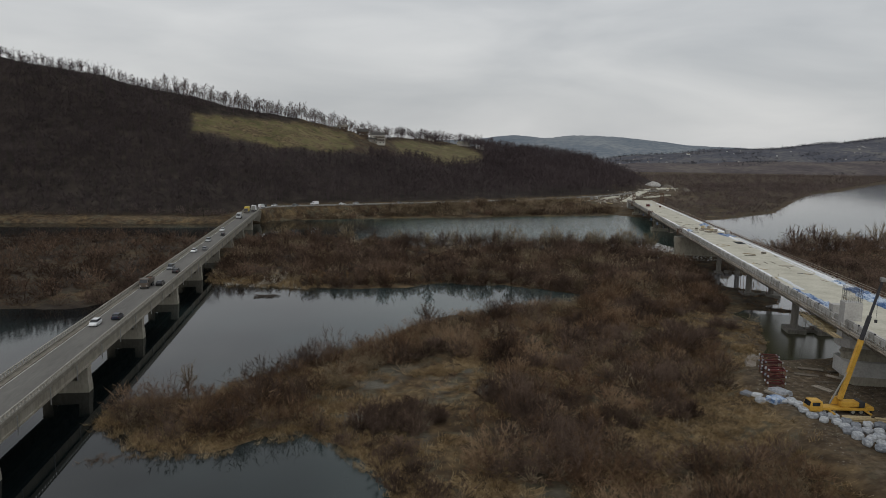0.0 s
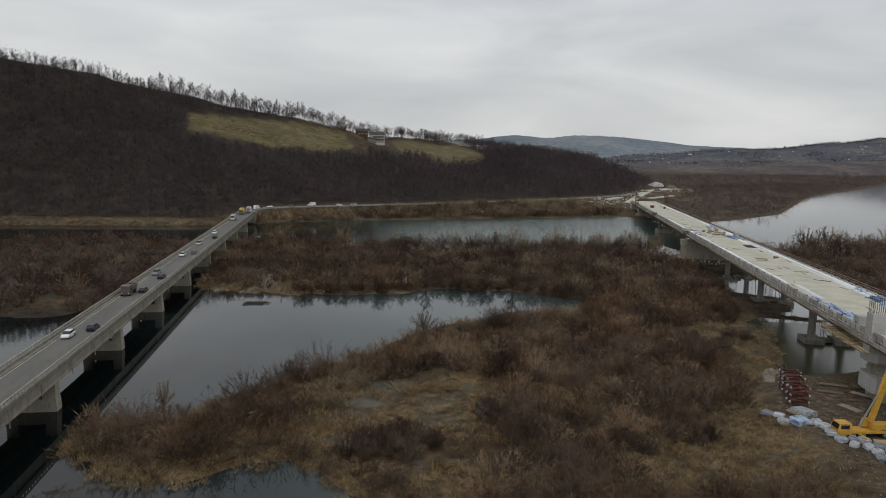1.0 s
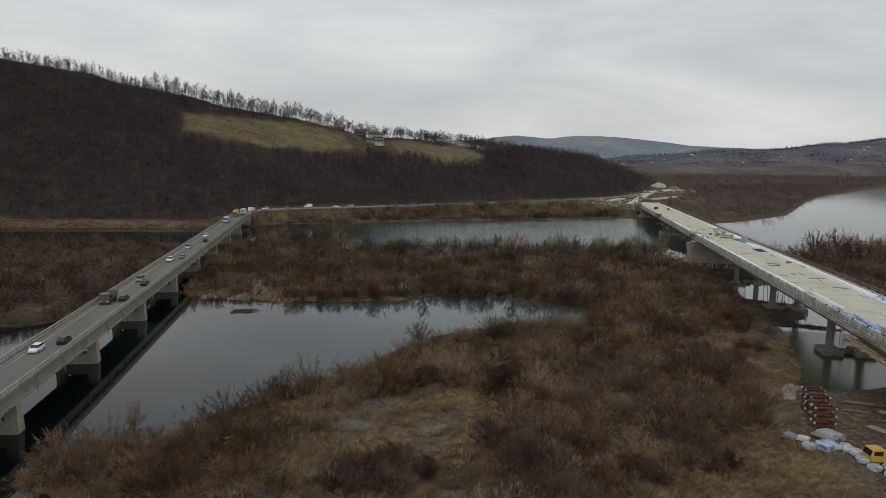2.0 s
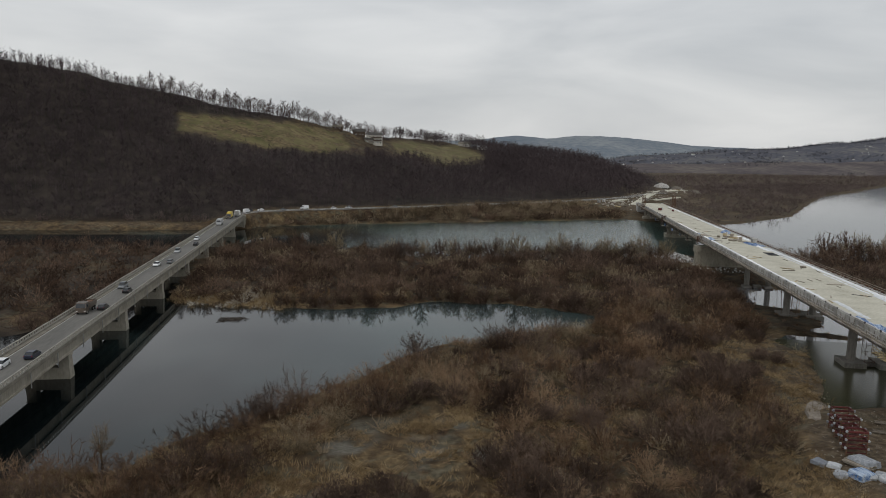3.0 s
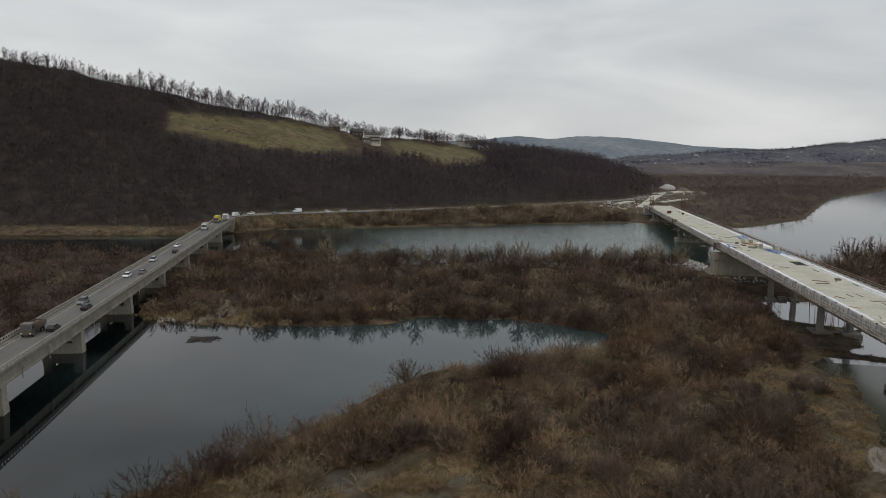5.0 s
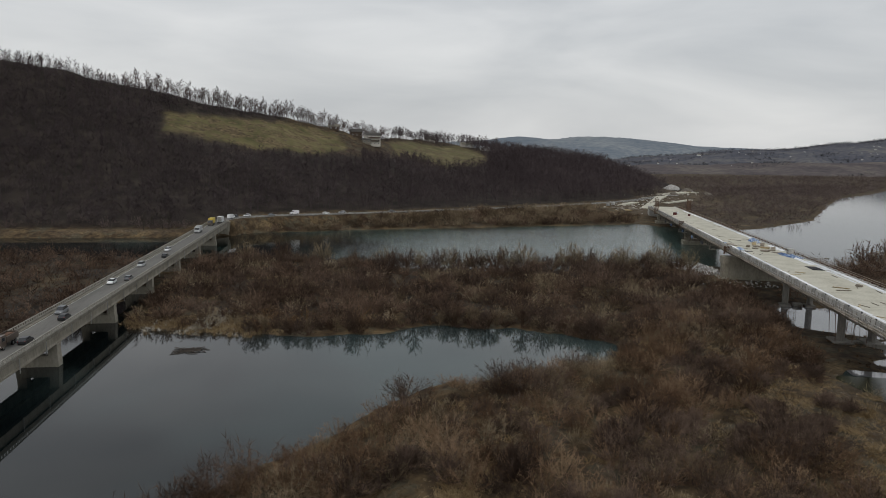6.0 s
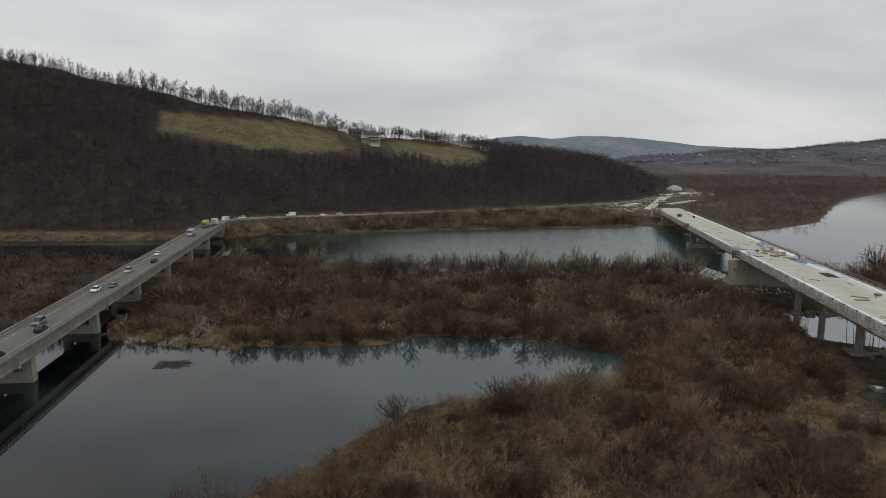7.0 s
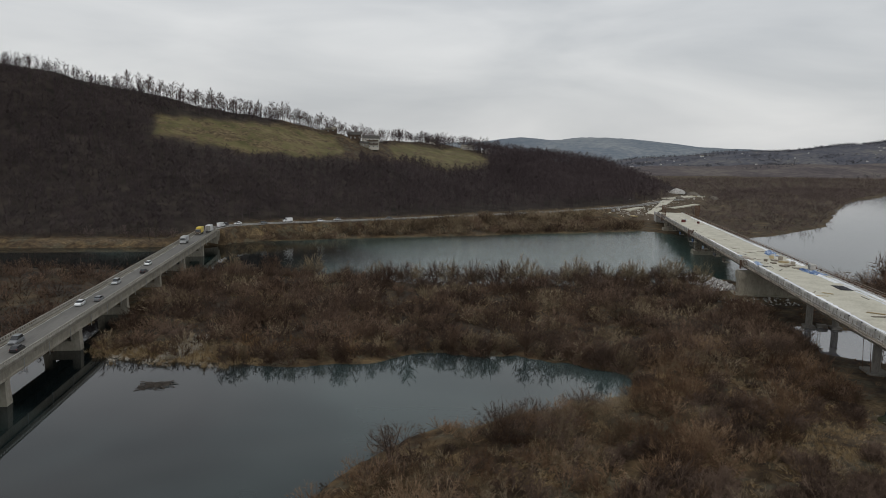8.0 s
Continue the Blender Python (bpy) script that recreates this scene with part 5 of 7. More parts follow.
def new_bridge():
    """Its own space: x across the deck, y along it, z from the deck's top."""
    b = thing("bridge_under_construction", NB_TOP, "new pale concrete road bridge still under construction with edge formwork", "bridge")
    y0, y1 = -170.0, 440.0
    n = y1 - y0
    c = (y0 + y1) / 2
    part("deck_slab", Geo().prism([(0, -0.45), (0, 0), (NB_W, 0), (NB_W, -0.45), (NB_W - 3.6, -0.75), (3.6, -0.75)], y0, y1, "y"), DECK_CONC, b, "dusty pale concrete deck")
    for gx in (4.6, NB_W - 4.6):
        part("box_girder", Geo().prism([(gx - 2.2, -3.5), (gx + 2.2, -3.5), (gx + 3.0, -0.7), (gx - 3.0, -0.7)], y0, y1, "y"), COLUMN_CONC, b)
    for x in (0.22, NB_W - 0.22):
        part("kerb", Geo().box((x, c, 0.15), (0.36, n, 0.3), 0, 0.03), NEW_CONC, b)
    # edge formwork: panels held by brackets
    panel = Geo().box((-0.32, 0, -0.55), (0.16, 2.22, 1.5), 0, 0.02, (0, -9, 0)).box((-0.20, 0, 0.32), (0.22, 2.3, 0.16), 0, 0.02).mesh("formwork_panel", FORM)
    ledge = Geo().box((-1.15, 0, -1.35), (1.5, 2.34, 0.09)).box((-1.85, 0, -1.0), (0.06, 2.34, 0.22)).mesh("walkway_board", GREY_PLANK)
    brace = Geo().beam((-1.9, 0, -1.5), (-0.1, 0, -2.9), 0.16, 0.18).beam((-1.9, 0, -1.45), (0.0, 0, -1.45), 0.14, 0.18).beam((-0.62, 0, -1.4), (-0.30, 0, 0.2), 0.10, 0.12).beam((-1.85, 0, -1.4), (-1.85, 0, -0.1), 0.09, 0.09).mesh("bracket", GREY_PLANK)
    guard = Geo().box((-1.85, 0, -0.12), (0.06, 2.36, 0.14)).box((-1.85, 0, -0.62), (0.05, 2.36, 0.10)).mesh("guard_rail", FORM)
    knob = Geo().box((-0.35, 0, 0.48), (0.24, 0.5, 0.26), 0, 0.05).beam((-0.4, 0, -0.3), (-0.35, 0, 0.4), 0.08, 0.08).mesh("clamp", DARK_STEEL)
    rpanel = Geo().box((NB_W + 0.35, 0, -0.42), (0.1, 1.92, 1.0), 0, 0.015).box((NB_W + 0.75, 0, -0.95), (0.9, 1.92, 0.06)).mesh("formwork_panel", GREY_PLANK)
    outrigger = Geo().beam((NB_W - 0.6, 0, 0.12), (NB_W + 1.3, 0, 0.12), 0.2, 0.22).box((NB_W + 0.4, 0, 0.4), (0.5, 0.5, 0.5), 0, 0.05).mesh("outrigger", RUST)
    tilt = random.Random(17)
    for k in range(210):
        y = -60 + 2.4 * k
        if y > y1 - 2:
            break
        for me, nm, step in ((panel, "formwork_panel", 1), (ledge, "walkway_board", 1), (brace, "bracket", 1), (guard, "guard_rail", 1), (knob, "clamp", 3), (rpanel, "formwork_panel", 2), (outrigger, "outrigger", 2)):
            if k % step == 0:
                o = part(nm, me, None, b)
                o.location.y = y + (1.2 if nm in ("bracket", "clamp") else 0)
                if nm in ("formwork_panel", "walkway_board"):
                    o.location.z = tilt.uniform(-0.07, 0.05)
                    o.location.x = tilt.uniform(-0.06, 0.03) if me is not rpanel else 0
    rail = part("railing", Geo().box((NB_W + 0.9, c, 1.1), (0.08, n, 0.10)).box((NB_W + 0.9, c, 0.55), (0.06, n, 0.12)).box((NB_W + 0.9, c, 0.1), (0.06, n, 0.14)), GREY_PLANK, b, "temporary timber guard rail")
    post = Geo().box((NB_W + 0.9, 0, 0.1), (0.09, 0.09, 2.1)).mesh("post", RUST)
    for k in range(200):
        o = part("post", post, RUST, rail)
        o.location.y = -40 + 2.4 * k
    return b


new_bridge()


def pier_pair(s, form):
    """Footing with two columns and a cross head."""
    top = nb_z(s) - 3.6
    p = thing("bridge_pier", NB_M @ Matrix.Translation((0, s, 0)), "pale concrete pier with two columns on a stepped footing", "bridge pier", "piers of the new bridge")
    for x in (7.8, 15.4):
        part("footing", Geo().box((x, 0, 0.1), (4.8, 6.6, 2.2) if s < 100 else (3.0, 3.6, 1.2), 0, 0.08), COLUMN_CONC, p)
        part("column", Geo().rings([[(x + 0.95 * math.cos(a) * k, 1.25 * math.sin(a) * k, z) for a in [math.pi / 8 + i * math.pi / 4 for i in range(8)]] for z, k in ((1.0, 1.0), (top - 1.6, 1.0), (top - 0.9, 1.25), (top, 1.45))]), COLUMN_CONC, p)
        part("bearing", Geo().box((x, 0, top + 0.06), (1.2, 1.2, 0.12)), DARK_STEEL, p)
        # falsework boxed round the head of the column
        part("head_formwork", Geo().rings([[(x + i * a, j * c, z) for i, j in ((-1, -1), (1, -1), (1, 1), (-1, 1))] for a, c, z in ((1.3, 1.6, top - 2.3), (2.7, 2.3, top - 0.5), (2.9, 2.4, top + 0.0))]), form, p, "dark boards round the column head")
        for k in ((-1, 1) if s == 81 else ()):
            part("prop", Geo().tube((x + k * 2.0, 2.2, 0.9), (x + k * 2.6, 2.2, top - 0.6), 0.07, 0.07, 6).tube((x + k * 2.0, -2.2, 0.9), (x + k * 2.6, -2.2, top - 0.6), 0.07, 0.07, 6), RUST, p)
    part("tie_beam", Geo().box((11.6, 0, 0.55), (2.78, 2.2, 1.0), 0, 0.06), COLUMN_CONC, p)
    return p


for st, boards in ((31.5, WOOD_DARK), (81.0, WOOD_DARK), (128.5, BLUE)):
    pier_pair(st, boards)


def scaffold(s, x, w, d, h, z, label="grey steel scaffold tower beneath the new bridge"):
    """Lattice tower of tubes with plank decks."""
    p = thing("scaffold_tower", NB_M @ Matrix.Translation((x, s, z)), label, "scaffold", "scaffold towers")
    g = Geo()
    n = max(1, int(h / 2))
    for i in (-1, 1):
        for j in (-1, 1):
            part("standard", Geo().tube((i * w / 2, j * d / 2, 0), (i * w / 2, j * d / 2, h), 0.05, 0.05, 6), RUST, p)
    for k in range(n + 1):
        zz = min(h - 0.1, 0.2 + k * h / n)
        for i in (-1, 1):
            g.tube((i * w / 2, -d / 2, zz), (i * w / 2, d / 2, zz), 0.04, 0.04, 5)
            g.tube((-w / 2, i * d / 2, zz), (w / 2, i * d / 2, zz), 0.04, 0.04, 5)
        if k < n:
            sg = 1 if k % 2 else -1
            for i in (-1, 1):
                g.tube((-w / 2 * sg, i * d / 2, zz), (w / 2 * sg, i * d / 2, zz + h / n), 0.035, 0.035, 5)
                g.tube((i * w / 2, -d / 2 * sg, zz), (i * w / 2, d / 2 * sg, zz + h / n), 0.035, 0.035, 5)
    part("ledger", g, RUST, p)
    part("plank_deck", Geo().box((0, 0, h + 0.03), (w * 1.15, d * 1.1, 0.06)), TIMBER, p)
    return p


for st, xx in ((86, 11.6), (31.5, 11.6), (133.5, 11.6)):
    scaffold(st, xx, 2.2, 2.2, nb_z(st) - 3.0, 0.3 if st in (58, 106) else 0.9)


def wall_pier(s, lift, label, reach=3.6):
    """Broad wall pier that reaches out past the deck for the pylons."""
    p = thing("bridge_pier", NB_M @ Matrix.Translation((0, s, 0)), label, "bridge pier", "pylon piers")
    w0, w1 = -reach, NB_W + reach

    def slab(hy, z0, z1, x0=w0, x1=w1, cut=0.6):
        return Geo().prism([(x0 + cut, -hy), (x1 - cut, -hy), (x1, -hy + cut), (x1, hy - cut), (x1 - cut, hy), (x0 + cut, hy), (x0, hy - cut), (x0, -hy + cut)], z0, z1, "z")

    part("footing", slab(4.2, -1.5, lift, w0 - 1.2, w1 + 1.2), PIER_CONC, p)
    part("wall", slab(2.3, lift, nb_z(s) - 6.2, w0 + 0.3, w1 - 0.3), PIER_CONC, p)
    part("pier_head", slab(3.1, nb_z(s) - 6.2, nb_z(s) - 3.6), PIER_CONC, p)
    return p


def yard_pier(s):
    """Pylon pier in the yard: plinth, block, necked shaft and head."""
    p = thing("bridge_pier", NB_M @ Matrix.Translation((0, s, 0)), "massive grey concrete pylon pier beside the yard", "bridge pier", "pylon piers")

    def slab(hy, z0, z1, x0, cut):
        x1 = NB_W - x0
        return Geo().prism([(x0 + cut, -hy), (x1 - cut, -hy), (x1, -hy + cut), (x1, hy - cut), (x1 - cut, hy), (x0 + cut, hy), (x0, hy - cut), (x0, -hy + cut)], z0, z1, "z")

    part("footing", slab(3.2, -1.0, 4.8, 1.0, 0.9), PIER_CONC, p)
    part("block", slab(3.4, 4.8, 7.9, -0.4, 0.8), NEW_CONC, p)
    part("neck", slab(2.3, 7.9, 10.6, 0.2, 1.7), PIER_CONC, p)
    part("collar", slab(2.6, 8.9, 9.5, 0.0, 1.8), PIER_CONC, p)
    part("pier_head", slab(3.0, 10.6, nb_z(s) - 3.6, -1.0, 1.4), NEW_CONC, p)


P1 = -22.0
yard_pier(P1)
wall_pier(173, 1.4, "massive grey concrete pylon pier on the river shore")
wall_pier(286, 2.0, "grey concrete pylon pier standing in the river", -0.8)
wall_pier(394, 2.2, "grey concrete pylon pier near the far bank", 0.4)


def pylon(s, v, h, label, z):
    p = thing("pylon", NB_M @ Matrix.Translation((v, s, z)), label, "pylon", "pylons")
    part("shaft", Geo().rings([[(i * (1.75 - 0.08 * k), j * (1.4 - 0.06 * k), zz) for i, j in ((-1, -1), (1, -1), (1, 1), (-1, 1))] for k, zz in ((0, 0), (1, h))]), NEW_CONC, p)
    bar = Geo().tube((0, 0, 0), (0, 0, 3.4), 0.03, 0.03, 5, False).mesh("rebar", DARK_STEEL)
    for i in range(9):
        for j in (-1, 1):
            o = part("rebar", bar, DARK_STEEL, p)
            o.location = (-1.5 + 0.375 * i, j * 1.2, h - 0.1)
    for j in range(5):
        for i in (-1, 1):
            o = part("rebar", bar, DARK_STEEL, p)
            o.location = (i * 1.5, -0.9 + 0.45 * j, h - 0.1)
    return p


pylon(P1 - 0.4, 0.9, 7.4, "grey concrete pylon stub with bare reinforcing bars", nb_z(P1) - 3.6)
pylon(P1 - 0.4, NB_W - 0.9, 7.4, "grey concrete pylon stub with bare reinforcing bars", nb_z(P1) - 3.6)


def abutment_far():
    p = thing("bridge_abutment", NB_M @ Matrix.Translation((0, 441, 0)), "grey concrete abutment on the far bank", "abutment")
    part("wall", Geo().box((NB_W / 2, 1, 3.4), (NB_W + 1.5, 3.0, 9.2), 0, 0.1), NEW_CONC, p)
    part("wing_wall", Geo().box((-0.4, 6, 4.2), (0.8, 9, 9), 0, 0.05), NEW_CONC, p)
    part("wing_wall", Geo().box((NB_W + 0.4, 6, 4.2), (0.8, 9, 9), 0, 0.05), NEW_CONC, p)


abutment_far()


def inlet_water(poly, z, mat, label):
    tagged(new("water", Geo().add([nb(s, v, z) for s, v in poly], [tuple(range(len(poly)))]).mesh("water", mat)), label, "water", kind="structure")


inlet_water([(-2, -12), (40, -14), (52, -6), (52, 24), (-4, 24)], 0.004, MURKY_WATER, "murky greenish-brown shallow water in the inlet")
# sky reflection under the deck, put into the water's own colour
inlet_water([(52.5, 0.5), (133, 0.5), (133, 34), (52.5, 34)], 0.004, SKY_BRIGHT_WATER, "pale water beneath the new bridge, brightened for reflected sky")


# falsework standing on the footing of the river pier
for off in (-3.3, 3.3):
    for xx in (2.0, 7.0, 12.0, 17.0):
        scaffold(286 + off, xx, 2.6, 1.5, nb_z(286) - 5.8, 2.0, "dark steel falsework tower on the river pier")
for k, (st, xx, w) in enumerate(((281, 1.0, 2.4), (291, 3.0, 2.0), (283, -0.6, 1.6), (250, 0.6, 2.2), (225, 0.8, 2.6), (205, 0.6, 2.0), (320, 0.6, 2.2), (345, 0.6, 2.4), (370, 0.6, 2.0))):
    cradle = thing("hanging_platform", NB_TOP @ Matrix.Translation((xx, st, 0)), "dark working platform hung below the deck edge", "platform", "hanging platforms")
    part("floor", Geo().box((-1.2, 0, -4.6), (2.4, w * 2.2, 0.14)), GREY_PLANK, cradle)
    for i in (-1, 1):
        part("hanger", Geo().beam((-2.2, i * w, -4.6), (-2.2, i * w, -1.4), 0.14, 0.14), DARK_STEEL, cradle)
        part("hanger", Geo().beam((-0.2, i * w, -4.6), (-0.2, i * w, -0.8), 0.14, 0.14), DARK_STEEL, cradle)
    part("panel", Geo().box((-2.3, 0, -3.9), (0.08, w * 2.1, 1.4)), (BLUE, DARK_STEEL, WOOD_DARK)[k % 3], cradle)


# ---- distance ----
def hill_range(name, profile, y, depth, mat, label, seed):
    """A long rounded ridge with a wooded skyline."""
    xs = np.linspace(profile[0][0], profile[-1][0], 260)
    crest = np.interp(xs, [p[0] for p in profile], [p[1] for p in profile])
    crest = crest + 3.0 * bumps(xs, xs * 0, 90, seed) + 2.0 * bumps(xs, xs * 0, 18, seed + 1)
    rows = np.linspace(-1, 1, 15)
    verts = []
    for r in rows:
        k = math.cos(r * math.pi / 2) ** 0.9 if abs(r) < 1 else 0.0
        yy = y + r * depth + 60 * bumps(xs, xs * 0 + r * 300, 260, seed + 2)
        zz = crest * k + 5 * bumps(xs, yy, 150, seed + 3) * k - 6 * (1 - k)
        verts.append(np.stack([xs, yy, zz], axis=1))
    verts = np.concatenate(verts)
    i = (np.arange(14)[:, None] * 260 + np.arange(259)[None]).ravel()
    me = fast_mesh(name, verts, np.stack([i, i + 1, i + 261, i + 260], axis=1), mat)
    me.shade_smooth()
    return tagged(new(name, me), label, "hills", kind="structure")


# the haze over these ridges is part of their base colour
hill_range("backdrop_far_hills", [(-400, 60), (300, 78), (600, 96), (749, 108), (900, 122), (1060, 112), (1245, 133), (1500, 124), (1750, 92), (2049, 84), (2500, 80), (3200, 78)], 3500, 700, FAR_HILL, "distant wooded hills coloured blue-grey for haze", 71)
hill_range("backdrop_valley_side", [(800, 8), (1000, 22), (1250, 48), (1456, 66), (1600, 70), (1684, 76), (1850, 96), (2076, 116), (2400, 140), (2800, 150), (3300, 150)], 2500, 560, MID_HILL, "wooded valley side with fields, colour greyed for haze", 75)

hill_range("backdrop_low_slope", [(300, 2), (700, 8), (1000, 16), (1300, 28), (1600, 36), (1900, 44), (2400, 52), (3000, 56)], 1980, 330, NEAR_SLOPE, "low brown valley slope with hedges and fields, paled for haze", 79)


def far_trees():
    """Hedges and copses on the valley sides, each a small bare clump."""
    rng = np.random.default_rng(91)
    pts = []
    for k in range(36):
        x, y, a = rng.uniform(500, 2300), rng.uniform(1560, 2700), rng.uniform(-0.5, 0.5)
        for i in range(int(rng.integers(4, 22))):
            pts.append((x + i * 11 * math.cos(a) + rng.normal(0, 3), y + i * 11 * math.sin(a) + rng.normal(0, 4)))
    for k in range(24):
        cx, cy = rng.uniform(900, 2300), rng.uniform(2000, 2600)
        for i in range(30):
            pts.append((cx + rng.normal(0, 45), cy + rng.normal(0, 22)))
    for x in np.arange(1650, 2350, 6.0):
        pts.append((x + rng.normal(0, 3), 2500 + rng.normal(0, 20)))
    deps = bpy.context.evaluated_depsgraph_get()
    out = []
    for x, y in pts:
        hit, place, *_ = scene.ray_cast(deps, Vector((x, y, 400)), Vector((0, 0, -1)))
        if hit and place.z > 1.5:
            out.append(tuple(place))
    p = np.array(out)
    h = rng.uniform(6, 13, len(p))
    v, f, _ = shrubs(p - np.array([[0, 0, 0.5]]), h, h * 0.6, 6, 5, 0.8, rng)
    tagged(new("valley_woods", fast_mesh("valley_woods", v, f, FAR_TREES)), "bare copses on the far valley side, greyed for haze", "woodland", kind="stuff")


bpy.context.view_layer.update()
far_trees()


# ---- houses ----
def house(m, w, d, h, roof_h, label, roof=None, storeys=2, balcony=False, wall=None, group="houses"):
    p = thing("house", m, label, "house", group)
    wm = wall or PLASTER
    part("wall", Geo().prism([(-d / 2, -1.5), (d / 2, -1.5), (d / 2, h), (0, h + roof_h), (-d / 2, h)], -w / 2, w / 2, "x"), wm, p)
    o = 0.5
    part("roof", Geo().prism([(-d / 2 - o, h - o * 0.5), (0, h + roof_h + 0.05), (d / 2 + o, h - o * 0.5), (d / 2 + o, h - o * 0.5 + 0.25), (0, h + roof_h + 0.32), (-d / 2 - o, h - o * 0.5 + 0.25)], -w / 2 - o, w / 2 + o, "x"), roof or ROOF, p)
    part("chimney", Geo().box((w * 0.2, 0.6, h + roof_h + 0.4), (0.6, 0.6, 1.6)), OLD_CONC, p)
    casing = Geo().box((0, -d / 2 - 0.02, 0), (1.2, 0.1, 1.3)).mesh("window", WHITE_FOIL)
    pane = Geo().box((0, -d / 2 - 0.05, 0), (1.0, 0.1, 1.1)).mesh("pane", GLASS)
    n = max(2, int(w / 3.2))
    for k in range(storeys):
        z = 1.5 + k * (h - 0.2) / storeys
        for i in range(n):
            wn = part("window", casing, None, p)
            wn.location = (-w / 2 + (i + 0.5) * w / n, 0, z)
            part("pane", pane, None, wn)
        if balcony and k:
            part("balcony", Geo().box((0.8, -d / 2 - 0.7, z - 1.05), (w * 0.75, 1.4, 0.18)).box((0.8, -d / 2 - 1.35, z - 0.55), (w * 0.75, 0.08, 0.9)), WOOD_DARK, p, "dark timber balcony")
    return p


def on_hill(x, y, rz):
    return pose(x, y, float(height(x, y)), 0, 0, rz)


def on_slope(x, y, rz):
    hit, place, *_ = scene.ray_cast(bpy.context.evaluated_depsgraph_get(), Vector((x, y, 400)), Vector((0, 0, -1)))
    return pose(x, y, place.z if hit else 0.0, 0, 0, rz)


house(on_hill(42, 741, 8), 14.5, 10, 9.2, 2.4, "three-storey cream house with dark balconies on the hillside", ROOF, 3, True)
house(on_hill(27, 752, 10), 11, 8, 4.2, 2.6, "low weathered farm building with a dark roof", ROOF, 1, False, WOOD_DARK)
house(on_hill(6, 738, -12), 9, 6, 2.8, 1.8, "small shed with a pale sheet roof", OLD_CONC, 1, False, WOOD_DARK)
house(on_hill(36, 736, 14), 8, 6, 3.0, 1.6, "grey outbuilding below the house", ROOF, 1, False, OLD_CONC)
house(on_hill(128, 985, 0), 13, 8, 3.2, 2.8, "low house with a pale roof on the crest", OLD_CONC, 1)
house(on_hill(176, 975, 8), 16, 9, 3.4, 2.4, "long low farmhouse beside the meadow", OLD_CONC, 1)
house(on_hill(198, 962, -6), 12, 8, 3.4, 2.4, "low white farmhouse among trees", WHITE_FOIL, 1)


def villages():
    rng = random.Random(33)
    first = {}
    hamlets = [(1010, 2250), (1120, 2330), (1300, 2420), (1500, 2300), (1760, 2160), (1900, 2280), (2050, 2060), (1250, 2000)]
    for k in range(44):
        cx, cy = hamlets[k % 8]
        x, y = cx + rng.gauss(0, 60), cy + rng.gauss(0, 45)
        kind = k % 3
        m = on_slope(x, y, rng.uniform(-40, 40)) @ Matrix.Scale(rng.uniform(0.42, 0.62), 4)
        if kind not in first:
            first[kind] = house(m, (11, 13, 18)[kind], 9, (5, 4, 5)[kind], 3.4, ("pale house in the far village", "white house with a dark roof in the far village", "long pale building in the far village")[kind], (ROOF, RUST, OLD_CONC)[kind], 2 if kind < 2 else 1, False, VILLAGE_WALL, "village houses")
        else:
            copy_thing(first[kind], m)


villages()


# ---- building yard and things on the new bridge ----
def at_yard(x, y, rz=0.0, dz=0.0):
    return pose(x, y, float(height(x, y)) + dz, 0, 0, rz)


def wheel(parent, x, y, z, r, w, rim=None):
    t = part("wheel", Geo().tube((x - w / 2, y, z), (x + w / 2, y, z), r, r, 14), TYRE, parent)
    part("rim", Geo().tube((x - w / 2 - 0.02, y, z), (x + w / 2 + 0.02, y, z), r * 0.55, r * 0.55, 10), rim or STEEL, t)
    return t


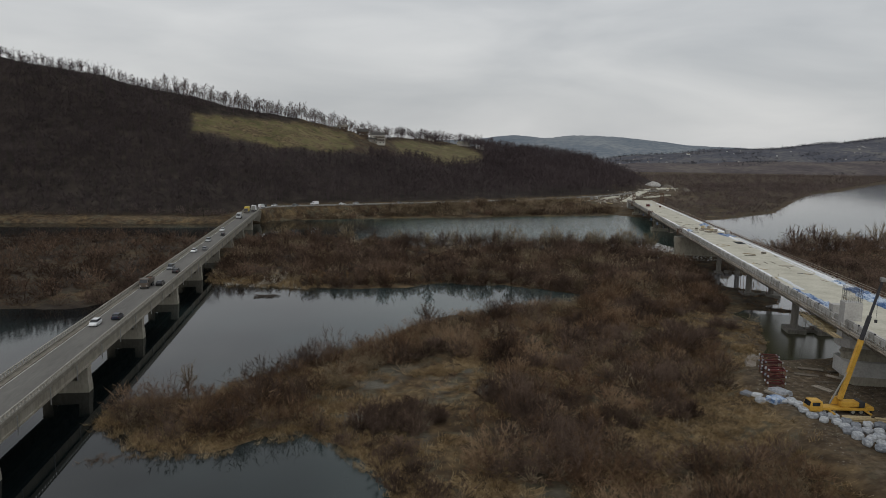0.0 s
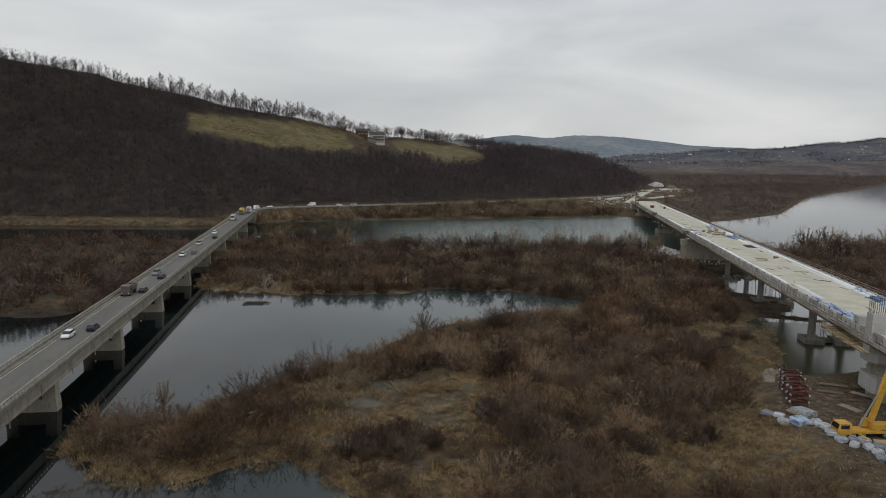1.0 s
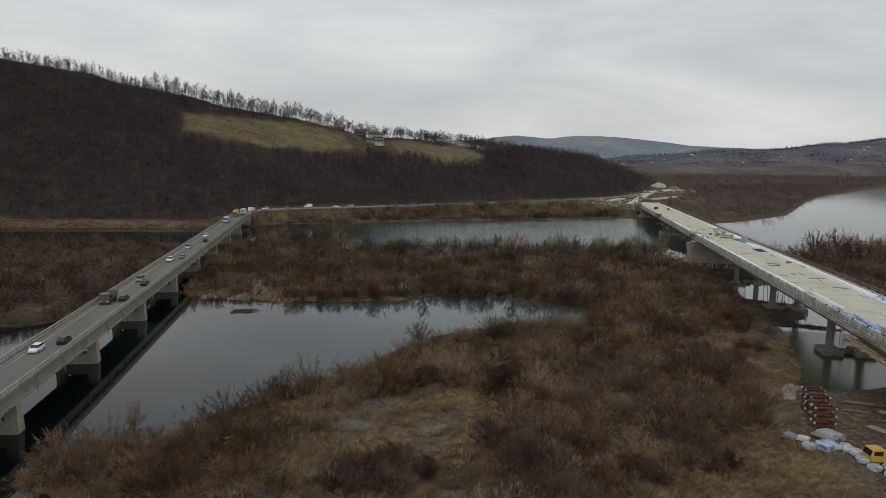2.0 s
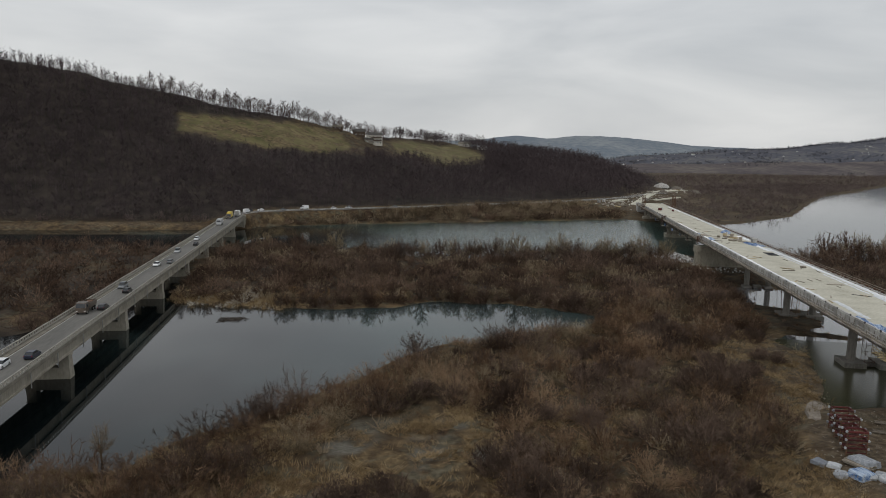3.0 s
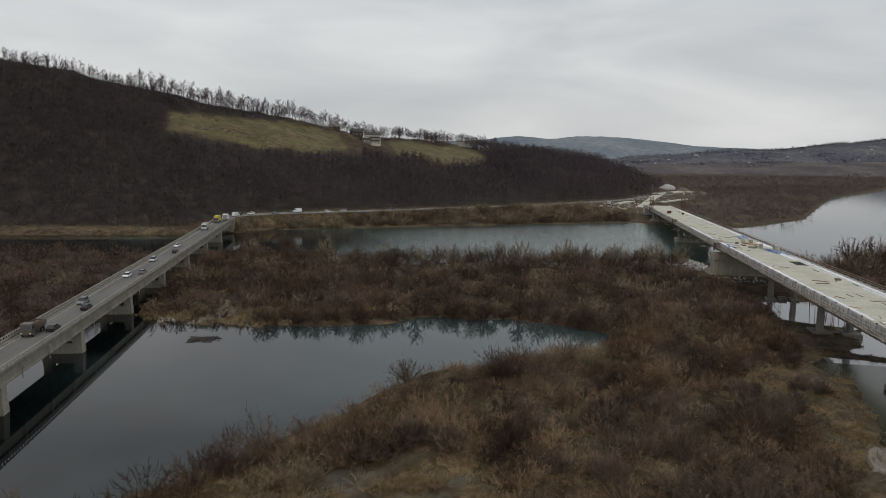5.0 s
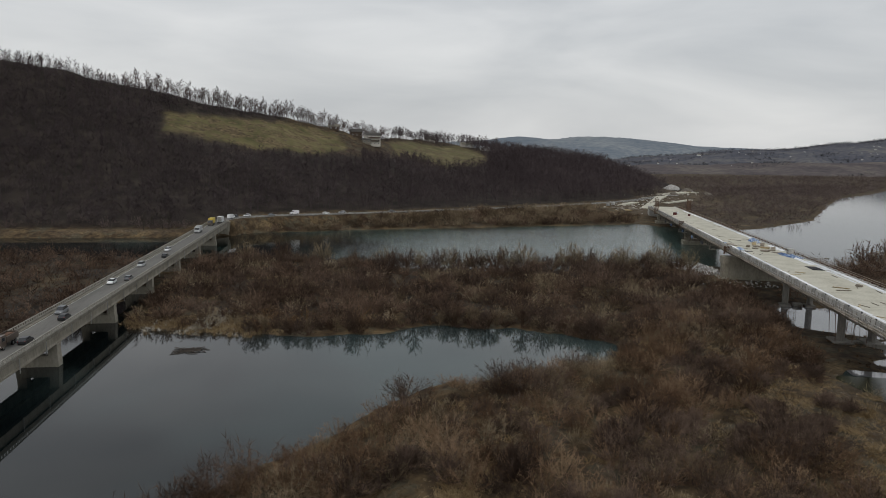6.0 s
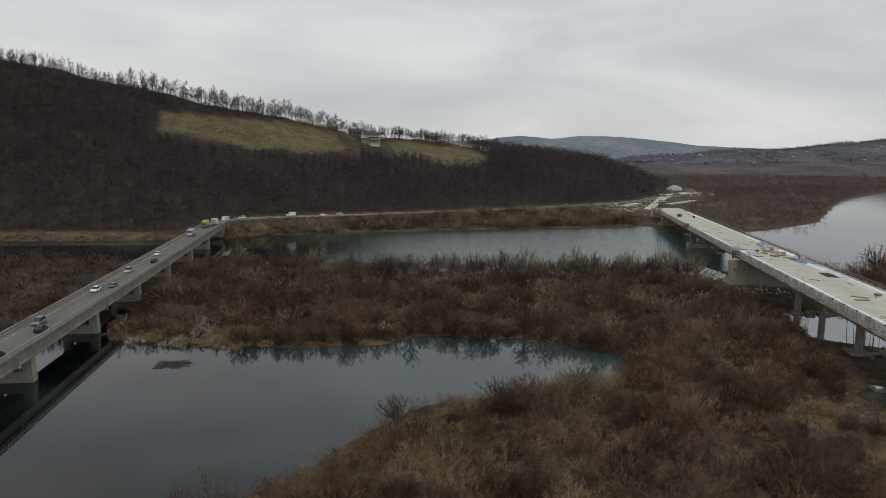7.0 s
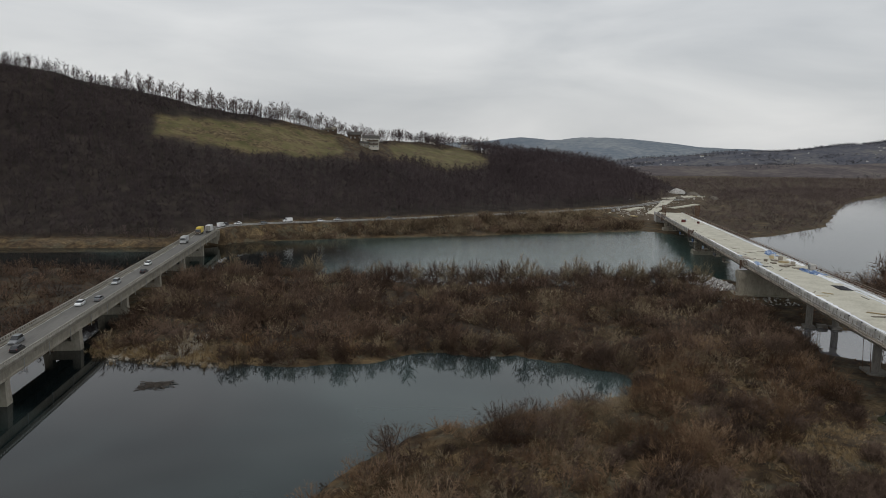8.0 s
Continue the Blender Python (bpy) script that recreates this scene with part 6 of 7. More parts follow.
def mobile_crane():
    """Local +y is the cab end of the carrier."""
    m = at_yard(90.7, 110.6, 82.0) @ Matrix.Diagonal((0.86, 0.93, 0.82, 1))
    c = thing("mobile_crane", m, "yellow mobile crane with raised telescopic boom in the yard", "crane")
    part("carrier", Geo().box((0, -0.4, 1.25), (2.6, 10.6, 0.55), 0, 0.06).box((0, -4.9, 1.6), (2.5, 1.4, 0.5), 0, 0.05), YELLOW, c)
    cab = part("driver_cab", Geo().rings([[(-1.3, 4.4, 0.7), (1.3, 4.4, 0.7), (1.3, 6.9, 0.7), (-1.3, 6.9, 0.7)], [(-1.3, 4.4, 1.8), (1.3, 4.4, 1.8), (1.3, 7.0, 1.8), (-1.3, 7.0, 1.8)], [(-1.2, 4.5, 2.95), (1.2, 4.5, 2.95), (1.2, 6.6, 2.95), (-1.2, 6.6, 2.95)]]), YELLOW, c)
    part("windscreen", Geo().rings([[(-1.15, 7.01, 1.85), (1.15, 7.01, 1.85), (1.15, 6.9, 1.85), (-1.15, 6.9, 1.85)], [(-1.08, 6.7, 2.8), (1.08, 6.7, 2.8), (1.08, 6.58, 2.8), (-1.08, 6.58, 2.8)]]), GLASS, cab)
    for sx in (-1, 1):
        part("side_window", Geo().box((sx * 1.27, 5.7, 2.3), (0.05, 1.5, 0.8)), GLASS, cab)
        for y in (4.0, 2.2, -1.6, -3.2, -4.6):
            wheel(c, sx * 1.05, y, 0.65, 0.65, 0.45)
        for y in (3.1, -4.0):
            part("outrigger", Geo().box((sx * 2.1, y, 0.95), (2.4, 0.35, 0.3)).tube((sx * 3.1, y, 0.05), (sx * 3.1, y, 0.95), 0.1, 0.1, 8).box((sx * 3.1, y, 0.06), (0.7, 0.7, 0.1)), YELLOW, c)
    turn = part("turntable", Geo().tube((0, -0.4, 1.5), (0, -0.4, 1.8), 1.1, 1.1, 16).box((0, -1.1, 2.3), (2.2, 3.6, 1.0), 0, 0.08), YELLOW, c)
    part("operator_cab", Geo().rings([[(0.5, -0.2, 1.8), (1.35, -0.2, 1.8), (1.35, 1.8, 1.8), (0.5, 1.8, 1.8)], [(0.5, -0.2, 3.4), (1.35, -0.2, 3.4), (1.35, 1.4, 3.4), (0.5, 1.4, 3.4)]]), YELLOW, turn)
    part("cab_glass", Geo().box((1.37, 0.8, 2.8), (0.04, 1.3, 0.8)), GLASS, turn)
    part("counterweight", Geo().box((0, -3.3, 2.3), (2.5, 1.1, 1.3), 0, 0.1), DARK_STEEL, turn)
    foot, tip = m.inverted() @ Vector((90.1, 110.6, 5.7)), m.inverted() @ Vector((96.2, 110.6, 27.7))
    d = tip - foot
    p1, p2, p3 = foot + d * 0.50, foot + d * 0.70, tip
    boom = part("boom", Geo().beam(foot, p1, 0.78, 0.85), YELLOW, c, "yellow lower boom section")
    part("boom_section", Geo().beam(foot + d * 0.46, p2, 0.58, 0.62), DARK_STEEL, boom, "dark middle boom section")
    part("boom_section", Geo().beam(foot + d * 0.66, p3, 0.36, 0.40), DARK_STEEL, boom, "dark upper boom section")
    part("boom_head", Geo().box(tip, (0.8, 0.9, 0.9), 0, 0.08), STEEL, boom)
    part("lift_cylinder", Geo().tube((0.2, 2.4, 2.0), foot + d * 0.30, 0.18, 0.14, 8), STEEL, c)
    part("hoist_rope", Geo().tube(tip + Vector((0, 0.5, 0)), tip + Vector((0, 0.5, -9)), 0.03, 0.03, 5), DARK_STEEL, c)
    part("hook_block", Geo().box(tip + Vector((0, 0.5, -9.3)), (0.35, 0.5, 0.7), 0, 0.05), DARK_STEEL, c)


mobile_crane()


def formwork_stack(x, y, rz, tiers):
    s = thing("formwork_stack", at_yard(x, y, rz), "stack of dark red steel formwork frames", "formwork", "formwork stacks")
    for k in range(tiers):
        z = k * 1.32
        for i in (-1, 1):
            for j in (-1, 1):
                part("post", Geo().box((i * 1.5, j * 0.8, z + 0.66), (0.15, 0.15, 1.30)), RUST, s)
                part("end_cap", Geo().box((i * 1.68, j * 0.8, z + 1.16), (0.30, 0.34, 0.34), 0, 0.03), BAG, s, "pale end cap")
            part("side_beam", Geo().box((i * 1.5, 0, z + 1.16), (0.2, 1.5, 0.30)), RED, s)
            part("cross_beam", Geo().box((0, i * 0.8, z + 1.18), (2.9, 0.18, 0.24)), RED, s)
            part("cross_beam", Geo().box((0, i * 0.8, z + 0.42), (2.9, 0.10, 0.12)), RED, s)
            part("brace", Geo().beam((-1.4, i * 0.8, z + 0.1), (1.4, i * 0.8, z + 1.0), 0.10, 0.10), RUST, s)


for x, y, rz, n in ((90.9, 133.0, -14, 3), (89.4, 129.6, -10, 3), (87.0, 124.8, -16, 3)):
    formwork_stack(x, y, rz, n)


def bulk_bags():
    """Slumped round bags with an open, sunken mouth."""
    rng = random.Random(14)
    kinds = []
    for k in range(4):
        g = Geo()
        rows = []
        for r, z in ((0.72, 0.0), (0.92, 0.22), (0.98, 0.55), (0.90, 0.86), (0.70, 1.0), (0.52, 0.93), (0.40, 0.74)):
            rows.append([(r * (1 + 0.12 * math.sin(3 * a + k) + rng.uniform(-0.12, 0.12)) * math.cos(a), r * (1 + 0.09 * math.cos(2 * a + k)) * math.sin(a), z + rng.uniform(-0.08, 0.08)) for a in [i * math.pi / 6 for i in range(12)]])
        g.rings(rows)
        kinds.append(g.mesh("bulk_bag", BAG))
    n = 0
    for row in range(5):
        for i in range(12):
            t = i / 11
            x = 83.0 + 3.0 * t + row * (1.5 + 0.7 * t) + rng.uniform(-0.3, 0.3)
            y = 116.0 - 26.0 * t + row * (-0.35) + rng.uniform(-0.4, 0.4)
            if (row > 1 and t < 0.2) or (row > 2 and t < 0.42) or rng.random() < 0.06:
                continue
            n += 1
            solo("bulk_bag", kinds[n % 4], BAG, at_yard(x, y, rng.uniform(0, 360), -0.04) @ Matrix.Diagonal((rng.uniform(0.8, 1.1), rng.uniform(0.8, 1.1), rng.uniform(0.8, 1.2), 1)), "slumped white bulk bag with an open mouth", "bag", "bulk bags")
    for x, y in ((84.4, 116.0), (84.6, 113.9), (79.8, 118.4)):
        n += 1
        solo("bulk_bag", kinds[n % 4], BAG, at_yard(x, y, rng.uniform(0, 360), -0.04), "slumped white bulk bag with an open mouth", "bag", "bulk bags")


bulk_bags()


def plank_stack(x, y, rz, w, l, h, mat=None, z=None, label="stack of sawn formwork planks", group="plank stacks"):
    m = at_yard(x, y, rz) if z is None else z
    s = thing("plank_stack", m, label, "timber", group)
    n = max(2, int(w / 0.28))
    rows = max(1, int(h / 0.14))
    rng = random.Random(int(x * 7 + y * 13))
    me = Geo().box((0, 0, 0), (w / n - 0.03, l, 0.11), 0, 0.01).mesh("plank", mat or TIMBER)
    for k in range(rows):
        for i in range(n):
            o = part("plank", me, None, s)
            o.location = (-w / 2 + (i + 0.5) * w / n, rng.uniform(-0.18, 0.18), 0.14 + 0.125 * k)
    part("bearer", Geo().box((0, -l * 0.3, 0.04), (w, 0.1, 0.1)).box((0, l * 0.3, 0.04), (w, 0.1, 0.1)), GREY_PLANK, s)


for x, y, rz, w, l, h, mt in ((91.0, 106.6, 78, 2.2, 5.0, 0.5, TIMBER), (96.4, 105.6, 70, 2.2, 4.6, 0.4, TIMBER), (101.0, 104.4, 82, 1.8, 5.0, 0.4, GREY_PLANK), (98.5, 131.0, 60, 1.2, 4.6, 0.3, DRAB_PLANK),
                              (102.0, 134.5, 62, 1.2, 5.0, 0.3, DRAB_PLANK), (104.0, 129.0, 35, 1.0, 4.0, 0.3, GREY_PLANK), (99.0, 126.0, 72, 1.0, 3.6, 0.25, DRAB_PLANK), (107.0, 132.5, 86, 1.2, 4.2, 0.3, DRAB_PLANK),
                              (84.3, 120.4, 20, 2.0, 4.0, 0.7, GREY_PLANK), (95.8, 122.0, 15, 1.6, 4.0, 0.3, GREY_PLANK)):
    plank_stack(x, y, rz, w, l, h, mt)


def covered_stack(x, y, rz, w, l, h, mat, label):
    """Materials under a rumpled cover."""
    g = Geo()
    rng = random.Random(int(x * 31))
    rows = []
    for z, k in ((0, 1.06), (h * 0.5, 1.02), (h * 0.9, 0.97), (h, 0.86)):
        ring = []
        for i in range(16):
            a = i * math.pi / 8
            q = max(abs(math.cos(a)), abs(math.sin(a)))
            r = k * (1 + rng.uniform(-0.05, 0.05)) / q
            ring.append((w / 2 * r * math.cos(a), l / 2 * r * math.sin(a), z + (rng.uniform(-0.08, 0.08) if z else 0)))
        rows.append(ring)
    solo("covered_pallet", g.rings(rows), mat, at_yard(x, y, rz), label, "pallet", "covered pallets")


covered_stack(85.2, 120.6, 15, 2.6, 3.4, 1.0, BAG, "pallet of materials wrapped in white foil")
covered_stack(80.4, 123.6, 25, 1.8, 2.2, 0.6, BAG, "low pallet under a grey-white cover")
covered_stack(82.0, 117.0, 10, 2.8, 2.4, 1.0, BLUE, "pallet under a crumpled blue tarpaulin")
covered_stack(81.2, 121.6, 40, 1.5, 1.8, 0.5, BAG, "low pallet under a grey-white cover")


def sheet(name, m, w, l, lift, mat, label, category, seed, group=""):
    """A rumpled, thick cover lying on what it covers."""
    nx, ny = max(4, int(w / 0.35)), max(4, int(l / 0.45))
    xs, ys = np.linspace(-w / 2, w / 2, nx), np.linspace(-l / 2, l / 2, ny)
    gx, gy = np.meshgrid(xs, ys)
    edge = np.minimum(1, np.minimum(w / 2 - np.abs(gx), l / 2 - np.abs(gy)) / 0.5)
    z = 0.03 + lift * edge * (0.55 + 0.45 * bumps(gx, gy, 1.1, seed)) + 0.05 * bumps(gx, gy, 0.5, seed + 1) * edge
    x = gx + 0.25 * bumps(gy, gx, 1.7, seed + 2) + 0.15 * bumps(gx, gy, 0.6, seed + 3)
    top = [(float(a), float(b), float(c)) for a, b, c in zip(x.ravel(), gy.ravel(), z.ravel())]
    g = Geo()
    faces = []
    for j in range(ny - 1):
        for i in range(nx - 1):
            k = j * nx + i
            faces.append((k, k + 1, k + nx + 1, k + nx))
    g.add(top, faces)
    rim = [i for i in range(nx)] + [j * nx + nx - 1 for j in range(1, ny)] + [(ny - 1) * nx + i for i in range(nx - 2, -1, -1)] + [j * nx for j in range(ny - 2, 0, -1)]
    n = len(top)
    low = [(top[i][0], top[i][1], 0.0) for i in rim]
    k = len(rim)
    g.v += low
    g.f += [(rim[i], n + i, n + (i + 1) % k, rim[(i + 1) % k]) for i in range(k)]
    g.f.append(tuple(range(n, n + k)))
    return solo(name, g, mat, m, label, category, group, smooth=False)


def deck_at(s, v, rz=0.0):
    return NB_TOP @ pose(v, s, 0.004, 0, 0, rz)


BLUE_LABEL = "crumpled blue tarpaulin lying on the new bridge deck"
for k, (s, v, w, l, h, rz) in enumerate(((-10, 2.0, 2.0, 9, 0.5, 0), (0, 1.5, 1.7, 9, 0.4, 2), (4, 15.6, 3.2, 8, 0.8, 0), (13, 16.2, 2.6, 8, 0.7, 3), (-8, 15.5, 3.0, 9, 0.9, 0), (27, 16.6, 2.0, 5, 0.5, 0),
                                           (150, 15.6, 3.6, 7, 0.5, 8), (157, 14.2, 2.4, 3, 0.4, 0), (197, 14.6, 3.0, 8, 0.7, 0), (205, 16.4, 2.2, 6, 0.6, 0), (168, 2.2, 2.0, 6, 0.4, -6), (9, 1.1, 1.2, 8, 0.3, 0), (188, 0.9, 1.4, 4, 0.4, 0))):
    sheet("tarpaulin", deck_at(s, v, rz), w * 1.25, l * 1.2, h * 1.3, BLUE, BLUE_LABEL, "tarpaulin", 100 + k, "blue tarpaulins")
for k, (s, v, w, l, h) in enumerate(((40, 17.3, 1.6, 26, 0.25), (68, 17.4, 1.4, 28, 0.2), (97, 17.4, 1.5, 28, 0.22), (126, 17.3, 1.7, 26, 0.25), (20, 17.6, 1.2, 20, 0.25), (176, 17.2, 1.8, 16, 0.5), (222, 17.3, 1.6, 26, 0.3), (250, 17.4, 1.4, 24, 0.25),
                                      (46, 1.1, 1.1, 24, 0.18), (72, 1.0, 1.0, 26, 0.15), (100, 1.1, 1.1, 26, 0.18), (128, 1.1, 1.2, 24, 0.2), (152, 1.2, 1.2, 20, 0.22), (22, 2.9, 1.0, 18, 0.2), (280, 17.4, 1.2, 30, 0.2), (320, 17.4, 1.2, 36, 0.2), (355, 17.3, 1.2, 30, 0.2), (178, 1.1, 1.2, 24, 0.22), (205, 1.0, 1.0, 26, 0.2), (235, 1.0, 1.0, 28, 0.2), (30, 16.0, 1.4, 22, 0.3), (110, 15.6, 0.7, 30, 0.2), (60, 15.6, 0.7, 30, 0.2), (140, 15.4, 1.6, 18, 0.35), (385, 17.2, 1.3, 24, 0.2))):
    sheet("foil_strip", deck_at(s, v), w * (1.35 if v < 10 else 1.05), l * 1.08, h * 0.9, WHITE_FOIL, "rumpled white protective foil along the deck edge", "foil", 140 + k, "foil strips")
for k, (s, v, w, l, h, rz) in enumerate(((163, 9.5, 1.8, 3.0, 0.6, 30), (166, 12.2, 1.6, 3.4, 0.5, 80), (171, 8.2, 1.5, 2.6, 0.5, 10), (174, 12.5, 2.0, 3.0, 0.6, 60), (178, 10.5, 1.8, 2.4, 0.6, 20), (160, 13.0, 1.4, 3.2, 0.4, 90),
                                          (88, 13.8, 1.2, 1.6, 0.7, 10), (84, 8.0, 0.8, 4.0, 0.16, 60), (80, 7.0, 0.8, 3.6, 0.16, 100), (56, 12.0, 0.6, 4.5, 0.15, 95), (183, 1.8, 2.2, 7.0, 0.4, 2), (110, 6.0, 0.6, 3.0, 0.15, 50))):
    plank_stack(s, v, rz, w, l, h, TIMBER if k % 4 == 3 else GREY_PLANK, deck_at(s, v, rz), "stack of planks lying on the new bridge deck")


def deck_scraps():
    """Single planks, offcuts and bars left lying about the deck."""
    rng = random.Random(44)
    plank = Geo().box((0, 0, 0.06), (0.3, 3.2, 0.1), 0, 0.01)
    metal = Geo().beam((0, -2.2, 0.07), (0, 2.2, 0.07), 0.12, 0.12)
    kinds = [("plank", plank.mesh("plank", GREY_PLANK), "loose grey plank lying on the new deck", "plank"), ("plank", Geo().box((0, 0, 0.06), (0.3, 3.2, 0.1), 0, 0.01).mesh("plank", TIMBER), "loose sawn plank lying on the new deck", "plank"), ("steel_bar", metal.mesh("steel_bar", DARK_STEEL), "dark steel bar lying on the new deck", "steel bar")]
    for k in range(70):
        s = rng.choice((rng.uniform(140, 215), rng.uniform(-5, 400), rng.uniform(-5, 400)))
        v = rng.choice((rng.uniform(1.5, 4.5), rng.uniform(12.5, 17), rng.uniform(1.5, 17)))
        name, me, label, cat = kinds[rng.choice((0, 0, 1, 2))]
        solo(name, me, None, deck_at(s, v, rng.gauss(0, 35)), label, cat, "scraps on the deck")


deck_scraps()


def deck_crates():
    rng = random.Random(45)
    for s, v, w, l, h, mat, label in ((182, 13.6, 1.6, 2.2, 1.1, GREY_PLANK, "grey timber crate on the new deck"), (186, 11.5, 1.4, 1.8, 0.9, TIMBER, "sawn timber crate on the new deck"), (190, 13.0, 1.2, 2.0, 1.0, WHITE_FOIL, "crate wrapped in white foil on the new deck"),
                                      (170, 14.5, 1.4, 1.6, 0.9, GREY_PLANK, "grey timber crate on the new deck"), (352, 5.0, 2.0, 2.6, 1.5, RED, "red steel container on the new deck"), (362, 7.5, 1.6, 2.4, 1.2, WHITE_FOIL, "crate wrapped in white foil on the new deck"), (345, 12.5, 1.4, 2.0, 1.1, RED, "red steel container on the new deck"), (176, 6.8, 1.2, 1.4, 0.7, GREY_PLANK, "grey timber crate on the new deck")):
        c = thing("crate", deck_at(s, v, rng.uniform(-30, 30)), label, "crate", "crates on the deck")
        part("body", Geo().box((0, 0, h / 2 + 0.1), (w, l, h), 0, 0.05), mat, c)
        for i in (-1, 1):
            part("skid", Geo().box((i * w * 0.36, 0, 0.05), (0.14, l, 0.1)), GREY_PLANK, c)
            part("batten", Geo().box((0, i * l * 0.38, h + 0.14), (w * 1.02, 0.12, 0.07)), GREY_PLANK, c)


deck_crates()


def hatch():
    p = thing("mesh_mat", deck_at(121, 13.4, 0), "dark steel mesh mat lying on the new deck", "mesh mat")
    long_bar = Geo().beam((0, -4, 0.05), (0, 4, 0.05), 0.09, 0.05).mesh("long_bar", DARK_STEEL)
    for i in range(15):
        part("long_bar", long_bar, None, p).location.x = -1.6 + 0.23 * i
    cross_bar = Geo().beam((-1.7, 0, 0.10), (1.7, 0, 0.10), 0.09, 0.05).mesh("cross_bar", DARK_STEEL)
    for j in range(30):
        part("cross_bar", cross_bar, None, p).location.y = -3.9 + 0.27 * j


hatch()


def site_cabin(m, label):
    c = thing("site_cabin", m, label, "cabin", "site cabins")
    part("body", Geo().box((0, 0, 1.05), (1.8, 2.6, 2.0), 0, 0.06), FORM, c)
    part("window", Geo().box((-0.92, 0.5, 1.4), (0.05, 0.8, 0.6)), GLASS, c)
    part("door", Geo().box((-0.92, -0.7, 1.0), (0.06, 0.7, 1.75)), STEEL, c)


site_cabin(deck_at(158, 17.0, 0), "small white cabin on the new bridge deck")


def pylon_platform():
    """Timber working platform beside the pylon stub."""
    p = thing("work_platform", NB_M @ Matrix.Translation((0, P1, nb_z(P1) - 3.4)), "yellowish timber working platform beside the pylon", "platform")
    rng = random.Random(8)
    me = Geo().box((0, 0, 0), (0.30, 3.4, 0.07)).mesh("plank", TIMBER)
    for i in range(44):
        o = part("plank", me, TIMBER, p)
        o.location = (-1.1 + rng.uniform(-0.5, 0.5), 2.2 + 0.36 * i, 0.07 * (i % 3))
        o.rotation_euler = (0, rng.uniform(-0.04, 0.04), math.pi / 2 + rng.uniform(-0.12, 0.12))
    for i in range(8):
        y = 2.6 + 2.1 * i
        part("bearer", Geo().beam((-2.9, y, -0.15), (0.4, y, -0.15), 0.16, 0.2).beam((-2.6, y, -0.2), (0.4, y, -1.9), 0.1, 0.12), GREY_PLANK, p)
        part("post", Geo().box((-2.8, y, 0.6), (0.09, 0.09, 1.4)), GREY_PLANK, p)
    part("hand_rail", Geo().box((-2.8, 10, 1.2), (0.05, 15.6, 0.14)).box((-2.8, 10, 0.65), (0.05, 15.6, 0.14)), TIMBER, p)
    edge = Geo().box((0, 0, 0), (0.30, 5.2, 0.07)).mesh("plank", TIMBER)
    for i in range(5):
        o = part("plank", edge, TIMBER, p)
        o.location = (-2.1 + 0.0 * i, -1.5, 0.35 - 0.02 * i)
        o.location.x = -2.9 + 0.33 * i
    solo("concrete_block", Geo().box((0, 0, 0.95), (2.0, 2.4, 1.9), 0, 0.05), NEW_CONC, deck_at(P1 + 6.5, 0.6), "plain grey concrete block on the deck edge", "block")


pylon_platform()


def rebar_cage(s, v, h):
    p = thing("rebar_cage", NB_M @ Matrix.Translation((v, s, nb_z(s) - 2.7)), "rusty reinforcing cage rising past the deck", "rebar cage", "rebar cages")
    for i in range(5):
        for j in range(4):
            if 0 < i < 4 and 0 < j < 3:
                continue
            part("bar", Geo().tube((-1.2 + 0.6 * i, -0.9 + 0.6 * j, 0), (-1.2 + 0.6 * i, -0.9 + 0.6 * j, h), 0.08, 0.08, 5), RUST, p)
    g = Geo()
    for k in range(7):
        z = 1 + k * (h - 1.5) / 6
        g.beam((-1.3, -1, z), (1.3, -1, z), 0.08, 0.08).beam((-1.3, 1, z), (1.3, 1, z), 0.08, 0.08).beam((-1.3, -1, z), (-1.3, 1, z), 0.08, 0.08).beam((1.3, -1, z), (1.3, 1, z), 0.08, 0.08)
    part("hoop", g, RUST, p)


for v in (-1.4, NB_W + 1.4):
    rebar_cage(394, v, 11.0)
for st, vv, hh in ((286, -1.4, 4.0), (173, -1.4, 3.2)):
    rebar_cage(st, vv, hh)


def riprap():
    """Pale stones tipped on the river shore by the pylon pier."""
    rng = np.random.default_rng(77)
    ico = [(0, 0, 1), (0.9, 0, 0.3), (0.28, 0.85, 0.3), (-0.72, 0.53, 0.3), (-0.72, -0.53, 0.3), (0.28, -0.85, 0.3), (0.5, 0.4, -0.5), (-0.5, 0.4, -0.5), (0, -0.6, -0.5)]
    tri = [(0, 1, 2), (0, 2, 3), (0, 3, 4), (0, 4, 5), (0, 5, 1), (1, 6, 2), (2, 7, 3), (3, 7, 4), (4, 8, 5), (5, 8, 1), (1, 8, 6), (2, 6, 7), (4, 7, 8), (6, 8, 7)]
    base = np.array(ico)
    vs, fs = [], []
    for k in range(1300):
        t = 0.3 + 0.7 * rng.random() ** 0.8
        x = 151 + 5 * t + (15 - 2 * t) * rng.random()
        y = 303 + 48 * t
        if k > 1200:
            x, y = 146 + 28 * rng.random(), 292 + 14 * rng.random()
        z = float(height(x, y))
        s = rng.uniform(0.35, 1.05) * (1 if k < 1200 else 0.5)
        m = base * rng.uniform(0.7, 1.3, 3) * s + rng.normal(0, 0.06, base.shape)
        a = rng.random() * 6.28
        rot = np.array([[math.cos(a), -math.sin(a), 0], [math.sin(a), math.cos(a), 0], [0, 0, 1]])
        vs.append(m @ rot.T + np.array([x, y, max(z, -0.1) + 0.2 * s]))
        fs.append(np.array(tri) + 9 * k)
    tagged(new("riprap", fast_mesh("riprap", np.concatenate(vs), np.concatenate(fs), STONE)), "pale stones tipped along the river shore", "stones", kind="stuff")


riprap()


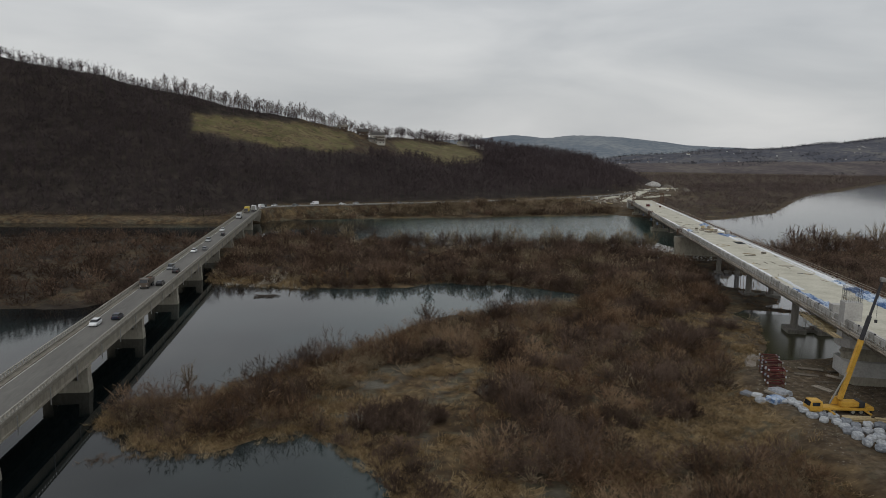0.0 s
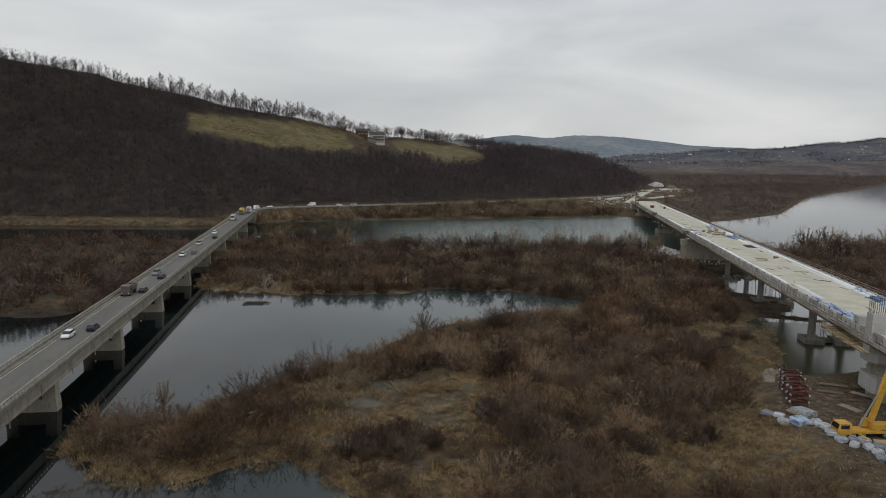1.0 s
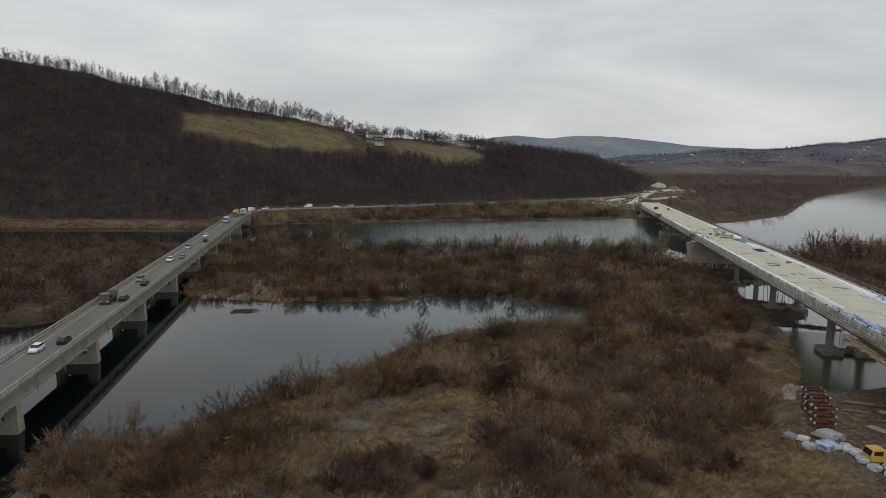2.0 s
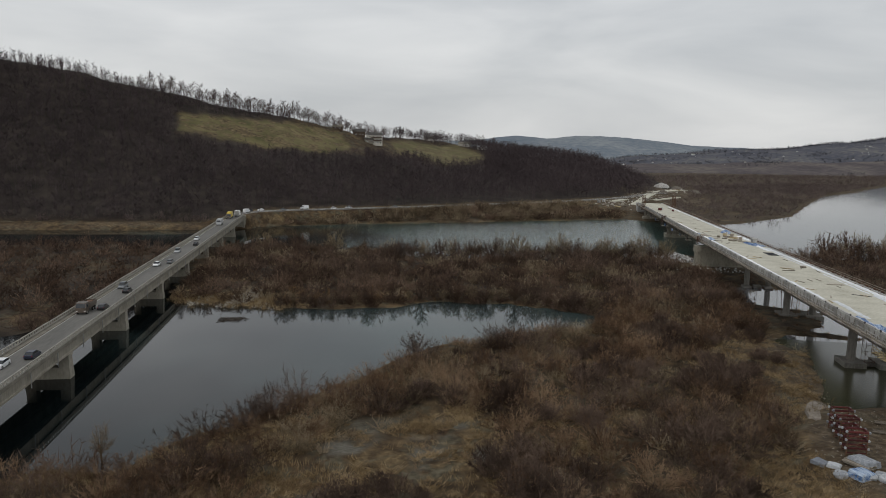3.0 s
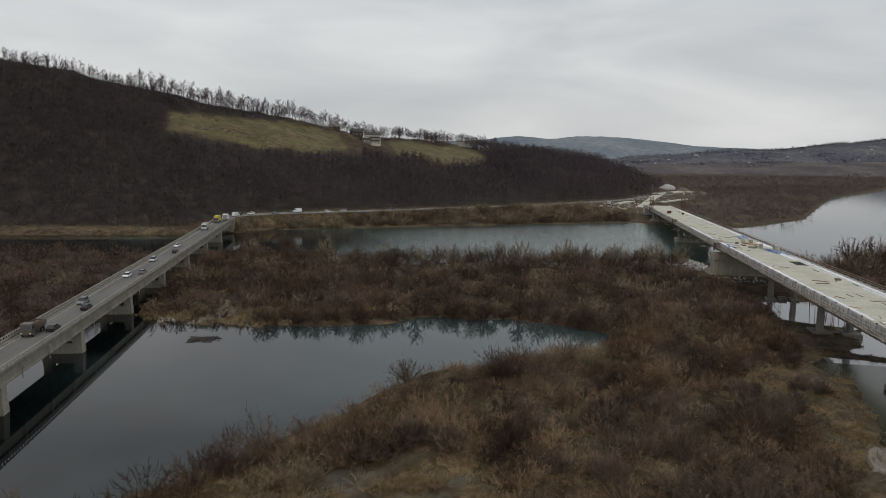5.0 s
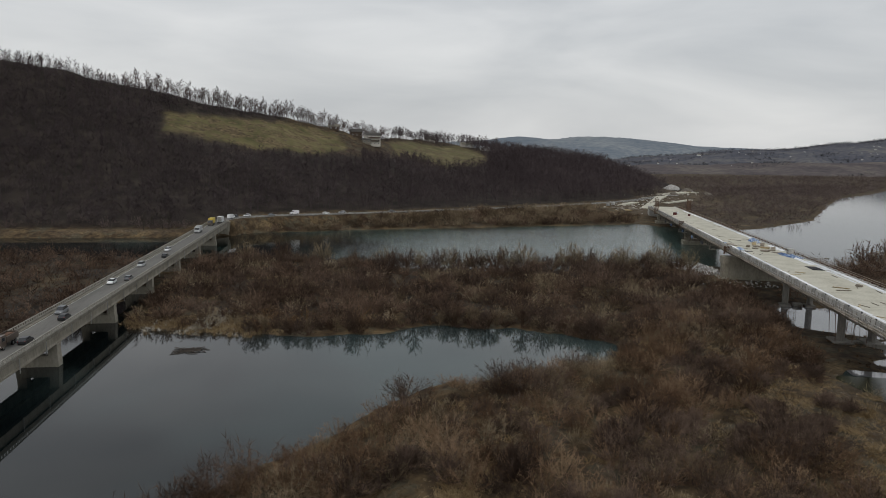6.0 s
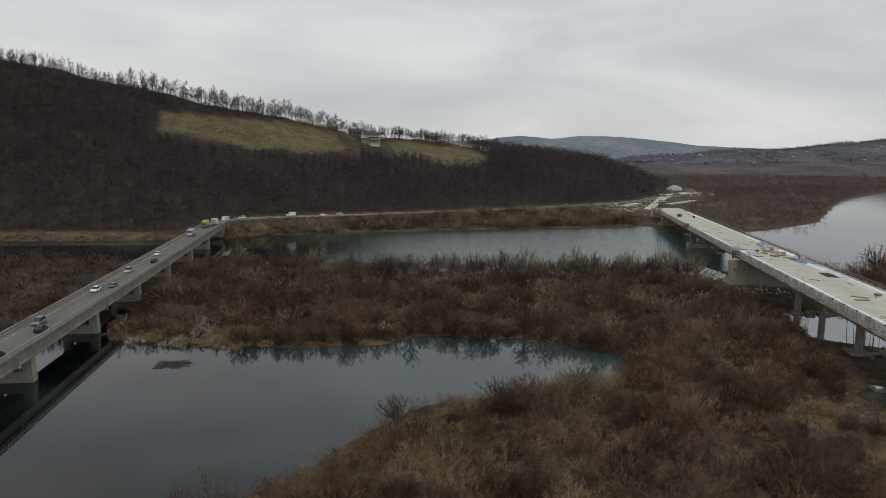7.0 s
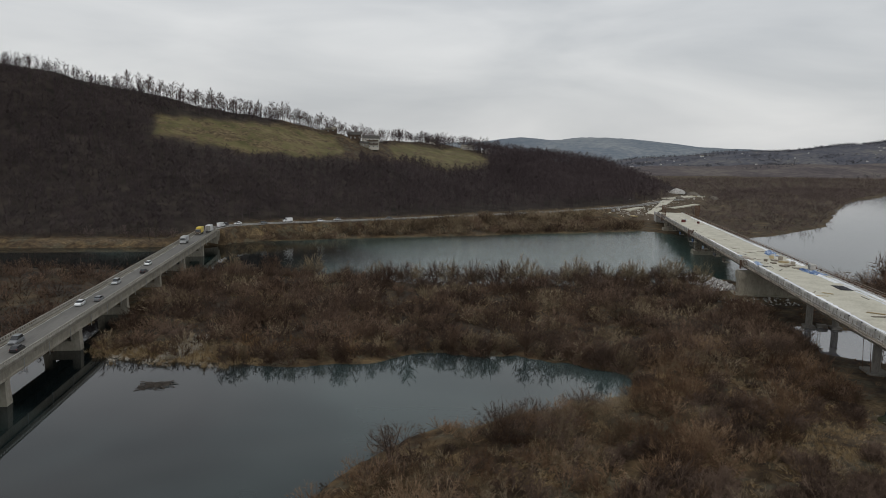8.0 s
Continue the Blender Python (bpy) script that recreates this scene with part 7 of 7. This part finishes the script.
def rubble():
    """Scattered stones and scraps over the yard and the gravel spit."""
    rng = np.random.default_rng(78)
    base = np.array([(0, 0, 0.7), (0.8, 0, 0), (0, 0.8, 0), (-0.8, 0, 0), (0, -0.8, 0)])
    tri = np.array([(0, 1, 2), (0, 2, 3), (0, 3, 4), (0, 4, 1)])
    vs, fs = [], []
    k = 0
    for poly, count in ((GRAVEL_SPIT, 1600), ([(74, 90), (78, 120), (86, 136), (100, 144), (112, 140), (112, 104), (90, 92)], 1200)):
        px, py = [p[0] for p in poly], [p[1] for p in poly]
        x, y = rng.uniform(min(px), max(px), count * 2), rng.uniform(min(py), max(py), count * 2)
        ok = within(poly, x, y) > 0.3
        x, y = x[ok], y[ok]
        z = height(x, y)
        for i in range(len(x)):
            s = rng.uniform(0.06, 0.24)
            a = rng.random() * 6.28
            rot = np.array([[math.cos(a), -math.sin(a), 0], [math.sin(a), math.cos(a), 0], [0, 0, 1]])
            vs.append((base * rng.uniform(0.6, 1.4, 3) * s) @ rot.T + np.array([x[i], y[i], max(z[i], 0) - 0.01]))
            fs.append(tri + 5 * k)
            k += 1
    tagged(new("rubble", fast_mesh("rubble", np.concatenate(vs), np.concatenate(fs), GRAVEL)), "loose grey stones on the gravel", "stones", kind="stuff")


rubble()


# ---- works at the far end of the new bridge ----
def far_works():
    rng = random.Random(3)
    rows = []
    for k in range(7):
        a = k / 6 * math.pi / 2
        rows.append([(11 * math.cos(a) * math.cos(t) * (1 + 0.16 * math.sin(3 * t + 2 * a)), 7 * math.cos(a) * math.sin(t) * (1 + 0.12 * math.cos(2 * t)), 5.6 * math.sin(a) ** 1.3 * (1 + 0.1 * math.sin(2 * t))) for t in [i * math.pi / 10 for i in range(20)]])
    solo("gravel_heap", Geo().rings(rows), STONE, at_yard(377, 796, 10, -0.3), "large pale heap of crushed stone", "heap")
    for (x0, y0), (x1, y1), w in (((258, 600), (330, 716), 8), ((330, 726), (384, 776), 9), (((352, 742)), (404, 790), 6), ((300, 650), (352, 704), 5), ((262, 628), (240, 606), 6)):
        n = 14
        d = Vector((x1 - x0, y1 - y0)).normalized()
        rows = []
        for i in range(n + 1):
            x, y = x0 + (x1 - x0) * i / n, y0 + (y1 - y0) * i / n
            ww = w / 2 * (1 + rng.uniform(-0.18, 0.18))
            z = float(height(x, y)) + 0.45
            rows.append([(x - d.y * ww, y + d.x * ww, z - 0.9), (x - d.y * ww, y + d.x * ww, z), (x + d.y * ww, y - d.x * ww, z), (x + d.y * ww, y - d.x * ww, z - 0.9)])
        solo("concrete_strip", Geo().rings(rows), DECK_CONC, Matrix(), "pale fresh concrete road strip on the far bank", "road strip", "concrete strips")
    for x, y, r, h in ((350, 735, 5, 2.6), (322, 706, 4, 2.0), (398, 800, 7, 3.4), (286, 640, 4, 2.0), (412, 782, 6, 2.8), (272, 596, 4, 1.8)):
        ring = [[(r * k * (1 + rng.uniform(-0.15, 0.15)) * math.cos(a), r * k * (1 + rng.uniform(-0.15, 0.15)) * math.sin(a), z) for a in [i * math.pi / 6 for i in range(12)]] for k, z in ((1.1, -0.5), (0.8, h * 0.45), (0.4, h * 0.85), (0.12, h))]
        solo("earth_mound", Geo().rings(ring), GRAVEL, at_yard(x, y, 0), "mound of brown excavated earth", "mound", "earth mounds")
    for x, y, rz in ((262, 585, 20), (244, 590, 60), (236, 582, 10), (270, 600, -30), (228, 588, 40), (336, 738, 20), (384, 772, 50)):
        plank_stack(x, y, rz, 3.0, 7.0, 1.0, TIMBER if rng.random() < 0.6 else GREY_PLANK, None, "stack of formwork timber on the far bank")
    for x, y, rz in ((225, 596, 15), (232, 603, 25), (402, 800, 10)):
        site_cabin(at_yard(x, y, rz), "white site cabin on the far bank")


far_works()


def site_debris():
    """Offcuts, broken concrete and stones strewn about the far works."""
    rng = np.random.default_rng(83)
    g = Geo()
    for k in range(420):
        t = rng.random()
        x, y = 232 + 165 * t + rng.normal(0, 9), 586 + 205 * t + rng.normal(0, 10)
        if along(ROAD, x, y) < 6 and rng.random() < 0.8:
            continue
        z = float(height(x, y))
        s = rng.uniform(0.5, 1.6)
        if rng.random() < 0.5:
            g.box((x, y, z + 0.15 * s), (s * rng.uniform(0.6, 1.4), s, s * 0.5), rng.uniform(0, 180), 0.06 * s, (rng.uniform(-14, 14), rng.uniform(-14, 14), 0))
        else:
            g.box((x, y, z + 0.12), (0.35, s * 3.4, 0.24), rng.uniform(0, 180))
    return tagged(new("debris", g.mesh("debris", DEBRIS)), "pale offcuts and broken concrete strewn over the far works", "debris", kind="stuff")


site_debris()


def washout():
    """Pale slurry that ran out over the edge of the yard and set."""
    rng = random.Random(21)
    ring = [(5.0 * (1 + rng.uniform(-0.14, 0.14)) * math.cos(a), 1.7 * (1 + rng.uniform(-0.16, 0.16)) * 1.15 * math.sin(a)) for a in [i * math.pi / 9 for i in range(18)]]
    rows = [[(x * k, y * k, z) for x, y in ring] for k, z in ((1.1, -0.6), (1.0, 0.02), (0.9, 0.06), (0.5, 0.09))]
    solo("slurry_patch", Geo().rings(rows), SLURRY, at_yard(94.6, 143.6, 52, 0.05), "pale set concrete slurry at the yard's edge", "slurry")


washout()


def driftwood():
    g = Geo()
    rng = random.Random(6)
    for k in range(70):
        x, y = rng.gauss(0, 1.7), rng.gauss(0, 1.1)
        a, l = rng.uniform(0, 3.14), rng.uniform(0.6, 2.0)
        g.beam((x - l * math.cos(a), y - l * math.sin(a), rng.uniform(0.0, 0.15)), (x + l * math.cos(a), y + l * math.sin(a), rng.uniform(0.05, 0.35)), 0.09, 0.08)
    solo("driftwood_raft", g, BARK, pose(-23.5, 231.5, 0), "dark raft of drifted twigs on the pool", "driftwood", kind="stuff")


driftwood()


# ---- vehicles ----
def paint(name, c):
    return material(name, tone(c, 0.06), 0.8, 6, 0.3, 0, spec=0.6)


PAINTS = {"white": paint("white_car_paint", (0.70, 0.71, 0.72)), "black": paint("black_car_paint", (0.022, 0.022, 0.025)), "grey": paint("grey_car_paint", (0.16, 0.17, 0.18)),
          "silver": paint("silver_car_paint", (0.40, 0.41, 0.42)), "blue": paint("blue_car_paint", (0.018, 0.024, 0.045)), "yellow": paint("yellow_cover", (0.62, 0.47, 0.06)), "brown": paint("brown_truck_paint", (0.09, 0.07, 0.055))}


def loft(rows):
    """rows: y, half width below, half width above, low z, high z."""
    return Geo().rings([[(-a, y, lo), (a, y, lo), (a * 1.0, y, (lo + hi) / 2), (b, y, hi), (-b, y, hi), (-a, y, (lo + hi) / 2)] for y, a, b, lo, hi in rows])


def car(m, colour, label, kind="hatch"):
    """Local +y is ahead."""
    c = thing("car", m, label, "car", "cars")
    pm = PAINTS[colour]
    L, W, H = (4.3, 0.88, 1.46) if kind == "hatch" else (4.6, 0.93, 1.72)
    f = L / 2
    body = part("body", loft([(-f, 0.72, 0.66, 0.42, 0.86), (-f + 0.15, W, 0.80, 0.26, 0.98), (-f + 0.9, W, 0.84, 0.20, 1.0), (0.5, W, 0.84, 0.20, 0.96), (1.2, W, 0.80, 0.22, 0.90), (f - 0.25, W - 0.04, 0.72, 0.26, 0.72), (f, 0.66, 0.60, 0.34, 0.60)]), pm, c)
    back = -f + 0.12 if kind == "hatch" else -f + 0.05
    glass = part("window_band", Geo().rings([[(-0.80, back + 0.1, 0.94), (0.80, back + 0.1, 0.94), (0.80, 1.15, 0.90), (-0.80, 1.15, 0.90)], [(-0.64, back + 0.55, H - 0.05), (0.64, back + 0.55, H - 0.05), (0.64, 0.28, H - 0.05), (-0.64, 0.28, H - 0.05)]]), GLASS, c, "dark tinted windows")
    part("roof", Geo().rings([[(-0.66, back + 0.52, H - 0.06), (0.66, back + 0.52, H - 0.06), (0.66, 0.32, H - 0.06), (-0.66, 0.32, H - 0.06)], [(-0.58, back + 0.62, H), (0.58, back + 0.62, H), (0.58, 0.16, H), (-0.58, 0.16, H)]]), pm, c)
    for i in (-1, 1):
        for y in (f - 0.85, -f + 0.8):
            wheel(c, i * (W - 0.09), y, 0.31, 0.31, 0.2)
        part("headlight", Geo().box((i * 0.58, f - 0.10, 0.60), (0.32, 0.12, 0.14), 0, 0.02), LAMP_CLEAR, c)
        part("tail_light", Geo().box((i * 0.66, -f + 0.06, 0.80), (0.22, 0.1, 0.18), 0, 0.02), LAMP_RED, c)
        part("mirror", Geo().box((i * (W + 0.08), 0.75, 0.98), (0.16, 0.1, 0.12), 0, 0.02), pm, c)
    return c


def van(m, colour, label):
    c = thing("van", m, label, "van", "vans")
    pm = PAINTS[colour]
    part("body", Geo().rings([[(-0.98, -2.7, 0.4), (0.98, -2.7, 0.4), (0.98, 2.7, 0.4), (-0.98, 2.7, 0.4)], [(-1.0, -2.75, 1.2), (1.0, -2.75, 1.2), (1.0, 2.6, 1.2), (-1.0, 2.6, 1.2)], [(-0.92, -2.7, 2.45), (0.92, -2.7, 2.45), (0.92, 1.2, 2.45), (-0.92, 1.2, 2.45)]]), pm, c)
    part("windscreen", Geo().rings([[(-0.9, 2.55, 1.3), (0.9, 2.55, 1.3), (0.9, 2.4, 1.3), (-0.9, 2.4, 1.3)], [(-0.84, 1.52, 2.25), (0.84, 1.52, 2.25), (0.84, 1.38, 2.25), (-0.84, 1.38, 2.25)]]), GLASS, c)
    for i in (-1, 1):
        part("side_window", Geo().box((i * 0.97, 1.3, 1.75), (0.06, 0.9, 0.6)), GLASS, c)
        for y in (1.8, -1.7):
            wheel(c, i * 0.9, y, 0.36, 0.36, 0.24)
        part("tail_light", Geo().box((i * 0.9, -2.74, 1.2), (0.12, 0.06, 0.5)), LAMP_RED, c)
    return c


def truck(m, cab_colour, box_mat, label, length=7.5, box_h=2.6, open_top=False):
    c = thing("truck", m, label, "truck", "trucks")
    pm = PAINTS[cab_colour]
    f = length / 2
    part("chassis", Geo().box((0, 0, 0.85), (1.0, length - 0.3, 0.3)), DARK_STEEL, c)
    cab = part("cab", Geo().rings([[(-1.2, f - 2.1, 0.6), (1.2, f - 2.1, 0.6), (1.2, f, 0.6), (-1.2, f, 0.6)], [(-1.22, f - 2.1, 1.7), (1.22, f - 2.1, 1.7), (1.22, f, 1.7), (-1.22, f, 1.7)], [(-1.12, f - 2.1, 2.95), (1.12, f - 2.1, 2.95), (1.12, f - 0.35, 2.95), (-1.12, f - 0.35, 2.95)]]), pm, c)
    part("windscreen", Geo().rings([[(-1.08, f + 0.01, 1.75), (1.08, f + 0.01, 1.75), (1.08, f - 0.1, 1.75), (-1.08, f - 0.1, 1.75)], [(-1.0, f - 0.24, 2.7), (1.0, f - 0.24, 2.7), (1.0, f - 0.36, 2.7), (-1.0, f - 0.36, 2.7)]]), GLASS, cab)
    for i in (-1, 1):
        part("side_window", Geo().box((i * 1.19, f - 1.0, 2.2), (0.06, 1.0, 0.7)), GLASS, cab)
        part("headlight", Geo().box((i * 0.9, f + 0.02, 0.95), (0.35, 0.06, 0.2)), LAMP_CLEAR, cab)
        for y in (f - 1.0, -f + 2.4, -f + 1.2):
            wheel(c, i * 1.02, y, 0.5, 0.5, 0.34)
    y0, y1 = -f, f - 2.35
    if open_top:
        g = Geo().box((0, (y0 + y1) / 2, 1.2), (2.4, y1 - y0, 0.2))
        for i in (-1, 1):
            g.box((i * 1.15, (y0 + y1) / 2, 1.8), (0.1, y1 - y0, 1.2))
        g.box((0, y0 + 0.05, 1.8), (2.2, 0.1, 1.2)).box((0, y1 - 0.05, 1.95), (2.2, 0.1, 1.5))
        part("tipper_body", g, box_mat, c)
        part("load", Geo().rings([[(-1.05, y0 + 0.15, 1.6), (1.05, y0 + 0.15, 1.6), (1.05, y1 - 0.15, 1.6), (-1.05, y1 - 0.15, 1.6)], [(-0.5, y0 + 0.9, 2.3), (0.5, y0 + 0.9, 2.3), (0.5, y1 - 0.9, 2.3), (-0.5, y1 - 0.9, 2.3)]]), RUST, c)
    else:
        part("cargo_box", Geo().box((0, (y0 + y1) / 2, 1.05 + box_h / 2), (2.5, y1 - y0, box_h), 0, 0.05), box_mat, c)
        part("rear_door", Geo().box((0, y0 - 0.02, 1.05 + box_h / 2), (2.2, 0.05, box_h - 0.3)), STEEL, c)
    return c


LANE_Z = OB_Z + 0.05
TOWARD, AWAY = -54.75, -51.65


def toward(y):
    return pose(TOWARD, y, LANE_Z, 0, 0, 180)


def away(y):
    return pose(AWAY, y, LANE_Z)


truck(toward(210.5), "brown", PAINTS["brown"], "dark tipper truck driving over the old bridge", 7.6, 2.6, True)
car(away(213), "black", "black hatchback on the old bridge")
car(toward(240), "grey", "dark grey estate car on the old bridge", "estate")
car(away(233.5), "black", "black hatchback on the old bridge")
car(toward(278), "white", "white hatchback on the old bridge")
car(away(284), "grey", "grey hatchback on the old bridge")
car(toward(309), "silver", "silver estate car on the old bridge", "estate")
car(away(329), "black", "black hatchback on the old bridge")
car(toward(346), "white", "white hatchback on the old bridge")
car(toward(166), "white", "white hatchback on the old bridge")
car(away(172), "blue", "dark blue hatchback on the old bridge")
truck(toward(406), "silver", PAINTS["silver"], "pale lorry on the old bridge", 7.0, 2.2)
truck(toward(440), "brown", PAINTS["yellow"], "lorry with a yellow cover on the old bridge", 9.0, 2.6)
truck(away(450), "white", PAINTS["white"], "white box lorry leaving the old bridge", 8.0, 2.7)


def on_road(x, y, ahead=1):
    """A place in a lane of the bank road nearest to x, y."""
    i = min(range(len(ROAD_PTS)), key=lambda k: (ROAD_PTS[k] - Vector((x, y))).length)
    a, b = ROAD_PTS[max(i - 1, 0)], ROAD_PTS[min(i + 1, len(ROAD_PTS) - 1)]
    d = (b - a).normalized()
    s = Vector((d.y, -d.x)) * 1.7 * ahead
    z = 8.38 - 0.45 * float(ease((10 - i) / 10))
    return pose(ROAD_PTS[i].x + s.x, ROAD_PTS[i].y + s.y, z, 0, 0, math.degrees(math.atan2(-d.x, d.y)) + (0 if ahead > 0 else 180))


van(on_road(-50, 470), "white", "white panel van on the bank road")
car(on_road(-41, 481, -1), "white", "white hatchback on the bank road")
car(on_road(-30, 488), "grey", "grey hatchback on the bank road")
van(on_road(-14, 495, -1), "white", "white panel van on the bank road")
car(on_road(2, 501), "white", "white hatchback on the bank road")
car(on_road(14, 506, -1), "silver", "silver hatchback on the bank road")
car(on_road(44, 518), "grey", "grey hatchback on the bank road")
car(on_road(-48, 476, -1), "black", "black hatchback on the bank road")
